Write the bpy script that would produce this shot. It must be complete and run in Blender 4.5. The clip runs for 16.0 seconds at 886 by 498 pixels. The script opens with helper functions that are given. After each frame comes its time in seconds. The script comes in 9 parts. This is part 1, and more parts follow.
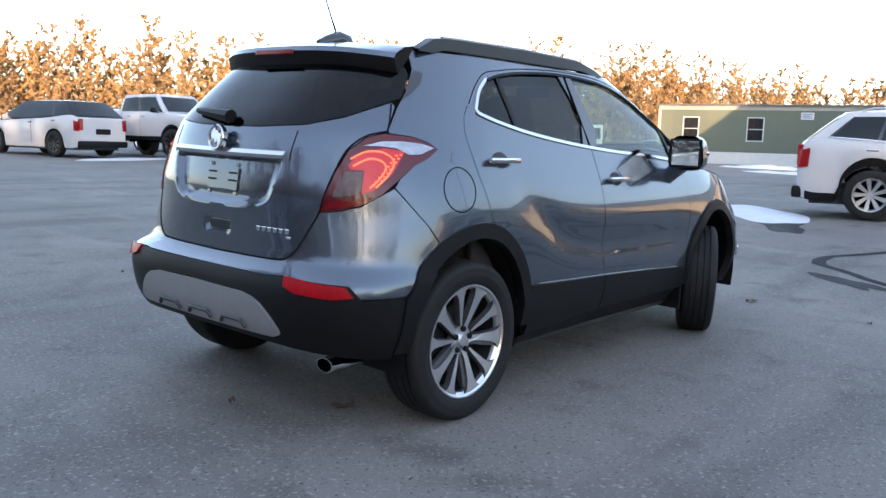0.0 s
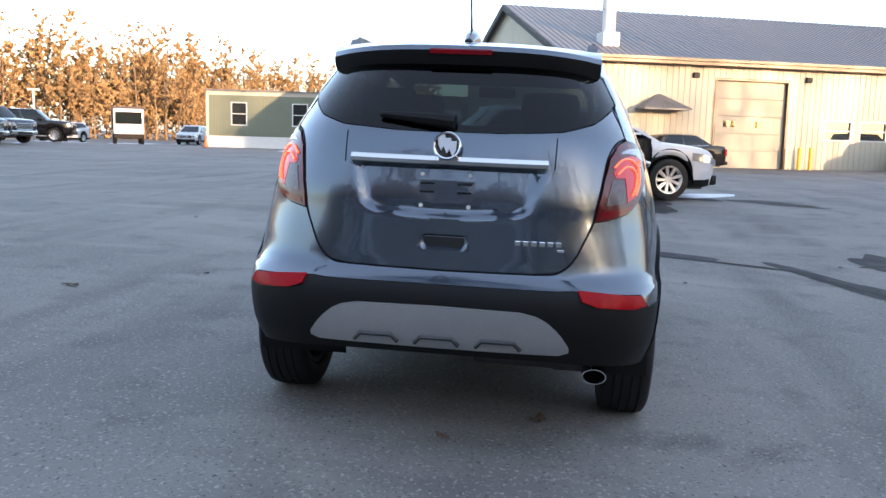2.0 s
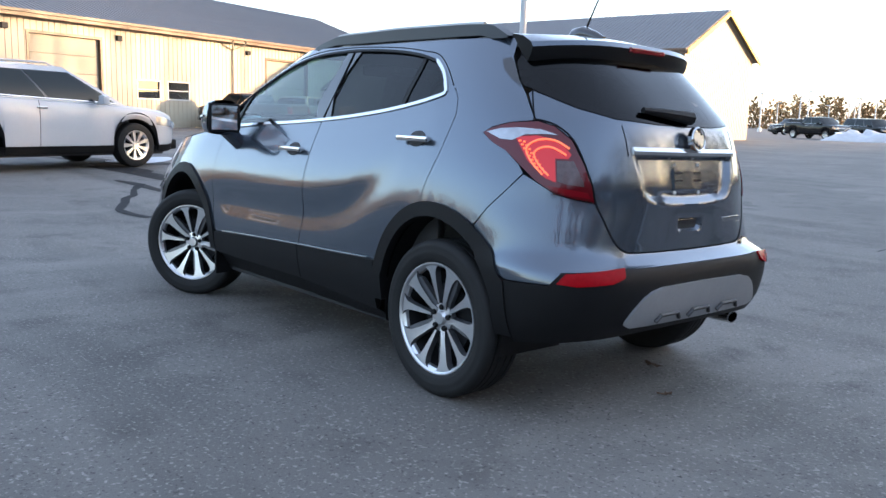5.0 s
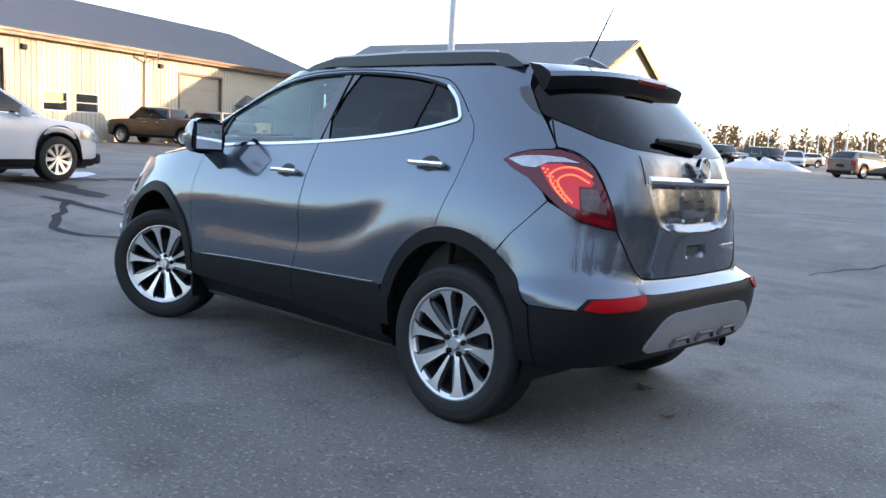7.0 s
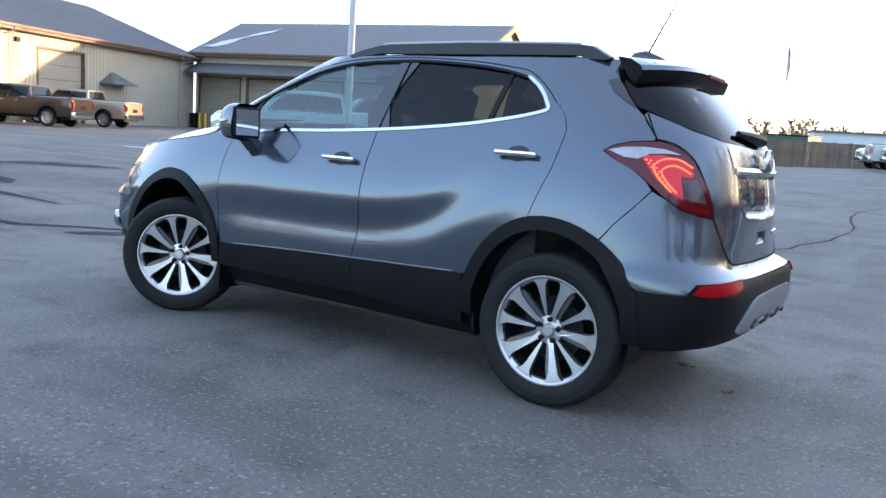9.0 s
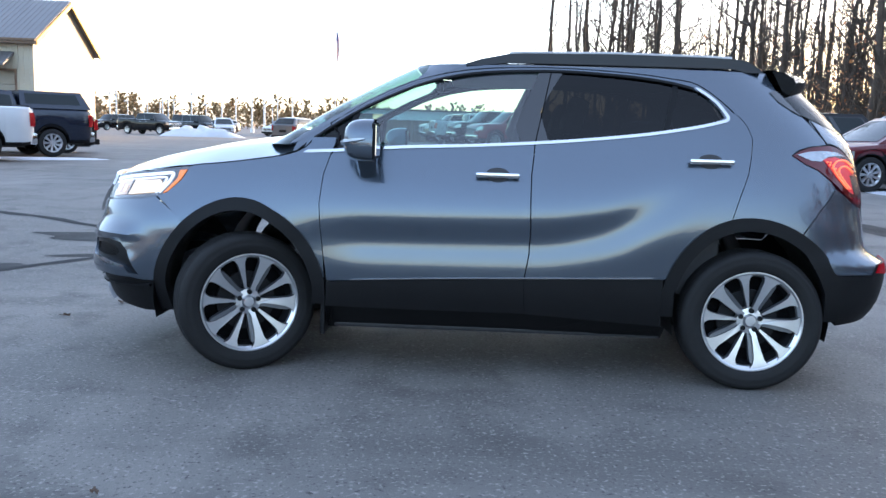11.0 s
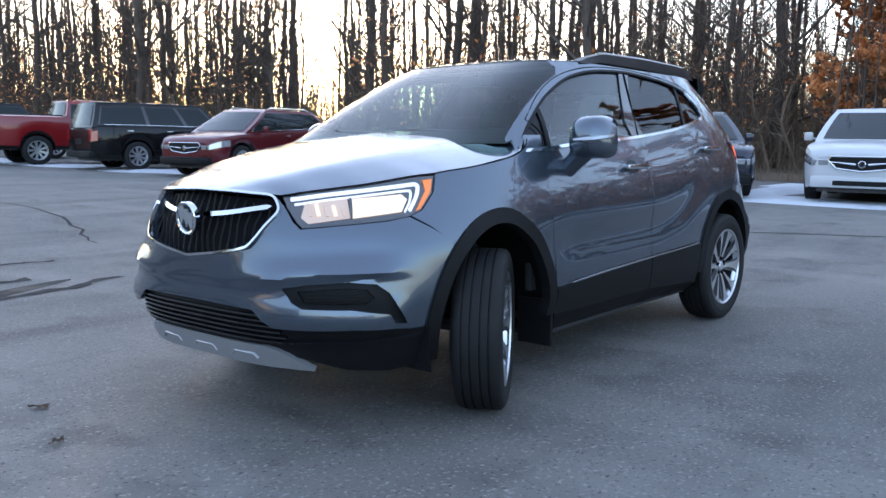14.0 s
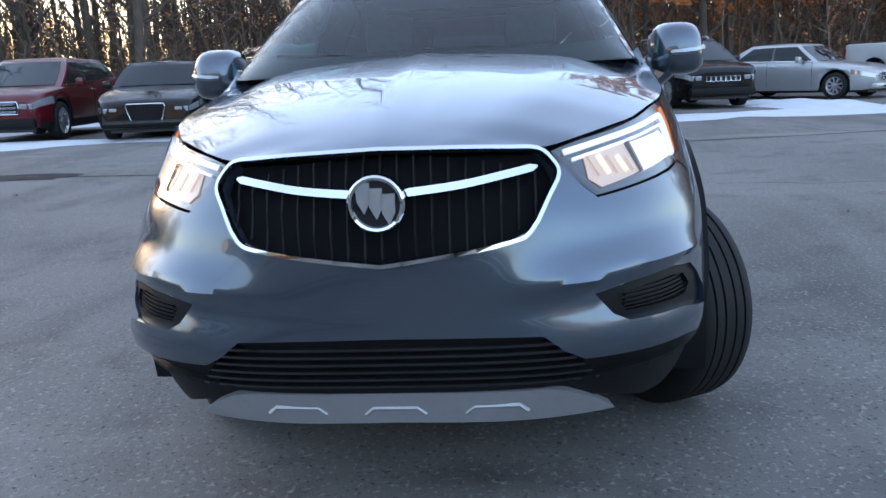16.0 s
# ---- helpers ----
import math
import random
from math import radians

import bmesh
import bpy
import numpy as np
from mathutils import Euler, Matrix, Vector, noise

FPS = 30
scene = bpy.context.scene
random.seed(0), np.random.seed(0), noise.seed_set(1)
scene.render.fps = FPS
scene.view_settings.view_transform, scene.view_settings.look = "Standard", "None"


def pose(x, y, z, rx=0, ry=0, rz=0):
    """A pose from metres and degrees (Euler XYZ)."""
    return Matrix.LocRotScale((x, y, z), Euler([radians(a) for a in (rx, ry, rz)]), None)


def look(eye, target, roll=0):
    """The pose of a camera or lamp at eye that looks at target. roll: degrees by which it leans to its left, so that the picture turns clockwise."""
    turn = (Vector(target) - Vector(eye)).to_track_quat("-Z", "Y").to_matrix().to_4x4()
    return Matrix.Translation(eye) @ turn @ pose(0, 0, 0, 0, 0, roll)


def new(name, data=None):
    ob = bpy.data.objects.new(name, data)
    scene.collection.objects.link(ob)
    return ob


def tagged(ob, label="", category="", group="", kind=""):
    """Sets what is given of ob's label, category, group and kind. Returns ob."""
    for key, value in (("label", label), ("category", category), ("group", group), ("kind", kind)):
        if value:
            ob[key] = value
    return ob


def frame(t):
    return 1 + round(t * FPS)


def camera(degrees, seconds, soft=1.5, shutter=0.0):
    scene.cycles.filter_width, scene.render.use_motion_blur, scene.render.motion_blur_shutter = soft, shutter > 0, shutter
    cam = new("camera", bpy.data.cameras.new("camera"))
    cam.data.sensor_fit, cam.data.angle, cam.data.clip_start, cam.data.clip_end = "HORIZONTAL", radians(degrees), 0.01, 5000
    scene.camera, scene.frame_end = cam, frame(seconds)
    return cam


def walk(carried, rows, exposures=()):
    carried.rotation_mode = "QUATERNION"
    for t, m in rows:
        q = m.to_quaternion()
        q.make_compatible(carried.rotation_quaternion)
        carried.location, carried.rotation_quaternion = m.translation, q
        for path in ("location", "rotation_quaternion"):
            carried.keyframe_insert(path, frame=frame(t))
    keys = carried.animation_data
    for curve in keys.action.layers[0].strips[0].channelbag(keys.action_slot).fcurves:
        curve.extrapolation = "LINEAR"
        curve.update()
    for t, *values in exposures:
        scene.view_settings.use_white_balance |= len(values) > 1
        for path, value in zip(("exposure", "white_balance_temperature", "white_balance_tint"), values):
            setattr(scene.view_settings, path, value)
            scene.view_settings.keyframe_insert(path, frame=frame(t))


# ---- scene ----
cam = camera(56.2, 16.0)
# the subject car stands in a shallow dip of the lot; its own frame leans a little from level
SLOPE_X, SLOPE_Y, DIP = 0.0, 0.0185, -0.15
LEAN = Matrix.Translation((0, 0, DIP)) @ Vector((0, 0, 1)).rotation_difference(Vector((-SLOPE_X, -SLOPE_Y, 1)).normalized()).to_matrix().to_4x4()
PATH = [
    (0, (-2.752, -3.036, 1.245), (-1.244, -1.753, 0.964), 2.5),
    (0.5, (-3.082, -2.488, 1.248), (-1.432, -1.396, 0.956), 2.5),
    (1, (-3.423, -1.86, 1.241), (-1.64, -0.999, 0.962), 2.2),
    (1.5, (-3.698, -1.152, 1.225), (-1.807, -0.56, 0.948), 2.1),
    (2, (-3.829, -0.421, 1.212), (-1.865, -0.158, 0.944), 2.5),
    (2.5, (-3.821, 0.341, 1.213), (-1.842, 0.218, 0.956), 2.4),
    (3, (-3.703, 1.08, 1.201), (-1.769, 0.64, 0.94), 2.9),
    (3.5, (-3.498, 1.758, 1.185), (-1.647, 1.05, 0.915), 4.3),
    (4, (-3.217, 2.388, 1.159), (-1.479, 1.432, 0.904), 3.4),
    (4.2, (-3.092, 2.606, 1.185), (-1.413, 1.553, 0.916), 2.9),
    (6.3, (-2.37, 3.542, 1.197), (-1.035, 2.076, 0.931), 3.6),
    (6.5, (-2.361, 3.543, 1.2), (-1.028, 2.073, 0.945), 3.7),
    (7, (-2.352, 3.55, 1.192), (-1.021, 2.076, 0.955), 3.8),
    (7.5, (-2.343, 3.551, 1.194), (-1.013, 2.076, 0.954), 4.1),
    (8, (-2.308, 3.567, 1.186), (-0.978, 2.093, 0.94), 4.4),
    (8.5, (-2.089, 3.772, 1.14), (-0.829, 2.238, 0.897), 4.5),
    (9, (-1.566, 4.199, 1.155), (-0.495, 2.529, 0.899), 4.3),
    (9.5, (-0.893, 4.576, 1.188), (-0.06, 2.774, 0.938), 3.2),
    (10, (-0.134, 4.859, 1.199), (0.45, 2.963, 0.951), 2.7),
    (10.2, (0.168, 4.959, 1.19), (0.656, 3.036, 0.938), 2.0),
    (12.3, (3.428, 4.71, 1.105), (2.686, 2.866, 0.889), 3.1),
    (12.5, (3.731, 4.57, 1.096), (2.86, 2.78, 0.897), 2.5),
    (13, (4.411, 4.063, 1.115), (3.294, 2.415, 0.927), 1.6),
    (13.5, (4.987, 3.531, 1.124), (3.632, 2.075, 0.914), 1.0),
    (14, (5.421, 2.894, 1.123), (3.889, 1.63, 0.884), 0.0),
    (14.5, (5.699, 2.241, 1.141), (4.017, 1.197, 0.863), -0.7),
    (15, (5.84, 1.511, 1.14), (4.014, 0.755, 0.837), -2.0),
    (15.5, (5.738, 0.867, 1.163), (3.827, 0.389, 0.821), -3.6),
    (16, (5.355, 0.355, 1.125), (3.409, 0.134, 0.717), -3.2),
]
walk(cam, [(t, LEAN @ look(eye, target, roll)) for t, eye, target, roll in PATH],
     exposures=[(0, 2.57, 5600, 14), (8, 2.57, 5600, 14), (9.5, 2.74, 5350, 14), (10.2, 2.78, 5350, 14), (12.3, 2.62, 5300, 14), (13, 2.6, 5300, 14), (16, 2.57, 5400, 14)])

# ---- light ----
SUN_AZ, SUN_EL = radians(-130.1), radians(7.4)
sun_way = Vector((math.cos(SUN_AZ) * math.cos(SUN_EL), math.sin(SUN_AZ) * math.cos(SUN_EL), math.sin(SUN_EL)))
world = bpy.data.worlds.new("sky")
scene.world = world
world.use_nodes = True
wn = world.node_tree
wn.nodes.clear()
sky = wn.nodes.new("ShaderNodeTexSky")
sky.sky_type = "NISHITA"
sky.sun_disc = False
sky.sun_elevation = SUN_EL
sky.sun_rotation = math.pi / 2 - SUN_AZ
sky.air_density, sky.dust_density, sky.ozone_density = 1.0, 1.2, 1.0
wbg = wn.nodes.new("ShaderNodeBackground")
wbg.inputs["Strength"].default_value = 0.15
wout = wn.nodes.new("ShaderNodeOutputWorld")
# a thin, even veil of high cloud lies over the clear sky
veil = wn.nodes.new("ShaderNodeMix")
veil.data_type, veil.blend_type = "RGBA", "ADD"
veil.inputs["Factor"].default_value = 1.0
veil_in = [i for i in veil.inputs if i.type == "RGBA"]
veil_in[1].default_value = (0.92, 0.94, 0.98, 1)
thin = wn.nodes.new("ShaderNodeMix")
thin.data_type, thin.blend_type = "RGBA", "MULTIPLY"
thin.inputs["Factor"].default_value = 1.0
thin_in = [i for i in thin.inputs if i.type == "RGBA"]
thin_in[1].default_value = (0.62, 0.62, 0.62, 1)
wn.links.new(sky.outputs[0], thin_in[0])
wn.links.new([o for o in thin.outputs if o.type == "RGBA"][0], veil_in[0])
wn.links.new([o for o in veil.outputs if o.type == "RGBA"][0], wbg.inputs[0])
wn.links.new(wbg.outputs[0], wout.inputs[0])
sun_data = bpy.data.lights.new("sun", "SUN")
sun_data.energy, sun_data.angle, sun_data.color = 2.6, radians(0.6), (1.0, 0.60, 0.28)
sun = new("sun", sun_data)
sun.matrix_world = Matrix.Translation((-30, -35, 40)) @ sun_way.to_track_quat("Z", "Y").to_matrix().to_4x4()
tagged(sun, kind="structure")




# ---- materials ----
def mat(name, colour, rough=0.6, metal=0.0, vary=0.0, scale=8.0, bump=0.0, bump_scale=60.0, coat=0.0, colour2=None, spots=0.5, detail=6.0, each=0.0, rough_vary=0.0, shine=0.5, coat_rough=0.03):
    """A procedural surface: base colour with broad and fine variation, relief, gloss and clear coat."""
    m = bpy.data.materials.new(name)
    m.use_nodes = True
    nt = m.node_tree
    b = nt.nodes["Principled BSDF"]
    b.inputs["Base Color"].default_value = (*colour, 1)
    b.inputs["Roughness"].default_value = rough
    b.inputs["Metallic"].default_value = metal
    b.inputs["Coat Weight"].default_value = coat
    b.inputs["Coat Roughness"].default_value = coat_rough
    b.inputs["Specular IOR Level"].default_value = shine
    m.diffuse_color = (*colour, 1)
    if vary or colour2 or bump or each:
        tc = nt.nodes.new("ShaderNodeTexCoord")
    if vary or colour2 or each:
        n1 = nt.nodes.new("ShaderNodeTexNoise")
        n1.inputs["Scale"].default_value, n1.inputs["Detail"].default_value = scale, detail
        n2 = nt.nodes.new("ShaderNodeTexNoise")
        n2.inputs["Scale"].default_value, n2.inputs["Detail"].default_value = scale * 11, 3
        nt.links.new(tc.outputs["Object"], n1.inputs["Vector"])
        nt.links.new(tc.outputs["Object"], n2.inputs["Vector"])
        mix = nt.nodes.new("ShaderNodeMix")
        mix.data_type = "FLOAT"
        mix.inputs["Factor"].default_value = 0.35
        nt.links.new(n1.outputs["Fac"], mix.inputs["A"])
        nt.links.new(n2.outputs["Fac"], mix.inputs["B"])
        ramp = nt.nodes.new("ShaderNodeValToRGB")
        c2 = colour2 or tuple(min(1, c * (1 + vary)) for c in colour)
        c1 = colour if colour2 else tuple(c * (1 - vary) for c in colour)
        ramp.color_ramp.elements[0].color, ramp.color_ramp.elements[1].color = (*c1, 1), (*c2, 1)
        ramp.color_ramp.elements[0].position, ramp.color_ramp.elements[1].position = spots - 0.17, spots + 0.17
        nt.links.new(mix.outputs["Result"], ramp.inputs["Fac"])
        out = ramp.outputs["Color"]
        if each:
            oi = nt.nodes.new("ShaderNodeObjectInfo")
            mul = nt.nodes.new("ShaderNodeHueSaturation")
            mr = nt.nodes.new("ShaderNodeMapRange")
            mr.inputs["To Min"].default_value, mr.inputs["To Max"].default_value = 1 - each, 1 + each
            nt.links.new(oi.outputs["Random"], mr.inputs["Value"])
            nt.links.new(mr.outputs["Result"], mul.inputs["Value"])
            nt.links.new(out, mul.inputs["Color"])
            out = mul.outputs["Color"]
        nt.links.new(out, b.inputs["Base Color"])
        if rough_vary:
            rr = nt.nodes.new("ShaderNodeMapRange")
            rr.inputs["From Min"].default_value, rr.inputs["From Max"].default_value = 0.3, 0.7
            rr.inputs["To Min"].default_value, rr.inputs["To Max"].default_value = max(0, rough - rough_vary), min(1, rough + rough_vary)
            nt.links.new(mix.outputs["Result"], rr.inputs["Value"])
            nt.links.new(rr.outputs["Result"], b.inputs["Roughness"])
    if bump:
        nb = nt.nodes.new("ShaderNodeTexNoise")
        nb.inputs["Scale"].default_value, nb.inputs["Detail"].default_value = bump_scale, 5
        nt.links.new(tc.outputs["Object"], nb.inputs["Vector"])
        bm_ = nt.nodes.new("ShaderNodeBump")
        bm_.inputs["Strength"].default_value, bm_.inputs["Distance"].default_value = bump, 0.02
        nt.links.new(nb.outputs["Fac"], bm_.inputs["Height"])
        nt.links.new(bm_.outputs["Normal"], b.inputs["Normal"])
    return m


def glass(name, tint, rough=0.0, ior=1.52):
    """A thin tinted pane: a clear filter with a glossy face."""
    m = bpy.data.materials.new(name)
    m.use_nodes = True
    nt = m.node_tree
    nt.nodes.clear()
    t = nt.nodes.new("ShaderNodeBsdfTransparent")
    t.inputs[0].default_value = (*tint, 1)
    g = nt.nodes.new("ShaderNodeBsdfGlossy")
    g.inputs["Roughness"].default_value = rough
    lw = nt.nodes.new("ShaderNodeLayerWeight")
    lw.inputs["Blend"].default_value = 0.5
    pw = nt.nodes.new("ShaderNodeMath")
    pw.operation = "POWER"
    pw.inputs[1].default_value = 5.0
    nt.links.new(lw.outputs["Facing"], pw.inputs[0])
    face = 2 * ((ior - 1) / (ior + 1)) ** 2
    fr = nt.nodes.new("ShaderNodeMath")
    fr.operation = "MULTIPLY_ADD"
    fr.inputs[1].default_value, fr.inputs[2].default_value = 1 - face, face
    nt.links.new(pw.outputs[0], fr.inputs[0])
    mx = nt.nodes.new("ShaderNodeMixShader")
    o = nt.nodes.new("ShaderNodeOutputMaterial")
    nt.links.new(fr.outputs[0], mx.inputs[0])
    nt.links.new(t.outputs[0], mx.inputs[1])
    nt.links.new(g.outputs[0], mx.inputs[2])
    nt.links.new(mx.outputs[0], o.inputs[0])
    m.diffuse_color = (*tint, 0.5)
    return m


def glow(name, colour, strength, base=None):
    m = mat(name, base or colour, 0.25)
    b = m.node_tree.nodes["Principled BSDF"]
    b.inputs["Emission Color"].default_value = (*colour, 1)
    b.inputs["Emission Strength"].default_value = strength
    return m


# ---- mesh helpers ----
class Shape:
    """Collects vertices and faces of one mesh."""

    def __init__(self):
        self.v, self.f = [], []

    def add(self, verts, faces):
        n = len(self.v)
        self.v.extend(tuple(p) for p in verts)
        self.f.extend(tuple(i + n for i in q) for q in faces)
        return self

    def box(self, lo, hi, m=None):
        x0, y0, z0 = lo
        x1, y1, z1 = hi
        p = [Vector(c) for c in ((x0, y0, z0), (x1, y0, z0), (x1, y1, z0), (x0, y1, z0), (x0, y0, z1), (x1, y0, z1), (x1, y1, z1), (x0, y1, z1))]
        if m is not None:
            p = [m @ c for c in p]
        return self.add(p, [(0, 3, 2, 1), (4, 5, 6, 7), (0, 1, 5, 4), (1, 2, 6, 5), (2, 3, 7, 6), (3, 0, 4, 7)])

    def bevel_box(self, lo, hi, r, m=None):
        """A box with its twelve edges cut at 45 degrees."""
        bm = bmesh.new()
        c, s = [(a + b) / 2 for a, b in zip(lo, hi)], [b - a for a, b in zip(lo, hi)]
        bmesh.ops.create_cube(bm, size=1, matrix=Matrix.Translation(c) @ Matrix.Diagonal((*s, 1)))
        bmesh.ops.bevel(bm, geom=bm.edges[:], offset=r, segments=2, affect="EDGES", profile=0.6)
        bm.verts.index_update()
        self.add([m @ v.co if m is not None else v.co for v in bm.verts], [[v.index for v in f.verts] for f in bm.faces])
        bm.free()
        return self

    def tube(self, pts, radii, n=8, caps=True):
        """A round bar along the points."""
        pts = [Vector(p) for p in pts]
        if not isinstance(radii, (list, tuple)):
            radii = [radii] * len(pts)
        rings = []
        for i, p in enumerate(pts):
            d = (pts[min(i + 1, len(pts) - 1)] - pts[max(i - 1, 0)]).normalized()
            a = d.cross(Vector((0.13, 0.31, 0.94)) if abs(d.z) < 0.9 else Vector((1, 0.1, 0))).normalized()
            b = d.cross(a)
            rings.append([p + radii[i] * (math.cos(2 * math.pi * k / n) * a + math.sin(2 * math.pi * k / n) * b) for k in range(n)])
        verts = [q for r in rings for q in r]
        faces = [(i * n + k, i * n + (k + 1) % n, (i + 1) * n + (k + 1) % n, (i + 1) * n + k) for i in range(len(pts) - 1) for k in range(n)]
        if caps:
            faces += [tuple(range(n))[::-1], tuple(range((len(pts) - 1) * n, len(pts) * n))]
        return self.add(verts, faces)

    def prism(self, outline, depth, m):
        """A flat outline (x, y) of some thickness, laid by the pose m."""
        n = len(outline)
        v = [m @ Vector((x, y, 0)) for x, y in outline] + [m @ Vector((x, y, depth)) for x, y in outline]
        return self.add(v, [tuple(range(n))[::-1], tuple(range(n, 2 * n))] + [(i, (i + 1) % n, n + (i + 1) % n, n + i) for i in range(n)])

    def lathe(self, prof, n=48, m=None, close=False):
        """Turns a profile of (radius, height) round the y axis."""
        v = []
        for r, h in prof:
            for k in range(n):
                a = 2 * math.pi * k / n
                p = Vector((r * math.cos(a), h, r * math.sin(a)))
                v.append(m @ p if m is not None else p)
        f = [(i * n + k, (i + 1) * n + k, (i + 1) * n + (k + 1) % n, i * n + (k + 1) % n) for i in range(len(prof) - 1) for k in range(n)]
        return self.add(v, f)

    def mesh(self, name, smooth=False, angle=0.6):
        me = bpy.data.meshes.new(name)
        me.from_pydata(self.v, [], self.f)
        if smooth:
            me.polygons.foreach_set("use_smooth", [True] * len(me.polygons))
            me.set_sharp_from_angle(angle=angle)
        me.update()
        return me


def part(name, shape, material, parent=None, label="", smooth=False, angle=0.6):
    """Links a Shape (or a finished mesh) as one mesh object under a thing or a part."""
    me = shape.mesh(name, smooth, angle) if isinstance(shape, Shape) else shape
    if not me.materials:
        me.materials.append(material)
    ob = new(name, me)
    ob.parent = parent
    if label:
        ob["label"] = label
    return ob


def thing(name, m, label, category, group="", kind=""):
    """An Empty at the base of a thing, which parents its parts."""
    ob = new(name)
    ob.empty_display_size = 0.2
    ob.matrix_world = m
    return tagged(ob, label, category, group, kind)


def spline(knots):
    """A smooth curve through (x, y) knots that does not overshoot."""
    xs, ys = [k[0] for k in knots], [k[1] for k in knots]
    n = len(xs)
    d = [(ys[i + 1] - ys[i]) / (xs[i + 1] - xs[i]) for i in range(n - 1)]
    t = [d[0]] + [0 if d[i - 1] * d[i] <= 0 else 2 * d[i - 1] * d[i] / (d[i - 1] + d[i]) for i in range(1, n - 1)] + [d[-1]]

    def f(x):
        if x <= xs[0]:
            return ys[0] + t[0] * (x - xs[0])
        if x >= xs[-1]:
            return ys[-1] + t[-1] * (x - xs[-1])
        i = max(j for j in range(n - 1) if xs[j] <= x)
        h = xs[i + 1] - xs[i]
        s = (x - xs[i]) / h
        return ((1 + 2 * s) * (1 - s) ** 2 * ys[i] + s * (1 - s) ** 2 * h * t[i] + s * s * (3 - 2 * s) * ys[i + 1] + s * s * (s - 1) * h * t[i + 1])
    return f


def curve_through(pts, n=6):
    """A dense open polyline (Catmull-Rom) through 2D points."""
    out = []
    for i in range(len(pts) - 1):
        p0, p1, p2, p3 = pts[max(i - 1, 0)], pts[i], pts[i + 1], pts[min(i + 2, len(pts) - 1)]
        for k in range(n):
            s = k / n
            out.append(tuple(0.5 * (2 * b + (c - a) * s + (2 * a - 5 * b + 4 * c - d) * s * s + (3 * b - a - 3 * c + d) * s ** 3) for a, b, c, d in zip(p0, p1, p2, p3)))
    return out + [tuple(pts[-1])]

# ---- ground ----
def lot(x, y):
    """The lot away from the car: level towards the shop, rising gently on its other sides."""
    k = min(max((10 - x) / 8, 0), 1)
    rise = min(0.35, 0.013 * max(0, -y - 16)) * k + min(0.40, 0.015 * max(0, y - 9)) * min(max((60 - x) / 20, 0), 1)
    return rise + 0.15 * math.exp(-((x - 23) ** 2 + (y - 2) ** 2) / 70)


def swell(x, y):
    """Height of the ground: the lot, with the shallow dip in which the subject car stands."""
    r = math.hypot(x - 1.3, y)
    k = 1 if r < 3.2 else 0 if r > 11 else 0.5 + 0.5 * math.cos(math.pi * (r - 3.2) / 7.8)
    return (SLOPE_X * x + SLOPE_Y * y + DIP - 0.002) * k + lot(x, y) * (1 - k)


def asphalt_material():
    m = mat("asphalt", (0.060, 0.060, 0.063), 0.78, shine=0.35)
    nt = m.node_tree
    b = nt.nodes["Principled BSDF"]
    tc = nt.nodes.new("ShaderNodeTexCoord")

    def nz(scale, detail=6, stretch=None):
        n = nt.nodes.new("ShaderNodeTexNoise")
        n.inputs["Scale"].default_value, n.inputs["Detail"].default_value = scale, detail
        if stretch:
            mp = nt.nodes.new("ShaderNodeMapping")
            mp.inputs["Rotation"].default_value = (0, 0, stretch[1])
            mp.inputs["Scale"].default_value = stretch[0]
            nt.links.new(tc.outputs["Object"], mp.inputs["Vector"])
            nt.links.new(mp.outputs["Vector"], n.inputs["Vector"])
        else:
            nt.links.new(tc.outputs["Object"], n.inputs["Vector"])
        return n.outputs["Fac"]

    def mixc(a, bb, fac, lo, hi):
        mr = nt.nodes.new("ShaderNodeMapRange")
        mr.inputs["From Min"].default_value, mr.inputs["From Max"].default_value = lo, hi
        nt.links.new(fac, mr.inputs["Value"])
        mx = nt.nodes.new("ShaderNodeMix")
        mx.data_type = "RGBA"
        nt.links.new(mr.outputs["Result"], mx.inputs["Factor"])
        for s, v in (("A", a), ("B", bb)):
            sock = [i for i in mx.inputs if i.name == s and i.type == "RGBA"][0]
            if isinstance(v, tuple):
                sock.default_value = (*v, 1)
            else:
                nt.links.new(v, sock)
        return [o for o in mx.outputs if o.type == "RGBA"][0]

    c = mixc((0.100, 0.095, 0.088), (0.150, 0.141, 0.129), nz(0.35), 0.35, 0.66)
    c = mixc(c, (0.060, 0.057, 0.053), nz(0.9, 8, ((0.22, 1.6, 1), 0.5)), 0.50, 0.76)
    c = mixc(c, (0.070, 0.066, 0.061), nz(2.6, 9), 0.54, 0.74)
    c = mixc(c, (0.185, 0.174, 0.158), nz(1.4, 8, ((1.0, 0.3, 1), -0.3)), 0.55, 0.78)
    c = mixc(c, (0.235, 0.223, 0.206), nz(52, 4), 0.57, 0.705)
    c = mixc(c, (0.036, 0.034, 0.032), nz(60, 3), 0.59, 0.72)
    nt.links.new(c, b.inputs["Base Color"])
    bp = nt.nodes.new("ShaderNodeBump")
    bp.inputs["Strength"].default_value, bp.inputs["Distance"].default_value = 0.55, 0.006
    nt.links.new(nz(120, 4), bp.inputs["Height"])
    bp2 = nt.nodes.new("ShaderNodeBump")
    bp2.inputs["Strength"].default_value, bp2.inputs["Distance"].default_value = 0.25, 0.05
    nt.links.new(nz(2.2, 4), bp2.inputs["Height"])
    nt.links.new(bp.outputs["Normal"], bp2.inputs["Normal"])
    nt.links.new(bp2.outputs["Normal"], b.inputs["Normal"])
    return m


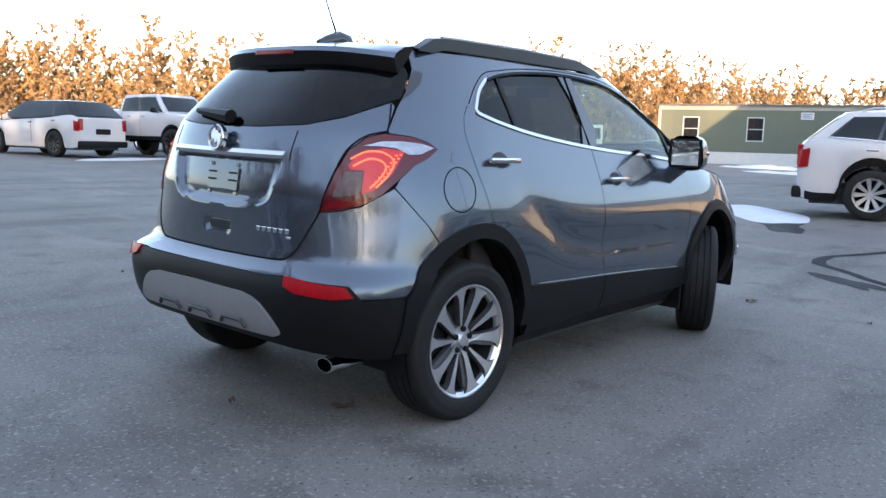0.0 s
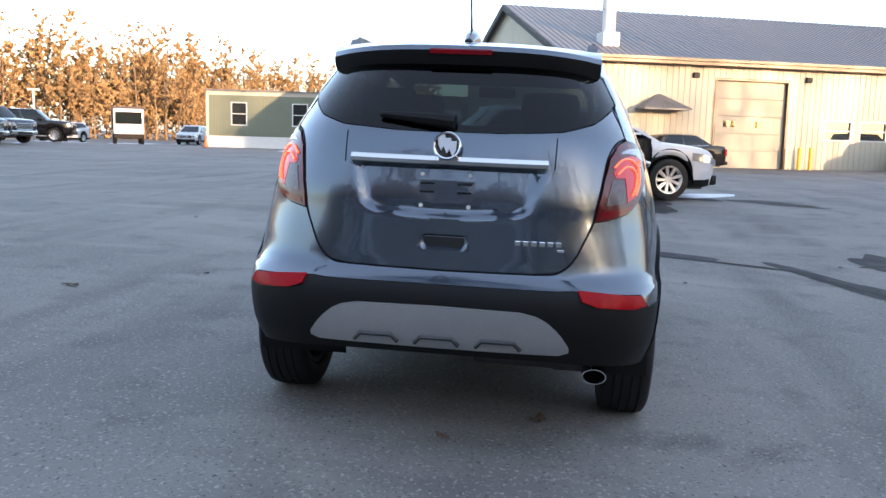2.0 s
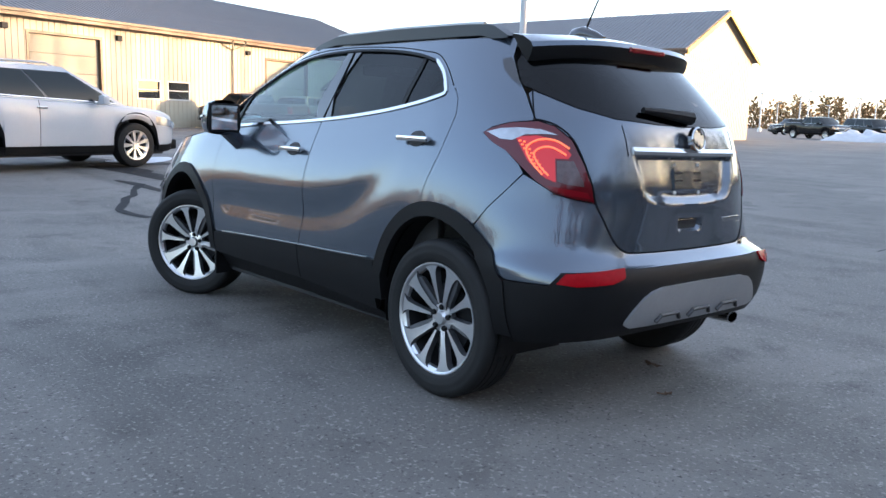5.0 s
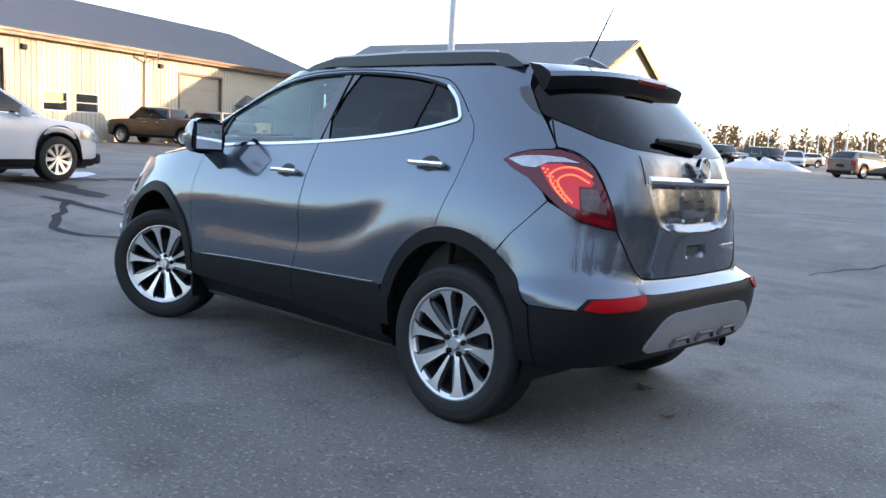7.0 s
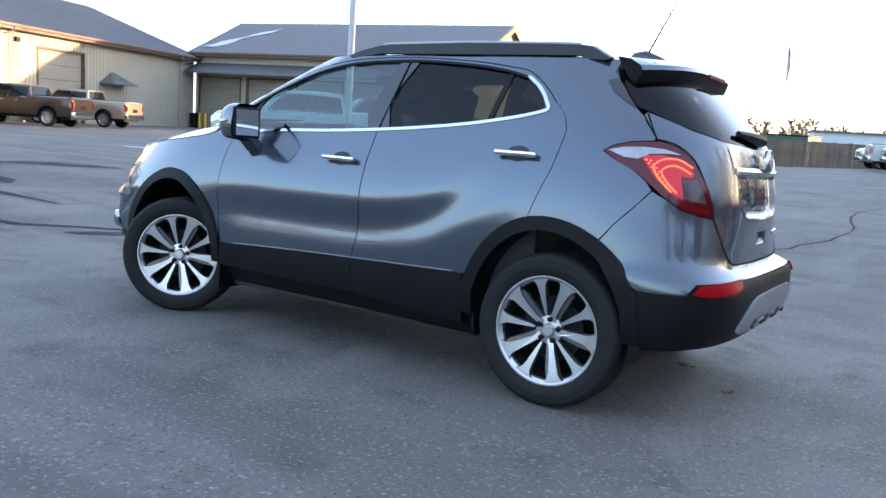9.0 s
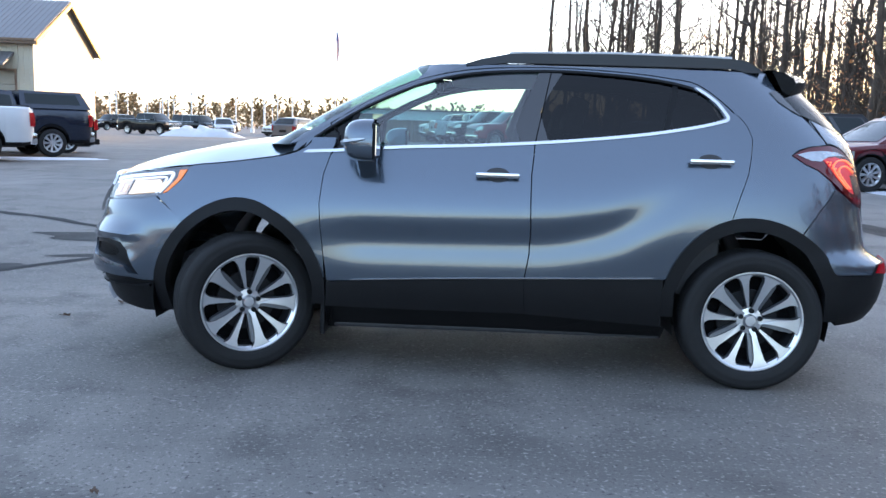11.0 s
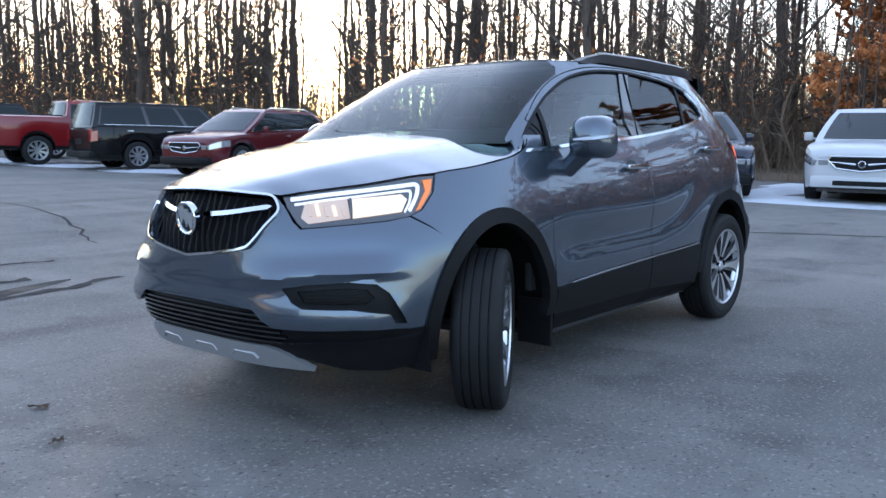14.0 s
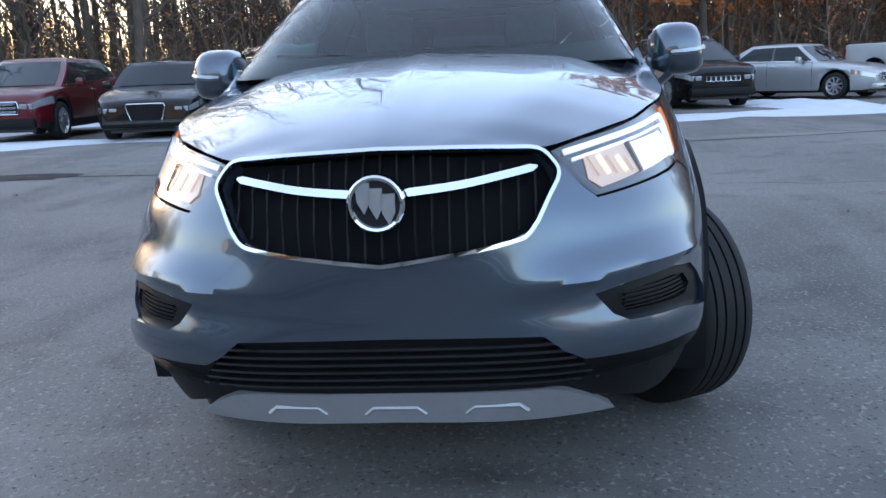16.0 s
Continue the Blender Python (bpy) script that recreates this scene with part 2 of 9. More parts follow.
ASPHALT = asphalt_material()
SOIL = mat("winter_soil", (0.06, 0.0432, 0.027), 0.95, vary=0.35, scale=0.6, bump=0.8, bump_scale=9, colour2=(0.114, 0.081, 0.051))
SNOW = mat("old_snow", (0.4752, 0.4968, 0.5328), 0.8, vary=0.08, scale=3, bump=0.6, bump_scale=14)


def sheet(name, xs, ys, fz, material, label, kind="structure"):
    s = Shape()
    s.v = [(x, y, fz(x, y)) for y in ys for x in xs]
    n = len(xs)
    s.f = [(j * n + i, j * n + i + 1, (j + 1) * n + i + 1, (j + 1) * n + i) for j in range(len(ys) - 1) for i in range(n - 1)]
    ob = part(name, s, material, smooth=True)
    return tagged(ob, label, "ground", kind=kind)


def steps(*runs):
    out = []
    for a, b, h in runs:
        out += [a + h * k for k in range(int(round((b - a) / h)))]
    return out + [runs[-1][1]]


gx = steps((-1500, -200, 325), (-200, -60, 20), (-60, -14, 2), (-14, 16, 0.6), (16, 80, 2), (80, 200, 20), (200, 1500, 325))
sheet("ground", gx, gx, swell, ASPHALT, "worn grey asphalt car lot with dusty stains")


def blob(cx, cy, rx, ry, rot, z, seed, rough=0.35, n=40):
    """An uneven flat outline."""
    rnd = random.Random(seed)
    ph = [rnd.uniform(0, 6.28) for _ in range(6)]
    out = []
    for k in range(n):
        a = 2 * math.pi * k / n
        r = 1 + rough * sum(math.sin((j + 2) * a + ph[j]) / (j + 1.6) for j in range(6)) * 0.6
        x, y = rx * r * math.cos(a), ry * r * math.sin(a)
        out.append((cx + x * math.cos(rot) - y * math.sin(rot), cy + x * math.sin(rot) + y * math.cos(rot)))
    return out


def snow_patch(cx, cy, rx, ry, rot, height, seed, name="snow_patch", label="thin patch of old snow melting on the asphalt"):
    s = Shape()
    rings = 7
    n = 40
    o = blob(cx, cy, rx, ry, rot, 0, seed)
    for j in range(rings):
        k = 1 - j / rings
        for i, (x, y) in enumerate(o):
            px, py = cx + (x - cx) * k, cy + (y - cy) * k
            h = height * (1 - k ** 3) * (0.7 + 0.6 * noise.noise((px * 1.3, py * 1.3, seed)))
            s.v.append((px, py, swell(px, py) + 0.003 + max(0, h)))
    s.v.append((cx, cy, swell(cx, cy) + 0.003 + height))
    s.f = [(j * n + i, j * n + (i + 1) % n, (j + 1) * n + (i + 1) % n, (j + 1) * n + i) for j in range(rings - 1) for i in range(n)]
    s.f += [((rings - 1) * n + i, (rings - 1) * n + (i + 1) % n, rings * n) for i in range(n)]
    return tagged(part(name, s, SNOW, smooth=True, angle=1.2), label, "snow", kind="stuff")


# ---- buildings ----
TAN = mat("tan_steel", (0.40, 0.36, 0.275), 0.45, vary=0.06, scale=0.7)
TAN_TRIM = mat("tan_trim", (0.36, 0.33, 0.27), 0.5, vary=0.05, scale=2)
ROOF = mat("grey_roof", (0.132, 0.129, 0.132), 0.5, metal=0.15, vary=0.14, scale=0.6, rough_vary=0.1)
FASCIA = mat("brown_fascia", (0.12, 0.069, 0.039), 0.4, vary=0.15, scale=2)
DARK = mat("dark_gap", (0.02, 0.02, 0.022), 0.7)
GREEN_WALL = mat("sage_siding", (0.12, 0.135, 0.099), 0.7, vary=0.05, scale=1.5)
CREAM = mat("cream_trim", (0.372, 0.354, 0.3), 0.6, vary=0.05, scale=3)
WHITE_TRIM = mat("white_trim", (0.5616, 0.5544, 0.5328), 0.5, vary=0.05, scale=3)
GALV = mat("galvanised", (0.55, 0.57, 0.60), 0.35, metal=0.7, vary=0.12, scale=4)
# yellow paint of the bollards; on the wing's rake it imitates sunlight
YELLOW = mat("yellow_paint_and_sunlight", (0.70, 0.45, 0.03), 0.5, vary=0.1, scale=4)
DOOR_TAN = mat("door_tan", (0.3, 0.27, 0.21), 0.5, vary=0.06, scale=2)
WINDOW = mat("window_glass", (0.02, 0.024, 0.028), 0.03, coat=1.0)
WOOD_FENCE = mat("fence_boards", (0.156, 0.12, 0.084), 0.85, vary=0.25, scale=1.5, each=0.2)


def ribbed_wall(name, length, z0, z1, material, holes, pitch=0.30, rib=0.05, rise=0.022, thick=0.16):
    """A steel wall along +x with raised ribs; holes (x0, x1, z0, z1) go through it. Its face looks along -y."""
    s = Shape()
    xs = sorted({0.0, length} | {h[0] for h in holes} | {h[1] for h in holes})
    for a, b in zip(xs, xs[1:]):
        zs = [(z0, z1)]
        for h in holes:
            if h[0] <= a + 1e-6 and h[1] >= b - 1e-6:
                zs = [q for lo, hi in zs for q in ((lo, min(hi, h[2])), (max(lo, h[3]), hi)) if q[1] - q[0] > 0.01]
        for lo, hi in zs:
            s.box((a, 0, lo), (b, thick, hi))
            k = math.ceil(a / pitch)
            while k * pitch + rib < b:
                x = k * pitch
                if x > a:
                    s.add([(x, 0, lo), (x + rib * 0.25, -rise, lo), (x + rib * 0.75, -rise, lo), (x + rib, 0, lo), (x, 0, hi), (x + rib * 0.25, -rise, hi), (x + rib * 0.75, -rise, hi), (x + rib, 0, hi)],
                          [(0, 1, 5, 4), (1, 2, 6, 5), (2, 3, 7, 6), (4, 5, 6, 7), (0, 3, 2, 1)])
                k += 1
    return s


def overhead_door(root, x0, x1, top, windows=(), depth=0.16, sections=5):
    s = Shape()
    h = top / sections
    for k in range(sections):
        s.bevel_box((x0, depth, k * h + 0.006), (x1, depth + 0.05, (k + 1) * h - 0.006), 0.012)
    d = part("overhead_door", s, DOOR_TAN, root, "tan sectional overhead door")
    for wx, wz in windows:
        part("door_window", Shape().bevel_box((wx, depth - 0.015, wz), (wx + 0.62, depth - 0.004, wz + 0.3), 0.004), WINDOW, d)
    f = Shape().box((x0 - 0.12, -0.035, 0), (x0, depth - 0.01, top)).box((x1, -0.035, 0), (x1 + 0.12, depth - 0.01, top)).box((x0 - 0.12, -0.035, top), (x1 + 0.12, depth - 0.01, top + 0.12))
    part("door_frame", f, FASCIA, root)
    return d


def sash_window(root, x0, x1, z0, z1, frame_material, glass_material=None, wall=0.16):
    f = Shape()
    f.box((x0 - 0.07, -0.03, z0 - 0.07), (x0, 0.09, z1 + 0.07)).box((x1, -0.03, z0 - 0.07), (x1 + 0.07, 0.09, z1 + 0.07))
    f.box((x0, -0.03, z1), (x1, 0.09, z1 + 0.07)).box((x0, -0.035, z0 - 0.07), (x1, 0.09, z0)).box((x0, 0.0, (z0 + z1) / 2 - 0.025), (x1, 0.07, (z0 + z1) / 2 + 0.025))
    w = part("window_frame", f, frame_material, root)
    part("pane", Shape().box((x0, 0.06, z0), (x1, 0.068, z1)), glass_material or WINDOW, w)
    return w


def door_hood(root, x, z, w=1.5, d=1.0, h=0.62):
    """A small hipped hood over a door."""
    s = Shape()
    b = [(x - w / 2, -d, z), (x + w / 2, -d, z), (x + w / 2, 0, z), (x - w / 2, 0, z)]
    s.add(b + [(x - 0.12, -0.02, z + h), (x + 0.12, -0.02, z + h)] + [(p[0], p[1], p[2] - 0.06) for p in b],
          [(0, 1, 5, 4), (1, 2, 5), (3, 0, 4), (0, 6, 7, 1), (1, 7, 8, 2), (3, 9, 6, 0), (6, 9, 8, 7)])
    for k in range(9):
        px = x - w / 2 + w * (k + 0.5) / 9
        f = min(1, 2 * (1 - abs(px - x) / (w / 2)))
        s.tube([(px, -d, z + 0.008), (x + (px - x) * (1 - f * 0.8), -d + (d - 0.02) * f * 0.5, z + h * f * 0.5 + 0.008)], 0.012, 4)
    part("door_hood", s, ROOF, root, "small hipped metal hood")


def person_door(root, x, z=2.1):
    d = part("door", Shape().bevel_box((x - 0.46, 0.03, 0.02), (x + 0.46, 0.09, z), 0.008), DOOR_TAN, root)
    part("pane", Shape().box((x - 0.28, 0.02, 1.15), (x + 0.28, 0.026, 1.85)), WINDOW, d)
    part("door_handle", Shape().bevel_box((x + 0.33, -0.02, 0.98), (x + 0.40, 0.03, 1.08), 0.01), GALV, d)


def gable_hall(m, length, depth, eave, slope, holes, label, ribs=0.3):
    """A steel hall: front wall on the local x axis, gables at both ends, a ribbed two-way roof with fascia and gutter."""
    root = thing("steel_building", m, label, "building", kind="structure")
    part("wall", ribbed_wall("wall", length, 0, eave, TAN, holes), TAN, root, smooth=False)
    ridge = eave + slope * depth / 2
    for k, x in enumerate((0.0, length - 0.16)):
        s = Shape()
        s.prism([(0.17, 0), (depth, 0), (depth, eave), (depth / 2, ridge), (0.17, eave + 0.17 * slope)], 0.16, pose(x, 0, 0) @ Matrix(((0, 0, 1, 0), (1, 0, 0, 0), (0, 1, 0, 0), (0, 0, 0, 1))))
        for q in range(int(depth / 0.3)):
            y = 0.3 + q * 0.3
            if y < depth - 0.1:
                top = eave + slope * (y if y < depth / 2 else depth - y)
                xx = x - 0.018 if k == 0 else x + 0.16
                s.box((xx, y, 0.02), (xx + 0.018, y + 0.05, top - 0.05))
        part("gable_wall", s, TAN, root)
    part("back_wall", Shape().box((0.17, depth, 0), (length - 0.17, depth + 0.16, eave)), TAN, root)
    over, eo, seams = 0.35, 0.55, []
    for side in (0, 1):
        s = Shape()

        def pt(x, run, lift=0.0):
            y = run if side == 0 else depth - run
            return (x, y, eave + slope * run + 0.10 + lift)
        a = [pt(-over, -eo), pt(length + over, -eo), pt(length + over, depth / 2), pt(-over, depth / 2)]
        b = [(p[0], p[1], p[2] - 0.10) for p in a]
        s.add(a + b, [(0, 1, 2, 3), (7, 6, 5, 4), (0, 4, 5, 1), (1, 5, 6, 2), (3, 2, 6, 7), (0, 3, 7, 4)])
        if side == 0:
            for k in range(int((length + 2 * over) / ribs)):
                x = -over + 0.1 + k * ribs
                seams.append(x)
        roof_ob = part("roof", s, ROOF, root, "ribbed grey metal roof")
        if side == 0:
            one = Shape().add([pt(0, -eo), pt(0.02, -eo, 0.04), pt(0.05, -eo, 0.04), pt(0.07, -eo), pt(0, depth / 2), pt(0.02, depth / 2, 0.04), pt(0.05, depth / 2, 0.04), pt(0.07, depth / 2)],
                              [(0, 1, 5, 4), (1, 2, 6, 5), (2, 3, 7, 6), (0, 3, 2, 1)]).mesh("roof_seam")
            for x in seams:
                part("roof_seam", one, ROOF, roof_ob).location = (x, 0, 0)
    z = eave - slope * eo
    g = Shape().box((-over, -eo - 0.02, z - 0.17), (length + over, -eo + 0.03, z + 0.05))
    g.box((-over, -eo + 0.03, z - 0.17), (length + over, 0.0, z - 0.13))
    part("fascia", g, FASCIA, root, "brown eave fascia")
    part("gutter", Shape().box((-over, -eo - 0.14, z - 0.02), (length + over, -eo - 0.022, z + 0.10)), FASCIA, root)
    for k, x in enumerate((-over, length + over - 0.04)):
        s = Shape()
        for y0, y1, z0, z1 in ((-eo, depth / 2, eave - slope * eo, ridge), (depth / 2, depth + eo, ridge, eave - slope * eo)):
            s.add([(x + dx, y, zz + dz) for dx in (0, 0.04) for y, zz in ((y0, z0), (y1, z1)) for dz in (-0.22, 0.12)], [(0, 1, 3, 2), (4, 6, 7, 5), (0, 4, 5, 1), (2, 3, 7, 6), (0, 2, 6, 4), (1, 5, 7, 3)])
        part("rake_trim", s, FASCIA if k else DARK, root)
    return root


# main hall: front wall from its near corner to the inner corner
HALL_A, HALL_B = Vector((34.5, -0.4, 0)), Vector((47.86, -37.48, 0))
hall_dir = (HALL_B - HALL_A).normalized()
hall_len = (HALL_B - HALL_A).length
hall_m = Matrix.Translation(HALL_A) @ Matrix.Rotation(math.atan2(hall_dir.y, hall_dir.x), 4, "Z")
# the wall's face must look toward the lot: local -y
holes = [(7.7, 11.4, 0, 4.1), (13.57, 14.97, 1.48, 2.33), (15.55, 16.97, 1.48, 2.33), (23.2, 27.0, 0, 4.0)]
hall = gable_hall(hall_m, hall_len, 18.0, 5.08, 0.36, holes, "long tan steel shop building with a grey ribbed metal roof")
overhead_door(hall, 7.7, 11.4, 4.1, [(8.2, 1.95), (9.6, 1.95)])
overhead_door(hall, 23.2, 27.0, 4.0)
for a, b in ((13.57, 14.97), (15.55, 16.97)):
    sash_window(hall, a, b, 1.48, 2.33, WHITE_TRIM)
door_hood(hall, 4.75, 2.68, 2.3, 1.1, 0.68)
person_door(hall, 4.75)
door_hood(hall, 29.7, 2.5, 2.5, 1.0, 0.7)
person_door(hall, 29.7)
for x in (20.3, 37.4):
    s = Shape().tube([(x + 0.5, -0.62, 4.82), (x + 0.5, -0.5, 4.65), (x, -0.09, 4.35), (x, -0.09, 0.25), (x, -0.3, 0.1)], 0.055, 8)
    s.tube([(x - 0.55, -0.62, 4.82), (x - 0.5, -0.5, 4.65), (x, -0.09, 4.35)], 0.055, 8)
    part("downspout", s, TAN_TRIM, hall)
for x in (6.4, 12.3, 21.4):
    part("wall_lamp", Shape().bevel_box((x, -0.16, 4.15), (x + 0.3, 0, 4.4), 0.03), DARK, hall)
vent = thing("roof_vent", hall_m @ pose(2.7, 1.36, 5.18 + 0.36 * 1.36), "white round metal flue standing on the roof", "vent")
part("flue", Shape().tube([(0, 0, -0.1), (0, 0, 1.75)], 0.30, 20), WHITE_TRIM, vent, smooth=True)
part("flue_cap", Shape().tube([(0, 0, 1.55), (0, 0, 2.0)], 0.34, 20), WHITE_TRIM, vent, smooth=True)
part("flashing", Shape().bevel_box((-0.42, -0.42, -0.2), (0.42, 0.42, 0.5), 0.05), WHITE_TRIM, vent)

for x in (7.3, 11.8, 12.4, 22.7):
    s = Shape().tube([(0, 0, 0), (0, 0, 1.0), (0, 0, 1.06), (0, 0, 1.08)], [0.085, 0.085, 0.06, 0.01], 14)
    b = thing("bollard", hall_m @ pose(x, -0.7, 0), "yellow painted steel bollard beside the overhead door", "bollard", "door bollards")
    part("post", s, YELLOW, b, smooth=True)

# side wing across the end of the hall, its doors under a lean-to canopy
WING_A, WING_B = Vector((47.75, -37.6, 0)), Vector((25.85, -40.85, 0))
wing_dir = (WING_A - WING_B).normalized()
wing_len = (WING_A - WING_B).length
wing_m = Matrix.Translation(WING_A) @ Matrix.Rotation(math.atan2(-wing_dir.y, -wing_dir.x), 4, "Z")
wing_holes = [(0.4 + 4.28 * k, 4.0 + 4.28 * k, 0, 3.65) for k in range(5)]
wing = gable_hall(wing_m, wing_len, 11.0, 5.55, 0.47, wing_holes, "tan steel wing of the shop with a row of overhead doors")
for h in wing_holes:
    overhead_door(wing, h[0], h[1], 3.65)
c0, c1 = 0.1, wing_len - 1.0
canopy = Shape().add([(c0, -1.5, 3.98), (c1, -1.5, 3.98), (c1, 0, 4.7), (c0, 0, 4.7), (c0, -1.5, 3.86), (c1, -1.5, 3.86), (c1, 0, 4.55), (c0, 0, 4.55)],
                     [(0, 1, 2, 3), (7, 6, 5, 4), (0, 4, 5, 1), (1, 5, 6, 2), (0, 3, 7, 4)])
for k in range(int((c1 - c0) / 0.3)):
    x = c0 + 0.15 + 0.3 * k
    canopy.tube([(x, -1.5, 3.995), (x, 0, 4.715)], 0.016, 4)
part("canopy", canopy, ROOF, wing, "sloping grey metal canopy over the doors")
for x in (1.7, 1.2):
    b = thing("bollard", wing_m @ pose(x, -0.9, 0), "yellow painted steel bollard beside the overhead door", "bollard", "door bollards")
    part("post", Shape().tube([(0, 0, 0), (0, 0, 1.0), (0, 0, 1.06), (0, 0, 1.08)], [0.085, 0.085, 0.06, 0.01], 14), YELLOW, b, smooth=True)
# boards on the sunlit gable end, the sun's yellow painted on
rake = Shape()
for x in (wing_len + 0.37, wing_len + 0.41):
    rake.v += [(x, y, 5.55 + 0.47 * y + dz) for y, dz in ((-0.5, 0.02), (5.5, 0.02), (5.5, -0.26), (-0.5, -0.26))]
    rake.v += [(x, y, 5.55 + 0.47 * (11.0 - y) + dz) for y, dz in ((5.5, 0.02), (11.5, 0.02), (11.5, -0.26), (5.5, -0.26))]
rake.f = [(0, 3, 2, 1), (4, 7, 6, 5), (8, 9, 10, 11), (12, 13, 14, 15), (0, 1, 9, 8), (4, 5, 13, 12), (2, 3, 11, 10), (6, 7, 15, 14)]
part("rake_board", rake, YELLOW, wing, "rake board with the low sun's yellow put into its colour")

# modular office: long low sage building on a pale skirt
def modular():
    L, d, h = 19.9, 4.4, 4.02
    m = Matrix.Translation((52.5, 24.3, 0)) @ Matrix.Rotation(math.atan2(-9.4, 2.4), 4, "Z")
    root = thing("modular_office", m, "long low sage-green modular office with cream trim and pale skirting", "building", kind="structure")
    wins = [(1.76, 2.74, 1.70, 3.20), (6.02, 7.0, 1.70, 3.20), (17.0, 18.06, 0.9, 3.1)]
    s = Shape()
    w = ribbed_wall("wall", L, 0.88, h - 0.28, GREEN_WALL, wins, 0.2, 0.02, 0.008, 0.12)
    part("wall", w, GREEN_WALL, root)
    part("end_wall", Shape().box((0, 0.13, 0.88), (0.12, d, h - 0.28)), GREEN_WALL, root)
    part("end_wall", Shape().box((L - 0.12, 0.13, 0.88), (L, d, h - 0.28)), GREEN_WALL, root)
    part("skirting", Shape().box((0.02, 0.02, 0), (L - 0.02, d, 0.878)), WHITE_TRIM, root, "pale vinyl skirting")
    part("band", Shape().box((-0.02, -0.02, h - 0.28), (L + 0.02, d, h)), CREAM, root)
    part("corner_trim", Shape().box((-0.03, -0.03, 0.88), (0.16, 0.0, h - 0.28)), CREAM, root)
    part("roof", Shape().box((-0.15, -0.18, h), (L + 0.15, d + 0.15, h + 0.1)), ROOF, root)
    for a, b, z0, z1 in wins[:2]:
        sash_window(root, a, b, z0, z1, WHITE_TRIM)
    door = part("door", Shape().bevel_box((17.02, 0.03, 0.92), (18.04, 0.09, 3.08), 0.01), WHITE_TRIM, root)
    part("door_handle", Shape().bevel_box((17.85, 0.0, 1.9), (17.95, 0.03, 2.0), 0.01), GALV, door)
    sign = part("sign", Shape().bevel_box((9.31, -0.03, 3.15), (10.11, -0.01, 3.62), 0.004), WHITE_TRIM, root, "small white sign with blue lines")
    for k in range(3):
        part("sign_line", Shape().box((9.4, -0.034, 3.24 + 0.11 * k), (10.0 - 0.1 * (k % 2), -0.031, 3.29 + 0.11 * k)), mat("sign_blue", (0.08, 0.12, 0.4), 0.5), sign)
    part("wall_lamp", Shape().bevel_box((16.1, -0.12, 3.3), (16.35, 0, 3.5), 0.03), WHITE_TRIM, root)


modular()


# ---- the subject: a compact crossover, built in its own frame: x ahead, rear axle at 0, ground at 0 ----
SHOULDER = spline([(-0.8, 1.20), (-0.3, 1.19), (0.2, 1.13), (1.0, 1.06), (1.8, 1.035), (2.5, 1.03), (3.4, 0.98)])
SIDE = spline([(0.20, 0.790), (0.32, 0.835), (0.46, 0.862), (0.60, 0.868), (0.75, 0.872), (0.90, 0.868), (1.05, 0.858), (1.20, 0.842), (1.4, 0.80), (1.6, 0.76)])
TAIL_X = spline([(0.20, -0.56), (0.30, -0.66), (0.45, -0.755), (0.58, -0.775), (0.645, -0.765), (0.70, -0.69), (0.80, -0.688), (0.95, -0.690), (1.10, -0.668), (1.22, -0.635), (1.36, -0.52), (1.50, -0.38), (1.60, -0.27)])
TAIL_N = spline([(0.2, 4.2), (0.6, 4.4), (0.75, 3.6), (0.95, 3.0), (1.2, 3.0), (1.6, 3.2)])
NOSE_X = spline([(0.20, 3.36), (0.28, 3.43), (0.36, 3.45), (0.45, 3.48), (0.58, 3.51), (0.70, 3.515), (0.85, 3.495), (0.95, 3.46), (1.02, 3.41), (1.10, 3.34), (1.2, 3.25)])
NOSE_N = spline([(0.2, 3.0), (0.5, 3.4), (0.70, 2.9), (0.95, 2.25), (1.1, 2.25), (1.3, 2.25)])
SCREEN_X = spline([(0.9, 2.86), (1.0, 2.72), (1.1, 2.57), (1.2, 2.41), (1.35, 2.17), (1.5, 1.91), (1.58, 1.75), (1.62, 1.65)])
SCREEN_N = spline([(0.9, 8.0), (1.2, 7.0), (1.4, 6.0), (1.6, 5.0)])
SWOOSH = spline([(0.2, 0.95), (0.45, 0.80), (0.75, 0.66), (1.1, 0.605), (1.6, 0.595), (2.2, 0.59)])
TAIL_A, NOSE_A, SCREEN_A = 0.8, 1.1, 1.1


def softmin(a, b, r):
    d = max(r - abs(a - b), 0) / r
    return min(a, b) - d * d * r * 0.25


def section(x, z):
    """Half width of the body amidships at height z."""
    s = SHOULDER(x)
    hollow = math.exp(-((z - SWOOSH(x) - 0.10) / 0.085) ** 2) * min(max((x - 0.30) / 0.35, 0), 1) * min(max((2.35 - x) / 0.4, 0), 1)
    return -0.022 * hollow + softmin(SIDE(z), 0.803 - 0.37 * (z - s) - 0.08 * max(0, z - s - 0.25), 0.055)


def ends(z, upper):
    r0 = TAIL_X(z) + TAIL_A
    if upper:
        return r0, TAIL_N(z), SCREEN_X(z) - SCREEN_A, SCREEN_N(z), SCREEN_A
    return r0, TAIL_N(z), NOSE_X(z) - NOSE_A, NOSE_N(z), NOSE_A


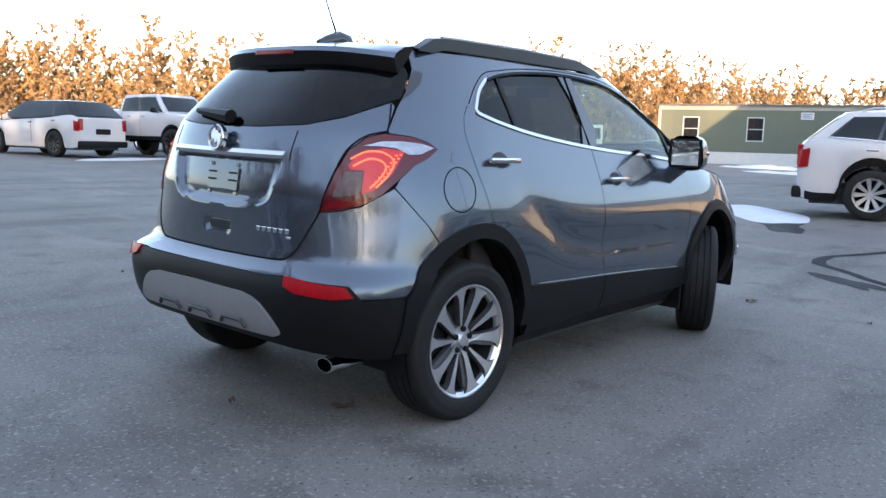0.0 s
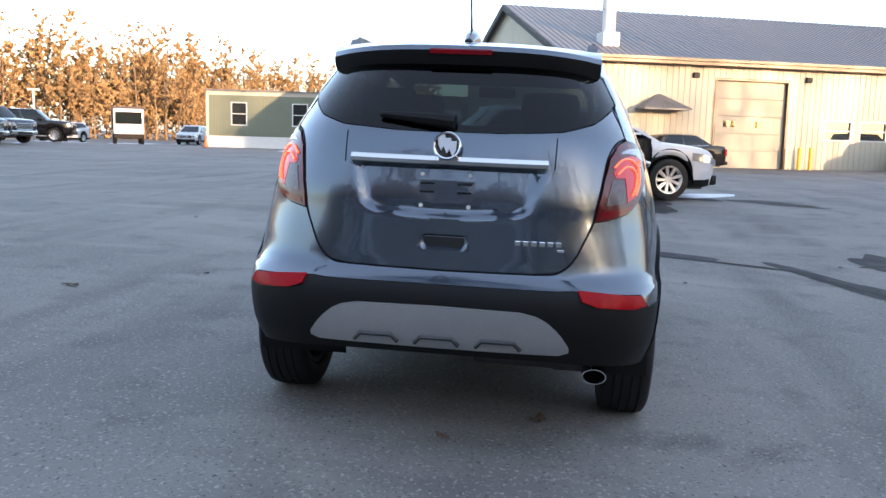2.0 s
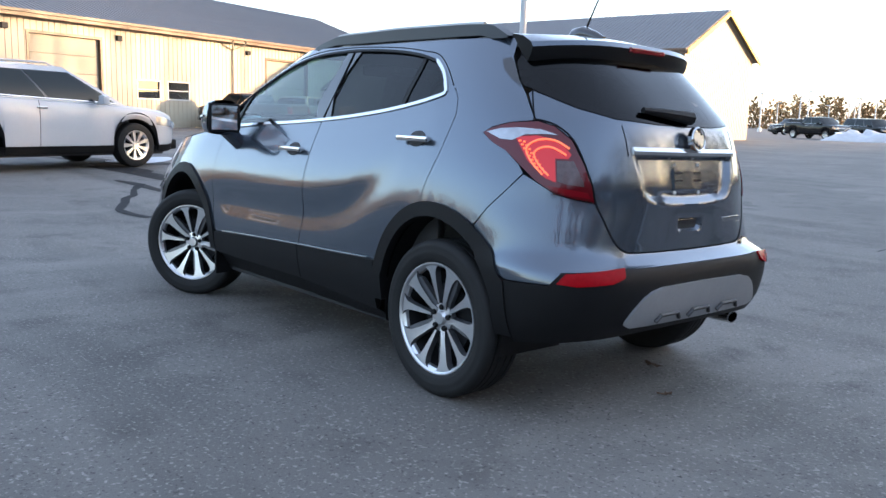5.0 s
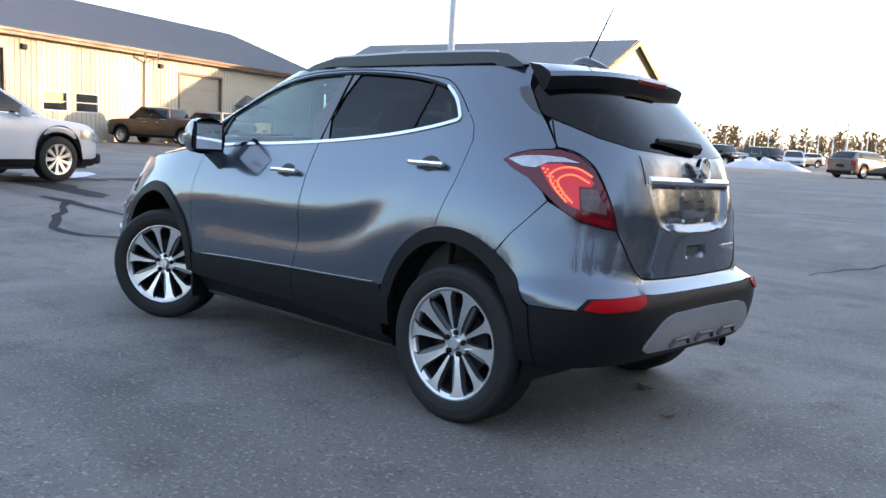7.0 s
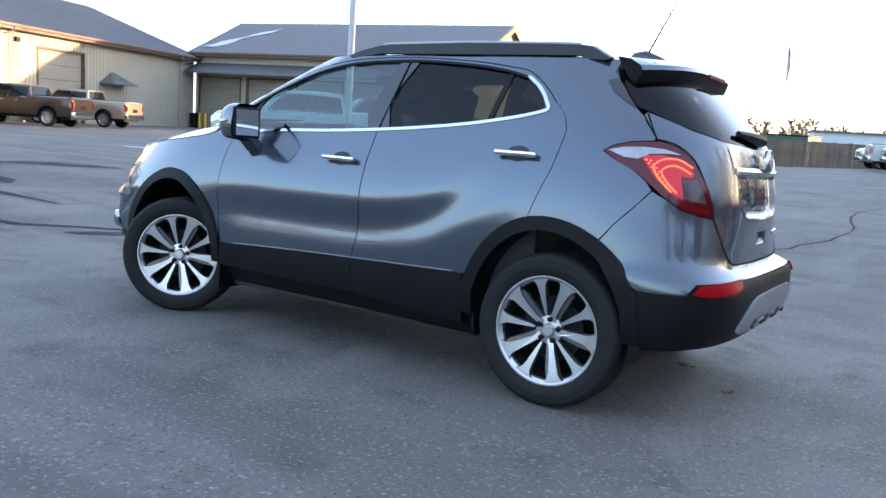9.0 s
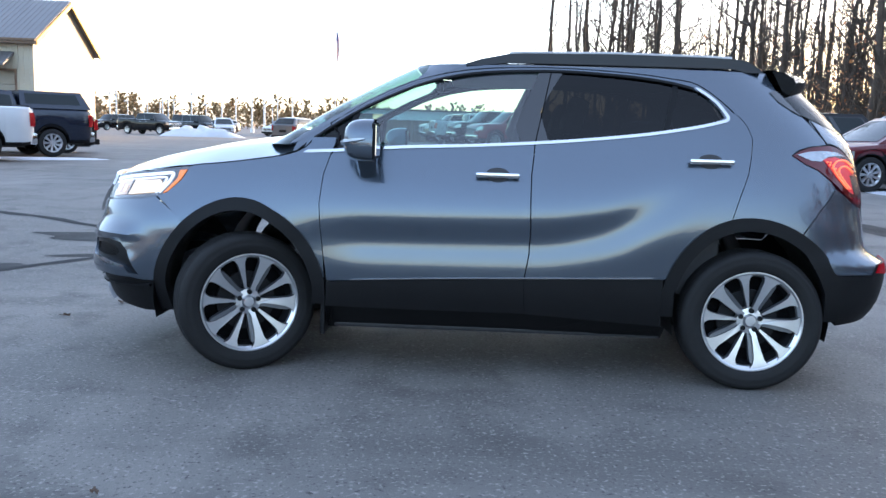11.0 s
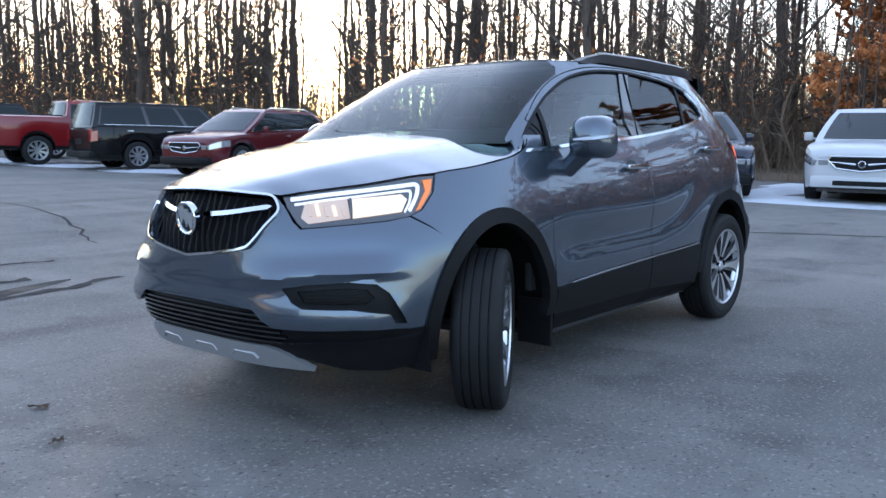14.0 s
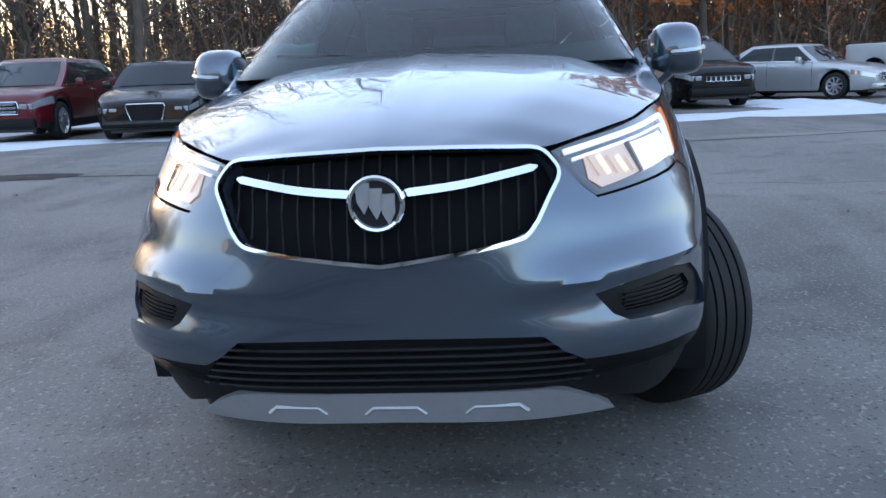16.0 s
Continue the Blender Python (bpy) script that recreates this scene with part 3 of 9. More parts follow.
def shell(u, z, upper=False):
    """A point of the left flank, unrolled: u is x along the flank and bends round the tail and the nose."""
    r0, rn, f0, fn, fa = ends(z, upper)
    if u < r0:
        phi, c, a, n, sx = (r0 - u) / TAIL_A, r0, TAIL_A, rn, -1
    elif u > f0:
        phi, c, a, n, sx = (u - f0) / fa, f0, fa, fn, 1
    else:
        return (u, section(u, z), z)
    b = section(c, z)
    phi = min(phi, math.pi / 2)
    s, k = math.sin(phi), math.cos(phi)
    r = ((s / a) ** n + (max(k, 0) / b) ** n) ** (-1 / n)
    return (c + sx * r * s, r * k, z)


def unroll(x, y, z, upper=False):
    """The u of a point of the shell."""
    r0, rn, f0, fn, fa = ends(z, upper)
    if x < r0:
        return r0 - TAIL_A * math.atan2(r0 - x, abs(y))
    if x > f0:
        return f0 + fa * math.atan2(x - f0, abs(y))
    return x


def u_of(x, z, upper=False):
    """u of the flank point at x, z."""
    r0, rn, f0, fn, fa = ends(z, upper)
    if x < r0:
        y = section(r0, z) * max(1 - ((r0 - x) / TAIL_A) ** rn, 0) ** (1 / rn)
    elif x > f0:
        y = section(f0, z) * max(1 - ((x - f0) / fa) ** fn, 0) ** (1 / fn)
    else:
        return x
    return unroll(x, y, z, upper)


def u_mid(z, front, upper=False):
    """u on the centre line."""
    r0, rn, f0, fn, fa = ends(z, upper)
    return f0 + fa * math.pi / 2 if front else r0 - TAIL_A * math.pi / 2


PAINT = mat("grey_blue_lacquer", (0.073, 0.091, 0.118), 0.22, metal=0.72, vary=0.02, scale=1.5, coat=1.0, rough_vary=0.012, coat_rough=0.025)
BLACK_TRIM = mat("black_plastic", (0.0066, 0.0066, 0.0072), 0.5, vary=0.15, scale=6, bump=0.08, bump_scale=400, shine=0.15)
RAIL_BLACK = mat("satin_black_rail", (0.010, 0.010, 0.012), 0.36, vary=0.1, scale=9, shine=0.35)
BLACK_GLOSS = mat("gloss_black", (0.008, 0.008, 0.009), 0.08, coat=0.6)
SILVER_TRIM = mat("satin_silver", (0.294, 0.294, 0.301), 0.38, metal=0.55, vary=0.06, scale=5)
CHROME = mat("chrome", (0.6084, 0.6162, 0.624), 0.06, metal=1.0)
TYRE = mat("tyre_rubber", (0.0096, 0.0096, 0.0099), 0.7, vary=0.2, scale=10, bump=0.1, bump_scale=200, shine=0.25)
ALLOY = mat("machined_alloy", (0.60, 0.61, 0.63), 0.33, metal=0.95, vary=0.06, scale=20)
ALLOY_DARK = mat("painted_alloy", (0.13, 0.135, 0.145), 0.38, metal=0.7, vary=0.1, scale=12)
# near-black colour puts the shade between the spokes into barrel and brake disc
BARREL = mat("shade_dark_barrel", (0.018, 0.018, 0.020), 0.6, metal=0.3, vary=0.2, scale=15, shine=0.2)
STEEL_DARK = mat("dark_steel", (0.05, 0.05, 0.052), 0.5, metal=0.6, vary=0.2, scale=15)
RED_LENS = mat("red_lens", (0.132, 0.0024, 0.0072), 0.08, shine=0.4)
RED_DARK = mat("dark_red_lens", (0.075, 0.002, 0.006), 0.05, shine=0.5)
RED_GLOW = glow("lit_red_lens", (1.0, 0.030, 0.040), 0.07, (0.16, 0.004, 0.006))
TAIL_GLOW = glow("lit_diode", (1.0, 0.15, 0.06), 0.24, (0.5, 0.1, 0.02))
REFLECTOR = mat("red_reflector", (0.252, 0.0024, 0.006), 0.25, vary=0.1, scale=60, shine=0.10)
CLEAR_LENS = mat("clear_bezel", (0.3276, 0.3354, 0.351), 0.22, metal=0.8, vary=0.25, scale=40)
LAMP_WARM = glow("lit_headlamp", (1.0, 0.70, 0.38), 0.19, (0.34, 0.31, 0.27))
LAMP_SOFT = glow("lit_reflector", (1.0, 0.55, 0.24), 0.07, (0.36, 0.34, 0.31))
LAMP_WHITE = glow("lit_drl", (0.95, 0.97, 1.0), 0.15, (0.5, 0.5, 0.5))
AMBER = glow("amber_lens", (1.0, 0.25, 0.03), 0.10, (0.5, 0.14, 0.015))
SMOKED_CLEAR = mat("smoked_clear_lens", (0.075, 0.045, 0.046), 0.10, vary=0.35, scale=45)
SMOKED = mat("lamp_housing", (0.03, 0.03, 0.034), 0.2, coat=1.0)
GLASS_CLEAR = glass("clear_glass", (0.54, 0.70, 0.68), ior=1.58)
LAMP_LENS = glass("lamp_lens", (0.93, 0.94, 0.95), ior=1.32)
GLASS_SCREEN = glass("windscreen_glass", (0.36, 0.55, 0.55), ior=1.33)
GLASS_DARK = glass("privacy_glass", (0.060, 0.063, 0.068), ior=1.26)
CLOTH = mat("grey_seat_cloth", (0.091, 0.0882, 0.084), 0.9, vary=0.15, scale=30)
HEADLINER = mat("pale_headliner", (0.294, 0.287, 0.273), 0.95, vary=0.05, scale=8)
DASH = mat("dark_dash", (0.025, 0.025, 0.027), 0.7, vary=0.1, scale=20)
MIRROR = mat("mirror_glass", (0.85, 0.86, 0.87), 0.02, metal=1.0)
# black of the panel gaps, also of the shade painted in behind wheel spokes
GAP_BLACK = mat("gap_and_shade_black", (0.005, 0.005, 0.006), 0.85, shine=0.1)


def inside_poly(p, poly):
    hit = False
    for (x0, y0), (x1, y1) in zip(poly, poly[1:] + poly[:1]):
        if (y0 > p[1]) != (y1 > p[1]) and p[0] < x0 + (p[1] - y0) / (y1 - y0) * (x1 - x0):
            hit = not hit
    return hit


def flat_grid(poly, holes=(), du=0.06, dz=0.05):
    """A flat outline cut into a grid, with holes: the unrolled panel, before it is laid on the shell."""
    bm = bmesh.new()
    bm.faces.new([bm.verts.new((u, 0, z)) for u, z in poly])

    def cut(co, no):
        bmesh.ops.bisect_plane(bm, geom=bm.verts[:] + bm.edges[:] + bm.faces[:], dist=1e-5, plane_co=co, plane_no=no)
    us, zs = [p[0] for p in poly], [p[1] for p in poly]
    for k in range(math.floor(min(us) / du) + 1, math.ceil(max(us) / du)):
        cut((k * du, 0, 0), (1, 0, 0))
    for k in range(math.floor(min(zs) / dz) + 1, math.ceil(max(zs) / dz)):
        cut((0, 0, k * dz), (0, 0, 1))
    for h in holes:
        for (u0, z0), (u1, z1) in zip(h, h[1:] + h[:1]):
            near = [f for f in bm.faces if min(v.co.x for v in f.verts) <= max(u0, u1) + 1e-4 and max(v.co.x for v in f.verts) >= min(u0, u1) - 1e-4
                    and min(v.co.z for v in f.verts) <= max(z0, z1) + 1e-4 and max(v.co.z for v in f.verts) >= min(z0, z1) - 1e-4]
            geom = list({v for f in near for v in f.verts}) + list({e for f in near for e in f.edges}) + near
            bmesh.ops.bisect_plane(bm, geom=geom, dist=1e-5, plane_co=(u0, 0, z0), plane_no=(-(z1 - z0), 0, u1 - u0))
        hl = [tuple(p) for p in h]
        gone = [f for f in bm.faces if inside_poly((f.calc_center_median().x, f.calc_center_median().z), hl)]
        bmesh.ops.delete(bm, geom=gone, context="FACES")
    bmesh.ops.remove_doubles(bm, verts=bm.verts[:], dist=4e-4)
    bmesh.ops.dissolve_degenerate(bm, edges=bm.edges[:], dist=4e-4)
    bmesh.ops.triangulate(bm, faces=[f for f in bm.faces if len(f.verts) > 4])
    return bm


def shell_normal(u, z, upper):
    e = 0.004
    a, b = Vector(shell(u - e, z, upper)), Vector(shell(u + e, z, upper))
    c, d = Vector(shell(u, z - e, upper)), Vector(shell(u, z + e, upper))
    n = (d - c).cross(b - a)
    if n.length < 1e-9:
        return Vector((0, 1, 0))
    n.normalize()
    return n if n.y > -1e-6 or abs(n.x) > 0.5 else -n


def lay(poly, holes=(), upper=False, lift=0.0, rim=0.012, side=1, du=0.06, dz=0.05, dent=None, both=False):
    """A panel laid on the shell. side -1: on the right. both: the left half and its mirror image in one mesh."""
    bm = flat_grid(poly, holes, du, dz)
    edge = [e for e in bm.edges if len(e.link_faces) == 1]
    mid = set()
    if both:
        for v in bm.verts:
            if abs(shell(v.co.x, v.co.z, upper)[1]) < 0.004:
                mid.add(v)
        edge = [e for e in edge if not (e.verts[0] in mid and e.verts[1] in mid)]
    where = {}
    for v in bm.verts:
        u, z = v.co.x, v.co.z
        p, n = Vector(shell(u, z, upper)), shell_normal(u, z, upper)
        if v in mid:
            n = Vector((n.x, 0, n.z)).normalized()
            p.y = 0
        d = dent(p.x, abs(p.y), z) if dent else 0.0
        where[v] = (p, n, d)
    back = {}
    if rim:
        for e in edge:
            for v in e.verts:
                if v not in back:
                    back[v] = bm.verts.new((0, 0, 0))
    for v, (p, n, d) in where.items():
        v.co = p + n * (lift + d)
    for v, b in back.items():
        p, n, d = where[v]
        b.co = p + n * (lift + d - rim)
    for e in edge:
        if rim:
            a, b = e.verts
            bm.faces.new((a, b, back[b], back[a]))
    if both:
        bm.verts.index_update()
        double = bmesh.ops.duplicate(bm, geom=bm.verts[:] + bm.edges[:] + bm.faces[:])
        for v in [g for g in double["geom"] if isinstance(g, bmesh.types.BMVert)]:
            v.co.y = -v.co.y
        bmesh.ops.remove_doubles(bm, verts=[v for v in bm.verts if abs(v.co.y) < 0.002], dist=0.002)
    elif side < 0:
        for v in bm.verts:
            v.co.y = -v.co.y
    bmesh.ops.recalc_face_normals(bm, faces=bm.faces[:])
    c = Vector((1.3, 0, 0.8))
    flip = sum((1 if f.normal.dot(f.calc_center_median() - c) > 0 else -1) * f.calc_area() for f in bm.faces if f.calc_area() > 1e-7)
    if flip < 0:
        bmesh.ops.reverse_faces(bm, faces=bm.faces[:])
    me = bpy.data.meshes.new("panel")
    bm.to_mesh(me)
    bm.free()
    me.polygons.foreach_set("use_smooth", [True] * len(me.polygons))
    me.set_sharp_from_angle(angle=0.7)
    return me


def xz(pts, upper=False):
    return [(u_of(x, z, upper), z) for x, z in pts]


def arc(cu, cz, ru, rz, a0, a1, n=18):
    return [(cu + ru * math.cos(radians(a0 + (a1 - a0) * k / n)), cz + rz * math.sin(radians(a0 + (a1 - a0) * k / n))) for k in range(n + 1)]


def ribbon(pts, width, height, upper=False, lift=0.0, side=1, taper=False):
    """A raised bead along (u, z) points of the shell."""
    s = Shape()
    ring = []
    for i, (u, z) in enumerate(pts):
        a, b = pts[max(i - 1, 0)], pts[min(i + 1, len(pts) - 1)]
        d = Vector(shell(*b, upper)) - Vector(shell(*a, upper))
        d.normalize()
        n = shell_normal(u, z, upper)
        t = d.cross(n).normalized()
        p = Vector(shell(u, z, upper)) + n * lift
        w = width / 2 * (0.25 if taper and i in (0, len(pts) - 1) else 1)
        ring.append([p + t * w - n * 0.004, p + t * w * 0.8 + n * height, p - t * w * 0.8 + n * height, p - t * w - n * 0.004])
    s.v = [tuple((q.x, q.y * side, q.z)) for r in ring for q in r]
    for i in range(len(pts) - 1):
        for k in range(3):
            f = (i * 4 + k, i * 4 + k + 1, (i + 1) * 4 + k + 1, (i + 1) * 4 + k)
            s.f.append(f if side > 0 else f[::-1])
    for i in (0, len(pts) - 1):
        s.f.append((i * 4, i * 4 + 1, i * 4 + 2, i * 4 + 3))
    return s


def band_poly(outer, inner):
    return list(outer) + list(inner)[::-1]


ARCH_F = dict(cu=2.613, cz=0.37, ru=0.480, rz=0.495)
ARCH_R = dict(cu=0.045, cz=0.37, ru=0.408, rz=0.480)


def arch(a, grow, a0, a1, n=20):
    return arc(a["cu"], a["cz"], a["ru"] + grow, a["rz"] + grow, a0, a1, n)


def arch_angle(a, u, z, grow=0.0):
    return math.degrees(math.atan2((z - a["cz"]) / (a["rz"] + grow), (u - a["cu"]) / (a["ru"] + grow)))


def line(a, b, n):
    return [(a[0] + (b[0] - a[0]) * k / n, a[1] + (b[1] - a[1]) * k / n) for k in range(n + 1)]


def middle(z0, z1, front, upper=False, n=6):
    return [(u_mid(z0 + (z1 - z0) * k / n, front, upper), z0 + (z1 - z0) * k / n) for k in range(n + 1)]


SILL = spline([(0.44, 0.548), (0.76, 0.536), (1.13, 0.524), (1.68, 0.502), (2.13, 0.478)])
BELT = spline([(0.14, 1.338), (0.32, 1.294), (0.54, 1.255), (0.82, 1.222), (1.10, 1.196), (1.43, 1.173), (1.75, 1.158), (2.23, 1.122), (2.4, 1.115)])
DOOR_F = [(2.121, 0.478), (2.141, 0.61), (2.156, 0.732), (2.166, 0.86), (2.153, 1.006), (2.125, 1.099), (2.112, BELT(2.112) - 0.012)]
DOOR_M = [(1.137, 0.524), (1.117, 0.64), (1.113, 0.749), (1.118, 0.89), (1.117, 1.033), (1.108, 1.12), (1.103, BELT(1.103) - 0.012)]
DOOR_R = [(0.140, 0.826), (0.099, 0.958), (0.060, 1.07), (0.038, 1.17), (0.024, 1.246), (0.041, 1.309), (0.072, 1.352)]


def hatch_dent(x, y, z):
    """The number-plate recess and the grip recess of the tailgate."""
    w = 0.378 + (z - 1.1) * 0.28 if z > 0.97 else 0.34 - (0.97 - z) ** 2 * 18
    k = min(max((w - y) / 0.035, 0), 1) * min(max((1.108 - z) / 0.012, 0), 1) * min(max((z - 0.900 - 0.015 * (y / 0.3) ** 2) / 0.030, 0), 1)
    g = min(max((0.088 - y) / 0.02, 0), 1) * min(max((z - 0.782) / 0.02, 0), 1) * min(max((0.838 - z) / 0.012, 0), 1)
    return -0.032 * k * k * (3 - 2 * k) - 0.035 * g


def bumper_dent(x, y, z):
    """The sculpted nose: a ridge over the fog-lamp pockets and a shelf that juts out below them."""
    out = min(max((y - 0.22) / 0.25, 0), 1)
    out = out * out * (3 - 2 * out)
    line_z = 0.630 + 0.030 * min(max((y - 0.35) / 0.35, 0), 1)
    ridge = 0.020 * out * (max(0, 1 - abs(z - line_z) / 0.075) if z > line_z else max(0, 1 - (line_z - z) / 0.02))
    shelf = 0.032 * min(max((0.575 - z) / 0.085, 0), 1) * (0.55 + 0.45 * out) * (1 if z < 0.60 else 0)
    hollow = -0.010 * math.exp(-((z - 0.735) / 0.05) ** 2) * out
    side = min(max((x - 3.04) / 0.20, 0), 1)
    return (ridge + shelf + hollow) * side * side * (3 - 2 * side)


def wheel(root_name, m, parent, flip):
    """A tyre with grooved tread on a ten-spoke machined alloy rim; its outer face looks along +y."""
    w = new(root_name)
    w.parent = parent
    w.matrix_local = m
    R, half = 0.351, 0.108
    prof = [(0.250, -0.095), (0.270, -0.106), (0.300, -0.108), (0.334, -0.098), (0.346, -0.088)]
    for a in (-0.055, -0.020, 0.020, 0.055):
        prof += [(R, a - 0.008), (R, a - 0.004), (R - 0.009, a - 0.0035), (R - 0.009, a + 0.0035), (R, a + 0.004), (R, a + 0.008)]
    prof += [(0.346, 0.088), (0.334, 0.098), (0.322, 0.1045), (0.318, 0.1035), (0.300, 0.108), (0.288, 0.1082), (0.284, 0.1065), (0.270, 0.106), (0.258, 0.100), (0.246, 0.090)]
    part("tyre", Shape().lathe(prof, 72), TYRE, w, smooth=True, angle=0.9)
    rim = part("rim", Shape().lathe([(0.226, 0.060), (0.230, 0.074), (0.243, 0.086), (0.251, 0.094), (0.250, 0.098), (0.244, 0.098), (0.236, 0.090)], 64), ALLOY, w, smooth=True, angle=0.5)
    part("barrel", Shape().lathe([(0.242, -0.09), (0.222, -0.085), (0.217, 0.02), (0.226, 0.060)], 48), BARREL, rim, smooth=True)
    # five wide spokes with a stepped dark flank, five slim ones between them, all flaring into the rim
    wide = [(0.040, -0.017), (0.10, -0.022), (0.16, -0.029), (0.20, -0.034), (0.222, -0.044), (0.236, -0.066), (0.2425, -0.020), (0.2425, 0.020), (0.237, 0.046), (0.218, 0.024), (0.19, 0.013), (0.14, 0.007), (0.08, 0.004), (0.045, 0.012)]
    step = [(0.050, 0.013), (0.08, 0.005), (0.14, 0.008), (0.19, 0.014), (0.216, 0.024), (0.205, 0.033), (0.16, 0.031), (0.10, 0.024), (0.06, 0.022)]
    slim = [(0.066, -0.005), (0.12, -0.010), (0.17, -0.014), (0.205, -0.019), (0.224, -0.030), (0.237, -0.052), (0.2425, -0.018), (0.2425, 0.018), (0.237, 0.052), (0.224, 0.030), (0.205, 0.019), (0.17, 0.014), (0.12, 0.010), (0.066, 0.005)]
    rise = lambda r: 0.058 + 0.030 * min(1, max(0, (r - 0.04) / 0.2)) ** 0.8
    for k in range(10):
        rot = Matrix.Rotation(-(2 * math.pi * k / 10 + 0.1), 4, "Y")
        for outline, drop, deep, name, material in ((wide if k % 2 else slim, 0.0, 0.030, "spoke", ALLOY), (step if k % 2 else None, 0.012, 0.022, "spoke_step", ALLOY_DARK)):
            if not outline:
                continue
            n = len(outline)
            sp = Shape()
            sp.v = [tuple(rot @ Vector((r, rise(r) - drop, t))) for r, t in outline] + [tuple(rot @ Vector((r, rise(r) - drop - deep, t * 1.1))) for r, t in outline]
            sp.f = [tuple(range(n)), tuple(range(n, 2 * n))[::-1]] + [(i, n + i, n + (i + 1) % n, (i + 1) % n) for i in range(n)]
            me = sp.mesh(name)
            me.materials.append(material)
            me.materials.append(ALLOY_DARK)
            me.polygons.foreach_set("material_index", [0] + [1] * (n + 1))
            part(name, me, material, rim)
    part("hub", Shape().lathe([(0.0, 0.064), (0.030, 0.064), (0.034, 0.058), (0.064, 0.054), (0.068, 0.030)], 32), ALLOY, rim, smooth=True)
    part("centre_cap", Shape().lathe([(0.0, 0.0725), (0.026, 0.072), (0.031, 0.064)], 24), ALLOY, rim, smooth=True)
    for k in range(5):
        a = 2 * math.pi * k / 5 + 0.4
        part("wheel_nut", Shape().lathe([(0.0, 0.072), (0.009, 0.072), (0.0125, 0.068), (0.0135, 0.050)], 10, Matrix.Translation((0.050 * math.cos(a), 0, 0.050 * math.sin(a)))), BLACK_TRIM, rim, smooth=True)
    part("brake_disc", Shape().lathe([(0.06, 0.012), (0.15, 0.012), (0.15, -0.01), (0.06, -0.01)], 40), BARREL, w, smooth=True)
    # added black disc: paints the shade inside the wheel and stops see-through
    part("wheel_backing", Shape().lathe([(0.0, -0.03), (0.222, -0.03)], 32), GAP_BLACK, w)
    return w


def seat(x, y, parent, back_tilt=18, width=0.50):
    s = Shape().bevel_box((x - 0.05, y - width / 2, 0.50), (x + 0.47, y + width / 2, 0.66), 0.05)
    t = Matrix.Translation((x, y, 0.62)) @ Matrix.Rotation(radians(-back_tilt), 4, "Y")
    s.bevel_box((-0.08, -width / 2, 0.0), (0.07, width / 2, 0.60), 0.05, t)
    s.bevel_box((-0.05, -0.13, 0.66), (0.06, 0.13, 0.86), 0.045, t)
    s.tube([t @ Vector((0, -0.06, 0.55)), t @ Vector((0, -0.06, 0.70))], 0.008, 6)
    s.tube([t @ Vector((0, 0.06, 0.55)), t @ Vector((0, 0.06, 0.70))], 0.008, 6)
    part("seat", s, CLOTH, parent, "dark grey cloth seat", smooth=True)


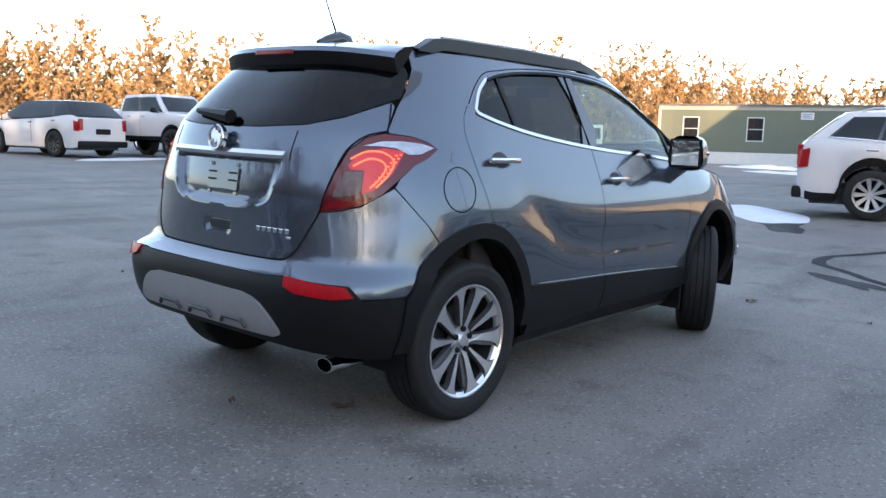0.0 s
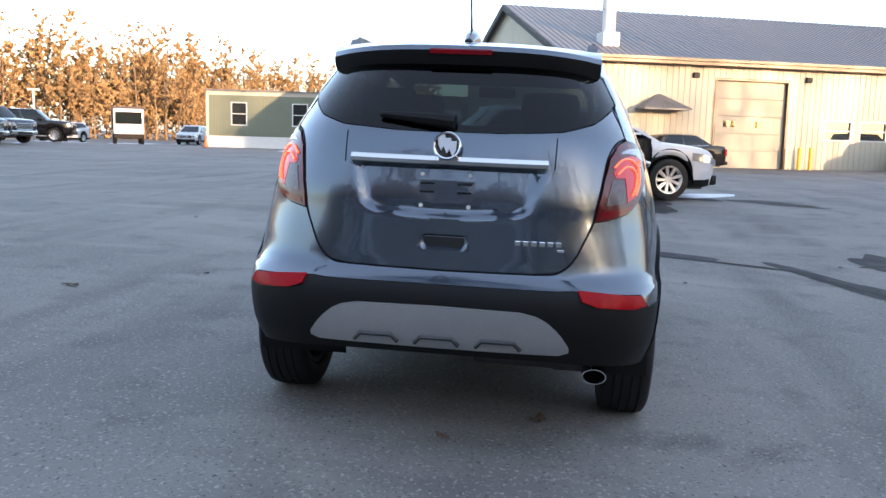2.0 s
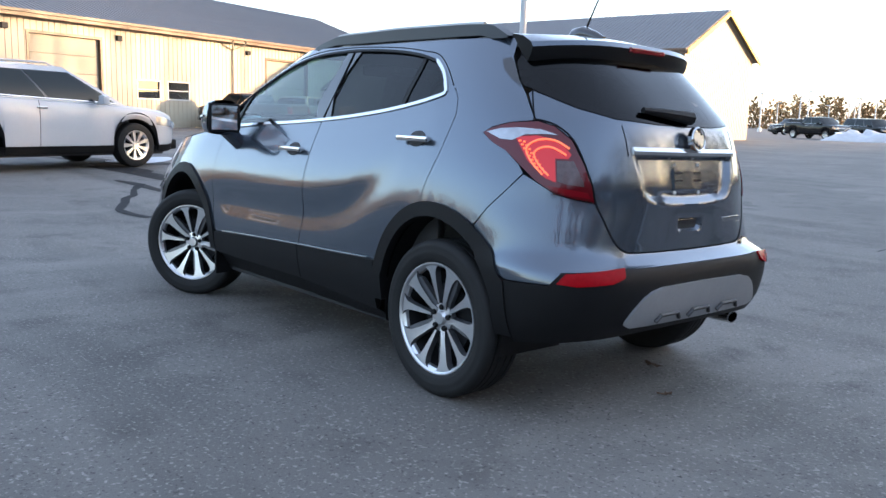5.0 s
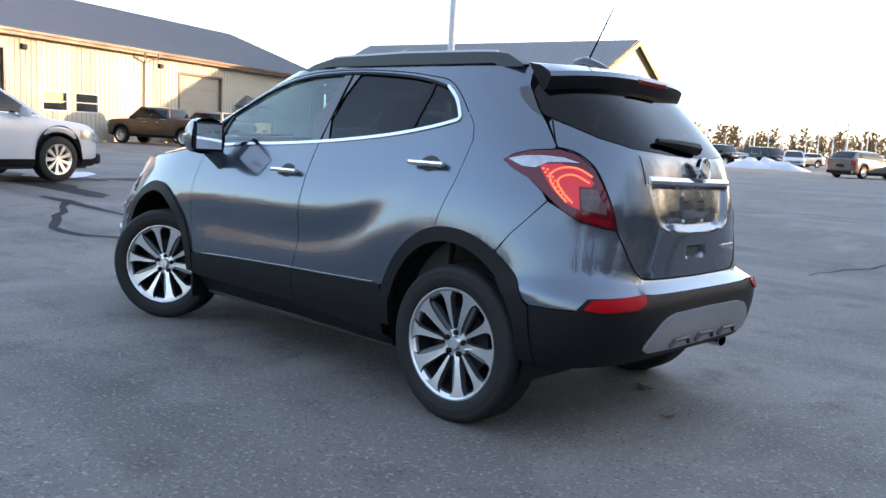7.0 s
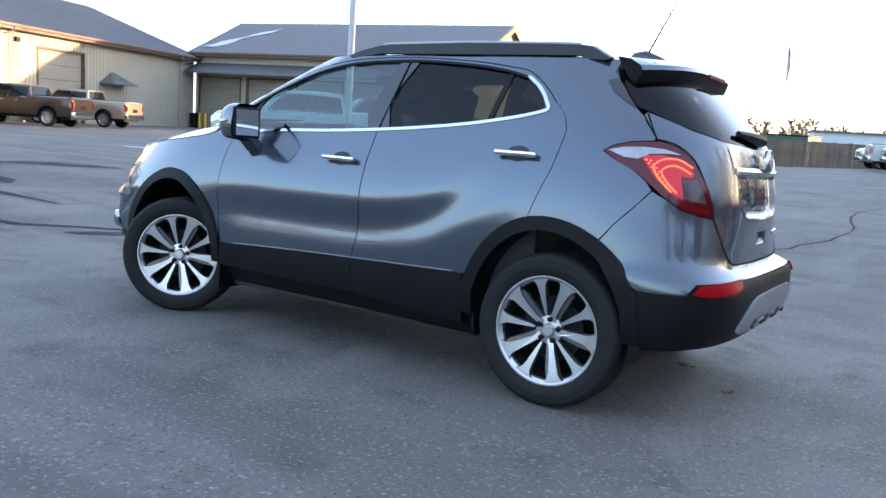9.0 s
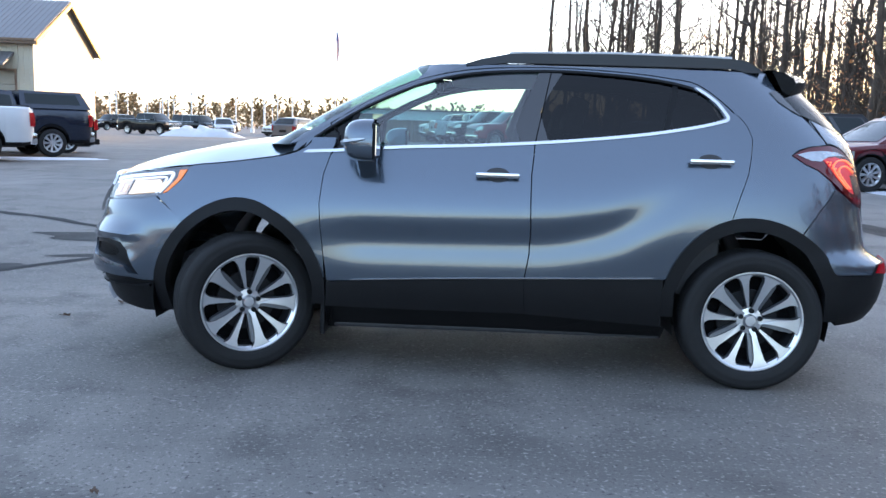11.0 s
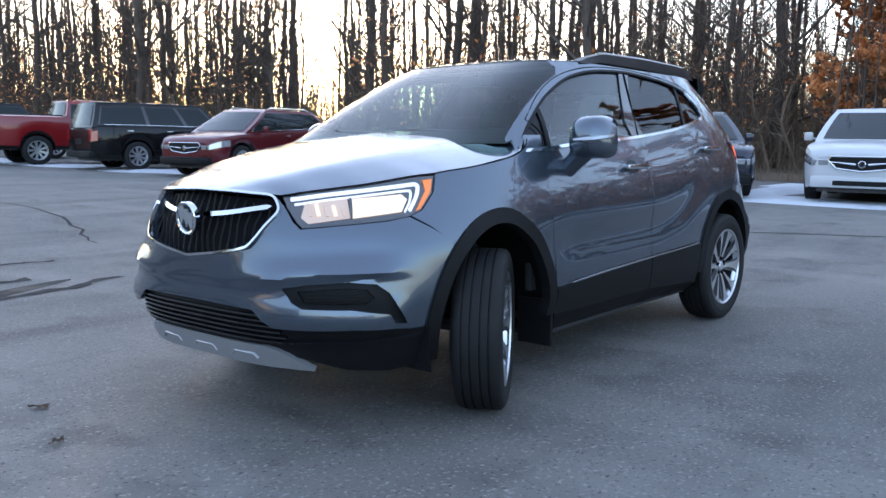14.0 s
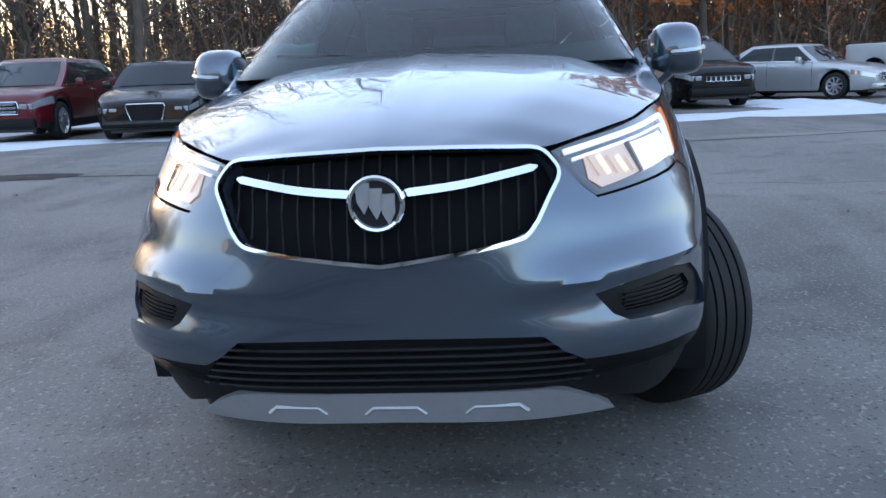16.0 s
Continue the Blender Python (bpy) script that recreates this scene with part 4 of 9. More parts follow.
def subject_car():
    car = thing("crossover_car", LEAN, "grey-blue metallic compact crossover with black lower cladding and lit lamps", "car")

    # --- flanks, left then right ---
    for s in (1, -1):
        af = arch_angle(ARCH_F, 2.121, 0.478)
        a1 = arch_angle(ARCH_F, 2.967, 0.775)
        fender = xz([(2.235, 1.188)]) + [(2.282, 1.13), (2.417, 1.091), (2.753, 1.05), (2.93, 1.034), (3.008, 1.024), (3.028, 0.955), (3.10, 0.885), (3.155, 0.866), (3.074, 0.828)]
        fender += arch(ARCH_F, 0.012, a1, af) + DOOR_F[1:-1] + [(2.104, 1.16), (2.10, 1.19)]
        part("front_fender", lay(fender, side=s), PAINT, car)
        dz = [(x, SILL(x)) for x in (1.50, 1.80)]
        door = DOOR_F + [(x, BELT(x) - 0.012) for x in (1.9, 1.6, 1.35)] + DOOR_M[::-1] + dz
        door_ob = part("front_door", lay([(u - 0.004 if k < len(DOOR_F) else u, z) for k, (u, z) in enumerate(door)], side=s, du=0.05, dz=0.04), PAINT, car)
        m2 = [(u - 0.006, z) for u, z in DOOR_M]
        ar = arch_angle(ARCH_R, 0.448, 0.55)
        at = arch_angle(ARCH_R, 0.140, 0.826)
        rear = m2 + [(x, BELT(x) - 0.012) for x in (0.9, 0.7, 0.5, 0.3, 0.16)] + [(0.110, 1.358), (0.075, 1.35)] + [(u + 0.004, z) for u, z in DOOR_R[::-1][1:]] + arch(ARCH_R, 0.012, at, ar, 10) + [(x, SILL(x)) for x in (0.6, 0.85)]
        rear_ob = part("rear_door", lay(rear, side=s, du=0.05, dz=0.04), PAINT, car)
        for ob, hx, hz in ((door_ob, 1.282, 1.029), (rear_ob, 0.242, 1.127)):
            cup = [(hx + 0.062 * math.cos(2 * math.pi * k / 20), hz + 0.036 * math.sin(2 * math.pi * k / 20)) for k in range(20)]
            # flat dark oval on the door paints the shade of the grip hollow
            part("handle_cup", lay(cup, side=s, lift=0.0015, rim=0), DASH, ob)
            p0 = Vector(shell(hx, hz))
            yb = (p0.y + 0.030) * s
            sh = Shape().bevel_box((hx - 0.108, yb - 0.011, hz - 0.013), (hx + 0.108, yb + 0.011, hz + 0.013), 0.009)
            sh.tube([(hx - 0.09, yb, hz), (hx - 0.085, (p0.y - 0.01) * s, hz)], 0.011, 8).tube([(hx + 0.09, yb, hz), (hx + 0.085, (p0.y - 0.01) * s, hz)], 0.011, 8)
            part("door_handle", sh, CHROME, ob, "chrome handle", smooth=True)
        # quarter panel
        tail_edge = [(-0.349, 1.015), (-0.327, 1.050), (-0.266, 1.104), (-0.204, 1.133), (-0.150, 1.169), (-0.190, 1.197), (-0.260, 1.218), (-0.350, 1.228)]
        gate_edge = [(-0.352, 1.240), (-0.296, 1.326), (-0.230, 1.409), (-0.180, 1.500), (-0.176, 1.551), (-0.186, 1.585)]
        quarter = DOOR_R[:-1] + [(0.103, 1.397), (0.150, 1.462), (0.205, 1.520), (0.262, 1.585)] + gate_edge[::-1] + tail_edge[::-1]
        b0, b1 = arch_angle(ARCH_R, -0.180, 0.803), arch_angle(ARCH_R, 0.140, 0.826)
        quarter += [(-0.304, 0.957), (-0.228, 0.868)] + arch(ARCH_R, 0.012, b0, b1, 12)[:-1]
        q_ob = part("quarter_panel", lay(quarter, side=s, du=0.05, dz=0.05), PAINT, car)
        part("quarter_insert", lay([(-0.137, 1.483), (-0.174, 1.494), (-0.196, 1.472), (-0.243, 1.392), (-0.262, 1.366), (-0.211, 1.396), (-0.162, 1.437)], side=s, lift=0.004, rim=0.006, du=0.03, dz=0.03), BLACK_GLOSS, q_ob)
        if s < 0:
            ring = [(-0.06 + 0.088 * math.cos(2 * math.pi * k / 32), 1.005 + 0.092 * math.sin(2 * math.pi * k / 32)) for k in range(33)]
            part("fuel_door_gap", ribbon(ring, 0.005, 0.0012, side=s, lift=0.0002), GAP_BLACK, q_ob)
        # wheel-arch flares
        for a, g0, g1 in ((ARCH_F, 8, 168), (ARCH_R, 22, 157)):
            out, inn = arch(a, 0.012, g0, g1, 26), arch(a, -0.052, g0 - 3, g1 + 3, 26)
            if a is ARCH_R:
                out = out[:-1] + [(-0.345, 0.585), (-0.36, 0.36)]
                inn = inn[:-1] + [(-0.295, 0.50), (-0.30, 0.36)]
                out = [(0.452, 0.36), (0.452, 0.50)] + out
                inn = [(0.395, 0.36), (0.395, 0.48)] + inn
            else:
                out = [(3.095, 0.29), (3.098, 0.40)] + out + [(2.128, 0.36)]
                inn = [(3.035, 0.29), (3.038, 0.40)] + inn + [(2.195, 0.36)]
            part("arch_flare", lay(band_poly(out, inn), side=s, lift=0.012, rim=0.045, du=0.05, dz=0.05), BLACK_TRIM, car)
            cu = a["cu"] - (0.06 if a is ARCH_F else 0.04)
            liner = Shape()
            n = 18
            for k in range(n + 1):
                ang = radians(-15 + 210 * k / n)
                for y in (0.45, 0.835):
                    liner.v.append((cu + (a["ru"] - 0.02) * math.cos(ang), y * s, a["cz"] + (a["rz"] - 0.035) * math.sin(ang)))
            liner.f = [(2 * k, 2 * k + 1, 2 * k + 3, 2 * k + 2) for k in range(n)]
            part("wheel_liner", liner, BLACK_TRIM, car, smooth=True)
        # sill cladding
        clad = [(2.118, 0.474)] + [(x, SILL(x) - 0.004) for x in (1.8, 1.5, 1.13, 0.8)] + [(0.452, 0.544), (0.452, 0.305), (0.8, 0.325), (1.13, 0.345), (1.7, 0.345), (2.128, 0.35)]
        part("sill_cladding", lay(clad, side=s, lift=0.010, rim=0.03), BLACK_TRIM, car)
        low = Shape().add([(x, y * s, z) for x, z in ((0.42, 0.30), (0.8, 0.32), (1.13, 0.34), (1.7, 0.34), (2.15, 0.345)) for y, z in ((0.835, z), (0.74, 0.22))], [(2 * k, 2 * k + 2, 2 * k + 3, 2 * k + 1) for k in range(4)])
        part("rocker", low, BLACK_TRIM, car)
        part("sill_strip", ribbon([(x, SILL(x) + 0.004) for x in [0.50 + 0.1 * k for k in range(16)]], 0.007, 0.004, side=s, lift=0.010), CHROME, car, "thin bright strip above the sill")
        part("door_sill_gap", ribbon([(1.137, 0.524), (1.132, 0.44), (1.125, 0.35)], 0.006, 0.001, side=s, lift=0.011), GAP_BLACK, car)
        # window ring, glass, pillars
        dlo = [(2.290, 1.122), (2.10, 1.132), (1.75, 1.161), (1.43, 1.176), (1.10, 1.199), (0.82, 1.225), (0.54, 1.259), (0.32, 1.298), (0.20, 1.327), (0.165, 1.345), (0.19, 1.39), (0.25, 1.452), (0.31, 1.488), (0.42, 1.515), (0.60, 1.540), (0.85, 1.557), (1.07, 1.560), (1.35, 1.546), (1.55, 1.515), (1.72, 1.464), (1.95, 1.358), (2.16, 1.225)]
        dlo_u = xz(dlo, True)
        ringo = [(2.325, 1.100), (2.10, 1.125), (1.75, 1.150), (1.43, 1.165), (1.10, 1.188), (0.82, 1.214), (0.54, 1.247), (0.32, 1.286), (0.16, 1.326), (0.085, 1.362), (0.115, 1.405), (0.160, 1.462), (0.215, 1.520), (0.272, 1.585)]
        top = [(x, 1.585) for x in (0.5, 0.8, 1.1, 1.3)] + [(1.46, 1.585)]
        screen_edge = [(1.50, 1.565), (1.66, 1.505), (1.82, 1.44), (2.02, 1.335), (2.20, 1.23), (2.30, 1.165)]
        ring = xz(ringo + top + screen_edge, True)
        frame_ob = part("window_surround", lay(ring, [dlo_u], upper=True, side=s, du=0.06, dz=0.05), PAINT, car)
        def glass_piece(name, pts, m, lift=-0.012):
            ob = part(name, lay(xz(pts, True), upper=True, side=s, lift=lift, rim=0, du=0.07, dz=0.06), m, car)
            ob.visible_shadow = False
            return ob
        gf = [(2.04, 1.125), (1.75, 1.150), (1.43, 1.165), (1.16, 1.186), (1.10, 1.36), (1.075, 1.565), (1.35, 1.552), (1.55, 1.522), (1.72, 1.470), (1.95, 1.364), (2.00, 1.335)]
        glass_piece("front_door_glass", gf, GLASS_CLEAR)
        glass_piece("quarter_light", [(2.32, 1.110), (2.06, 1.122), (2.02, 1.328), (2.17, 1.230)], GLASS_DARK)
        glass_piece("rear_door_glass", [(1.03, 1.195), (0.82, 1.218), (0.54, 1.252), (0.46, 1.262), (0.41, 1.522), (0.60, 1.545), (0.85, 1.562), (0.955, 1.566)], GLASS_DARK)
        glass_piece("rear_fixed_glass", [(0.44, 1.264), (0.32, 1.290), (0.19, 1.322), (0.158, 1.345), (0.185, 1.393), (0.25, 1.458), (0.31, 1.494), (0.39, 1.516)], GLASS_DARK)
        part("centre_pillar", lay(xz([(1.165, 1.186), (1.03, 1.197), (0.955, 1.568), (1.078, 1.568)], True), upper=True, side=s, lift=-0.004, rim=0.01), BLACK_GLOSS, car)
        part("window_bar", lay(xz([(0.468, 1.264), (0.438, 1.267), (0.388, 1.518), (0.412, 1.522)], True), upper=True, side=s, lift=-0.006, rim=0.008, du=0.2, dz=0.06), BLACK_TRIM, car)
        part("window_bar", lay(xz([(2.065, 1.125), (2.035, 1.127), (1.99, 1.338), (2.02, 1.326)], True), upper=True, side=s, lift=-0.004, rim=0.008, du=0.2, dz=0.06), BLACK_TRIM, car)
        chrome = [(2.31, 1.112), (2.10, 1.124), (1.75, 1.152), (1.43, 1.168), (1.10, 1.191), (0.82, 1.217), (0.54, 1.251), (0.32, 1.289), (0.20, 1.317), (0.150, 1.336), (0.165, 1.372), (0.215, 1.432), (0.30, 1.492)]
        part("chrome_strip", ribbon(xz(curve_through(chrome, 4), True), 0.020, 0.007, True, side=s, taper=True), CHROME, frame_ob, "chrome window strip")
        seal = [dlo[k] for k in range(12, 22)] + [dlo[0]]
        part("window_seal", ribbon(xz(curve_through(seal, 3), True), 0.016, 0.003, True, side=s), BLACK_TRIM, frame_ob)
        gaps = [[(2.115, 1.12), (2.085, 1.20), (2.14, 1.262)], [(2.14, 1.262), (1.95, 1.385), (1.75, 1.482), (1.56, 1.537), (1.35, 1.567), (1.07, 1.577), (0.85, 1.574), (0.60, 1.559), (0.42, 1.537), (0.30, 1.515), (0.20, 1.450), (0.115, 1.370)], [(1.10, 1.19), (1.02, 1.567)]]
        for g in gaps:
            part("door_gap", ribbon(xz(curve_through(g, 4) if len(g) > 2 else g, True), 0.006, 0.001, True, side=s), GAP_BLACK, frame_ob)
        # tail lamp
        lamp = [(-0.157, 1.169), (-0.195, 1.191), (-0.262, 1.212), (-0.371, 1.222), (-0.437, 1.204), (-0.505, 1.151), (-0.555, 1.063), (-0.593, 0.974), (-0.604, 0.912), (-0.524, 0.926), (-0.463, 0.945), (-0.401, 0.986), (-0.333, 1.048), (-0.272, 1.100), (-0.209, 1.130)]
        tail = part("tail_lamp", lay(lamp, side=s, lift=0.006, rim=0.03, du=0.03, dz=0.03), RED_DARK, car, "red tail lamp, lit")
        part("lamp_streak", lay([(-0.175, 1.172), (-0.235, 1.188), (-0.31, 1.194), (-0.39, 1.190), (-0.455, 1.170), (-0.40, 1.172), (-0.335, 1.166), (-0.29, 1.142), (-0.24, 1.145)], side=s, lift=0.009, rim=0.003, du=0.04, dz=0.03), CLEAR_LENS, tail)
        part("lit_field", lay([(-0.302, 1.156), (-0.38, 1.165), (-0.46, 1.148), (-0.510, 1.095), (-0.500, 1.078), (-0.455, 1.078), (-0.468, 0.985), (-0.43, 1.000), (-0.36, 1.065)], side=s, lift=0.008, rim=0.002, du=0.03, dz=0.03), RED_GLOW, tail)
        for row in range(9):
            for col in range(2):
                u, z = -0.322 - 0.017 * col - 0.011 * row, 1.140 - 0.0145 * row - 0.003 * col
                pt, nn = Vector(shell(u, z)), shell_normal(u, z, False)
                if nn.dot(pt - Vector((0.5, 0, z))) < 0:
                    nn = -nn
                pt = pt + nn * 0.0105
                pt.y *= s
                part("diode", Shape().bevel_box((-0.0045, -0.0045, -0.004), (0.0045, 0.0045, 0.004), 0.002, Matrix.Translation(pt)), TAIL_GLOW, tail)
        for hook in ([(-0.500, 1.118), (-0.445, 1.148), (-0.385, 1.146), (-0.350, 1.112), (-0.375, 1.060), (-0.420, 1.012)], [(-0.492, 1.092), (-0.440, 1.120), (-0.400, 1.116), (-0.380, 1.092), (-0.402, 1.050), (-0.440, 1.010)]):
            part("light_tube", ribbon(curve_through(hook, 4), 0.0075, 0.004, side=s, lift=0.0105), TAIL_GLOW, tail, "glowing hook-shaped light tube")
        part("clear_field", lay([(-0.462, 1.070), (-0.520, 1.070), (-0.560, 0.995), (-0.566, 0.972), (-0.50, 0.980), (-0.472, 0.990)], side=s, lift=0.008, rim=0.002, du=0.03, dz=0.03), SMOKED_CLEAR, tail)
        part("lower_field", lay([(-0.43, 0.972), (-0.58, 0.950), (-0.59, 0.925), (-0.525, 0.934), (-0.47, 0.950)], side=s, lift=0.008, rim=0.002, du=0.03, dz=0.03), RED_LENS, tail)
        part("reflector", lay([(-0.522, 0.603), (-0.546, 0.640), (-0.741, 0.655), (-0.744, 0.624), (-0.703, 0.605), (-0.585, 0.595)], side=s, lift=0.014, rim=0.012, du=0.03, dz=0.03), REFLECTOR, car, "red bumper reflector")
        # head lamp
        head = [(3.670, 0.940), (3.578, 0.958), (3.332, 0.986), (3.122, 1.015), (3.014, 1.021), (3.034, 0.955), (3.105, 0.887), (3.170, 0.866), (3.259, 0.855), (3.432, 0.843), (3.592, 0.831), (3.620, 0.856), (3.655, 0.904)]
        hl = part("head_lamp", lay(head, side=s, lift=-0.010, rim=0.03, du=0.035, dz=0.03), SMOKED, car, "lit head lamp behind a clear lens")
        part("lamp_bowl", lay([(3.585, 0.925), (3.42, 0.940), (3.41, 0.866), (3.57, 0.846), (3.60, 0.868)], side=s, lift=-0.006, rim=0.003, du=0.03, dz=0.03), LAMP_SOFT, hl, "bright lamp bowl")
        for k in range(5):
            u = 3.575 - 0.033 * k
            part("bowl_facet", ribbon([(u, 0.922 - 0.004 * k), (u - 0.012, 0.872)], 0.012 + 0.004 * (k % 2), 0.004, side=s, lift=-0.004), LAMP_WARM if k % 2 else LAMP_SOFT, hl)
        part("main_beam", lay([(3.40, 0.935), (3.19, 0.949), (3.165, 0.930), (3.195, 0.884), (3.40, 0.864)], side=s, lift=-0.003, rim=0.004, du=0.03, dz=0.03), LAMP_WARM, hl, "lit main lamp, warm white")
        part("lamp_divider", ribbon([(3.408, 0.938), (3.405, 0.864)], 0.010, 0.006, side=s, lift=-0.004), SMOKED, hl)
        for drl, w in (([(3.640, 0.933), (3.50, 0.951), (3.33, 0.968), (3.16, 0.984), (3.118, 0.986), (3.108, 0.972), (3.122, 0.935), (3.160, 0.886)], 0.015), ([(3.625, 0.914), (3.50, 0.931), (3.33, 0.948), (3.17, 0.962), (3.148, 0.958), (3.146, 0.946), (3.156, 0.918), (3.182, 0.882)], 0.008)):
            part("running_lamp", ribbon(curve_through(drl, 3), w, 0.005, side=s, lift=-0.004), LAMP_WHITE, hl, "white running-lamp strip")
        part("side_marker", lay([(3.028, 1.006), (3.078, 1.003), (3.070, 0.962), (3.130, 0.885), (3.105, 0.893), (3.045, 0.955)], side=s, lift=-0.004, rim=0.004, du=0.03, dz=0.03), AMBER, hl, "amber marker")
        cover = part("lens", lay(head, side=s, lift=0.004, rim=0, du=0.035, dz=0.03), LAMP_LENS, hl)
        cover.visible_shadow = False
        # door mirror
        mir = new("door_mirror")
        mir.parent = car
        mir.location = (1.93, 0.845 * s, 1.170)
        mir.scale = (1.20, 0.92, 1.14)
        cap, low_ = Shape(), Shape()
        for shp, z0, z1 in ((cap, -0.32, 1.0), (low_, -1.0, -0.32)):
            for i in range(13):
                th = math.pi * i / 12
                for j in range(9):
                    ph = (z0 + (z1 - z0) * j / 8) * math.pi / 2
                    ct, st_, cp, sn = math.cos(th), math.sin(th), abs(math.cos(ph)) ** 0.5, math.sin(ph)
                    shp.v.append((-0.040 + 0.125 * st_ ** 0.7 * cp, (0.118 * -math.copysign(abs(ct) ** 0.75, ct) * cp * (1 - 0.10 * sn) + 0.088) * s, (0.098 if sn > 0 else 0.080) * math.copysign(abs(sn) ** 0.75, sn)))
            for i in range(12):
                for j in range(8):
                    f = (i * 9 + j, (i + 1) * 9 + j, (i + 1) * 9 + j + 1, i * 9 + j + 1)
                    shp.f.append(f if s > 0 else f[::-1])
        part("mirror_cap", cap, PAINT, mir, smooth=True, angle=1.2)
        part("mirror_base", low_, PAINT, mir, smooth=True, angle=1.2)
        part("mirror_stalk", Shape().tube([(0.0, -0.085 * s, -0.145), (0.0, -0.03 * s, -0.105), (0.0, 0.05 * s, -0.045)], [0.045, 0.042, 0.048], 10), PAINT, mir, smooth=True)
        part("mirror_face", Shape().bevel_box((-0.050, (-0.018 if s > 0 else -0.194), -0.066), (-0.036, (0.194 if s > 0 else 0.018), 0.080), 0.006), BLACK_TRIM, mir)
        part("mirror_glass", Shape().box((-0.053, (0.002 if s > 0 else -0.180), -0.054), (-0.0505, (0.180 if s > 0 else -0.002), 0.070)), MIRROR, mir)
        sig = Shape().tube([(0.092, 0.05 * s, -0.004), (0.088, 0.10 * s, -0.003), (0.070, 0.155 * s, 0.001), (0.030, 0.196 * s, 0.008), (-0.01, 0.206 * s, 0.014)], [0.008, 0.012, 0.013, 0.011, 0.006], 6)
        part("mirror_signal", sig, CLEAR_LENS, mir)
        # roof rail with its silver cap
        rail = [(1.46, 0.552, 1.597), (1.38, 0.556, 1.622), (1.24, 0.560, 1.650), (1.18, 0.560, 1.655), (0.7, 0.556, 1.664), (0.22, 0.548, 1.660), (0.10, 0.546, 1.656), (0.03, 0.542, 1.648), (-0.06, 0.536, 1.598)]
        rs = Shape()
        for i, (x, y, z) in enumerate(rail):
            zb = 1.600 if 1 < i < 7 else 1.582
            w = 0.022 if 1 < i < 7 else 0.028
            rs.v += [(x, (y - w) * s, zb), (x, (y - w * 0.8) * s, z), (x, (y + w * 0.8) * s, z - 0.006), (x, (y + w) * s, zb)]
        rs.f = [((i * 4 + k, i * 4 + k + 1, i * 4 + 5 + k, i * 4 + 4 + k) if s > 0 else (i * 4 + 4 + k, i * 4 + 5 + k, i * 4 + k + 1, i * 4 + k)) for i in range(len(rail) - 1) for k in range(3)]
        r_ob = part("roof_rail", rs, RAIL_BLACK, car, "black roof rail with a silver top", smooth=True)
        part("rail_cap", Shape().tube([(x, y * s, z - 0.003) for x, y, z in rail[2:7]], 0.0095, 8), SILVER_TRIM, r_ob, smooth=True)

    # --- rear ---
    lip = [(-0.345, 0.594), (-0.500, 0.596), (-0.532, 0.645), (-0.745, 0.660), (-0.80, 0.657)]
    b0, b1 = arch_angle(ARCH_R, -0.345, 0.594), arch_angle(ARCH_R, -0.186, 0.800)
    gate_low = [(-0.806, 0.703), (-0.733, 0.713), (-0.685, 0.760), (-0.647, 0.836), (-0.614, 0.905)]
    bumper = lip + middle(0.656, 0.699, False, n=3) + gate_low + [(-0.530, 0.920), (-0.467, 0.939), (-0.405, 0.980), (-0.353, 1.0105), (-0.3065, 0.9535), (-0.2305, 0.8650)] + arch(ARCH_R, 0.012, b1, b0, 8)[:-1]
    part("rear_bumper", lay(bumper, both=True, du=0.045, dz=0.03), PAINT, car)
    under = [(-0.345, 0.590), (-0.500, 0.592), (-0.532, 0.641), (-0.745, 0.656), (-0.80, 0.653)] + middle(0.652, 0.38, False, n=8) + [(-0.86, 0.38), (-0.74, 0.375), (-0.57, 0.36), (-0.36, 0.335)]
    part("rear_valance", lay(under, both=True, lift=0.004, rim=0.03, du=0.045, dz=0.04), BLACK_TRIM, car, "black textured rear valance")
    skid = middle(0.578, 0.415, False, n=6) + [(-0.775, 0.418), (-0.752, 0.430), (-0.757, 0.446), (-0.785, 0.482), (-0.815, 0.515), (-0.845, 0.542), (-0.880, 0.562), (-0.935, 0.574)]
    sk = part("skid_plate", lay(skid, both=True, lift=0.016, rim=0.02, du=0.04, dz=0.03), SILVER_TRIM, car, "satin silver rear skid plate")
    for yc in (-0.235, 0.0, 0.235):
        pts = [(yc - 0.085, 0.425), (yc - 0.06, 0.452), (yc + 0.06, 0.452), (yc + 0.085, 0.425)]
        part("skid_step", Shape().tube([(TAIL_X(z) - 0.022 + 0.02 * abs(y) ** 2, y, z) for y, z in pts], 0.009, 6), STEEL_DARK, sk)
    gate = middle(0.703, 1.228, False, n=12) + [(-0.879, 1.230), (-0.661, 1.245), (-0.504, 1.281), (-0.385, 1.324), (-0.310, 1.350), (-0.300, 1.338), (-0.358, 1.240), (-0.376, 1.228), (-0.441, 1.209), (-0.510, 1.155), (-0.560, 1.066), (-0.598, 0.974), (-0.611, 0.910), (-0.643, 0.841), (-0.681, 0.766), (-0.731, 0.718), (-0.804, 0.708)]
    tg = part("tailgate", lay(gate, both=True, du=0.015, dz=0.012, dent=hatch_dent), PAINT, car, "painted tailgate with a plate recess")
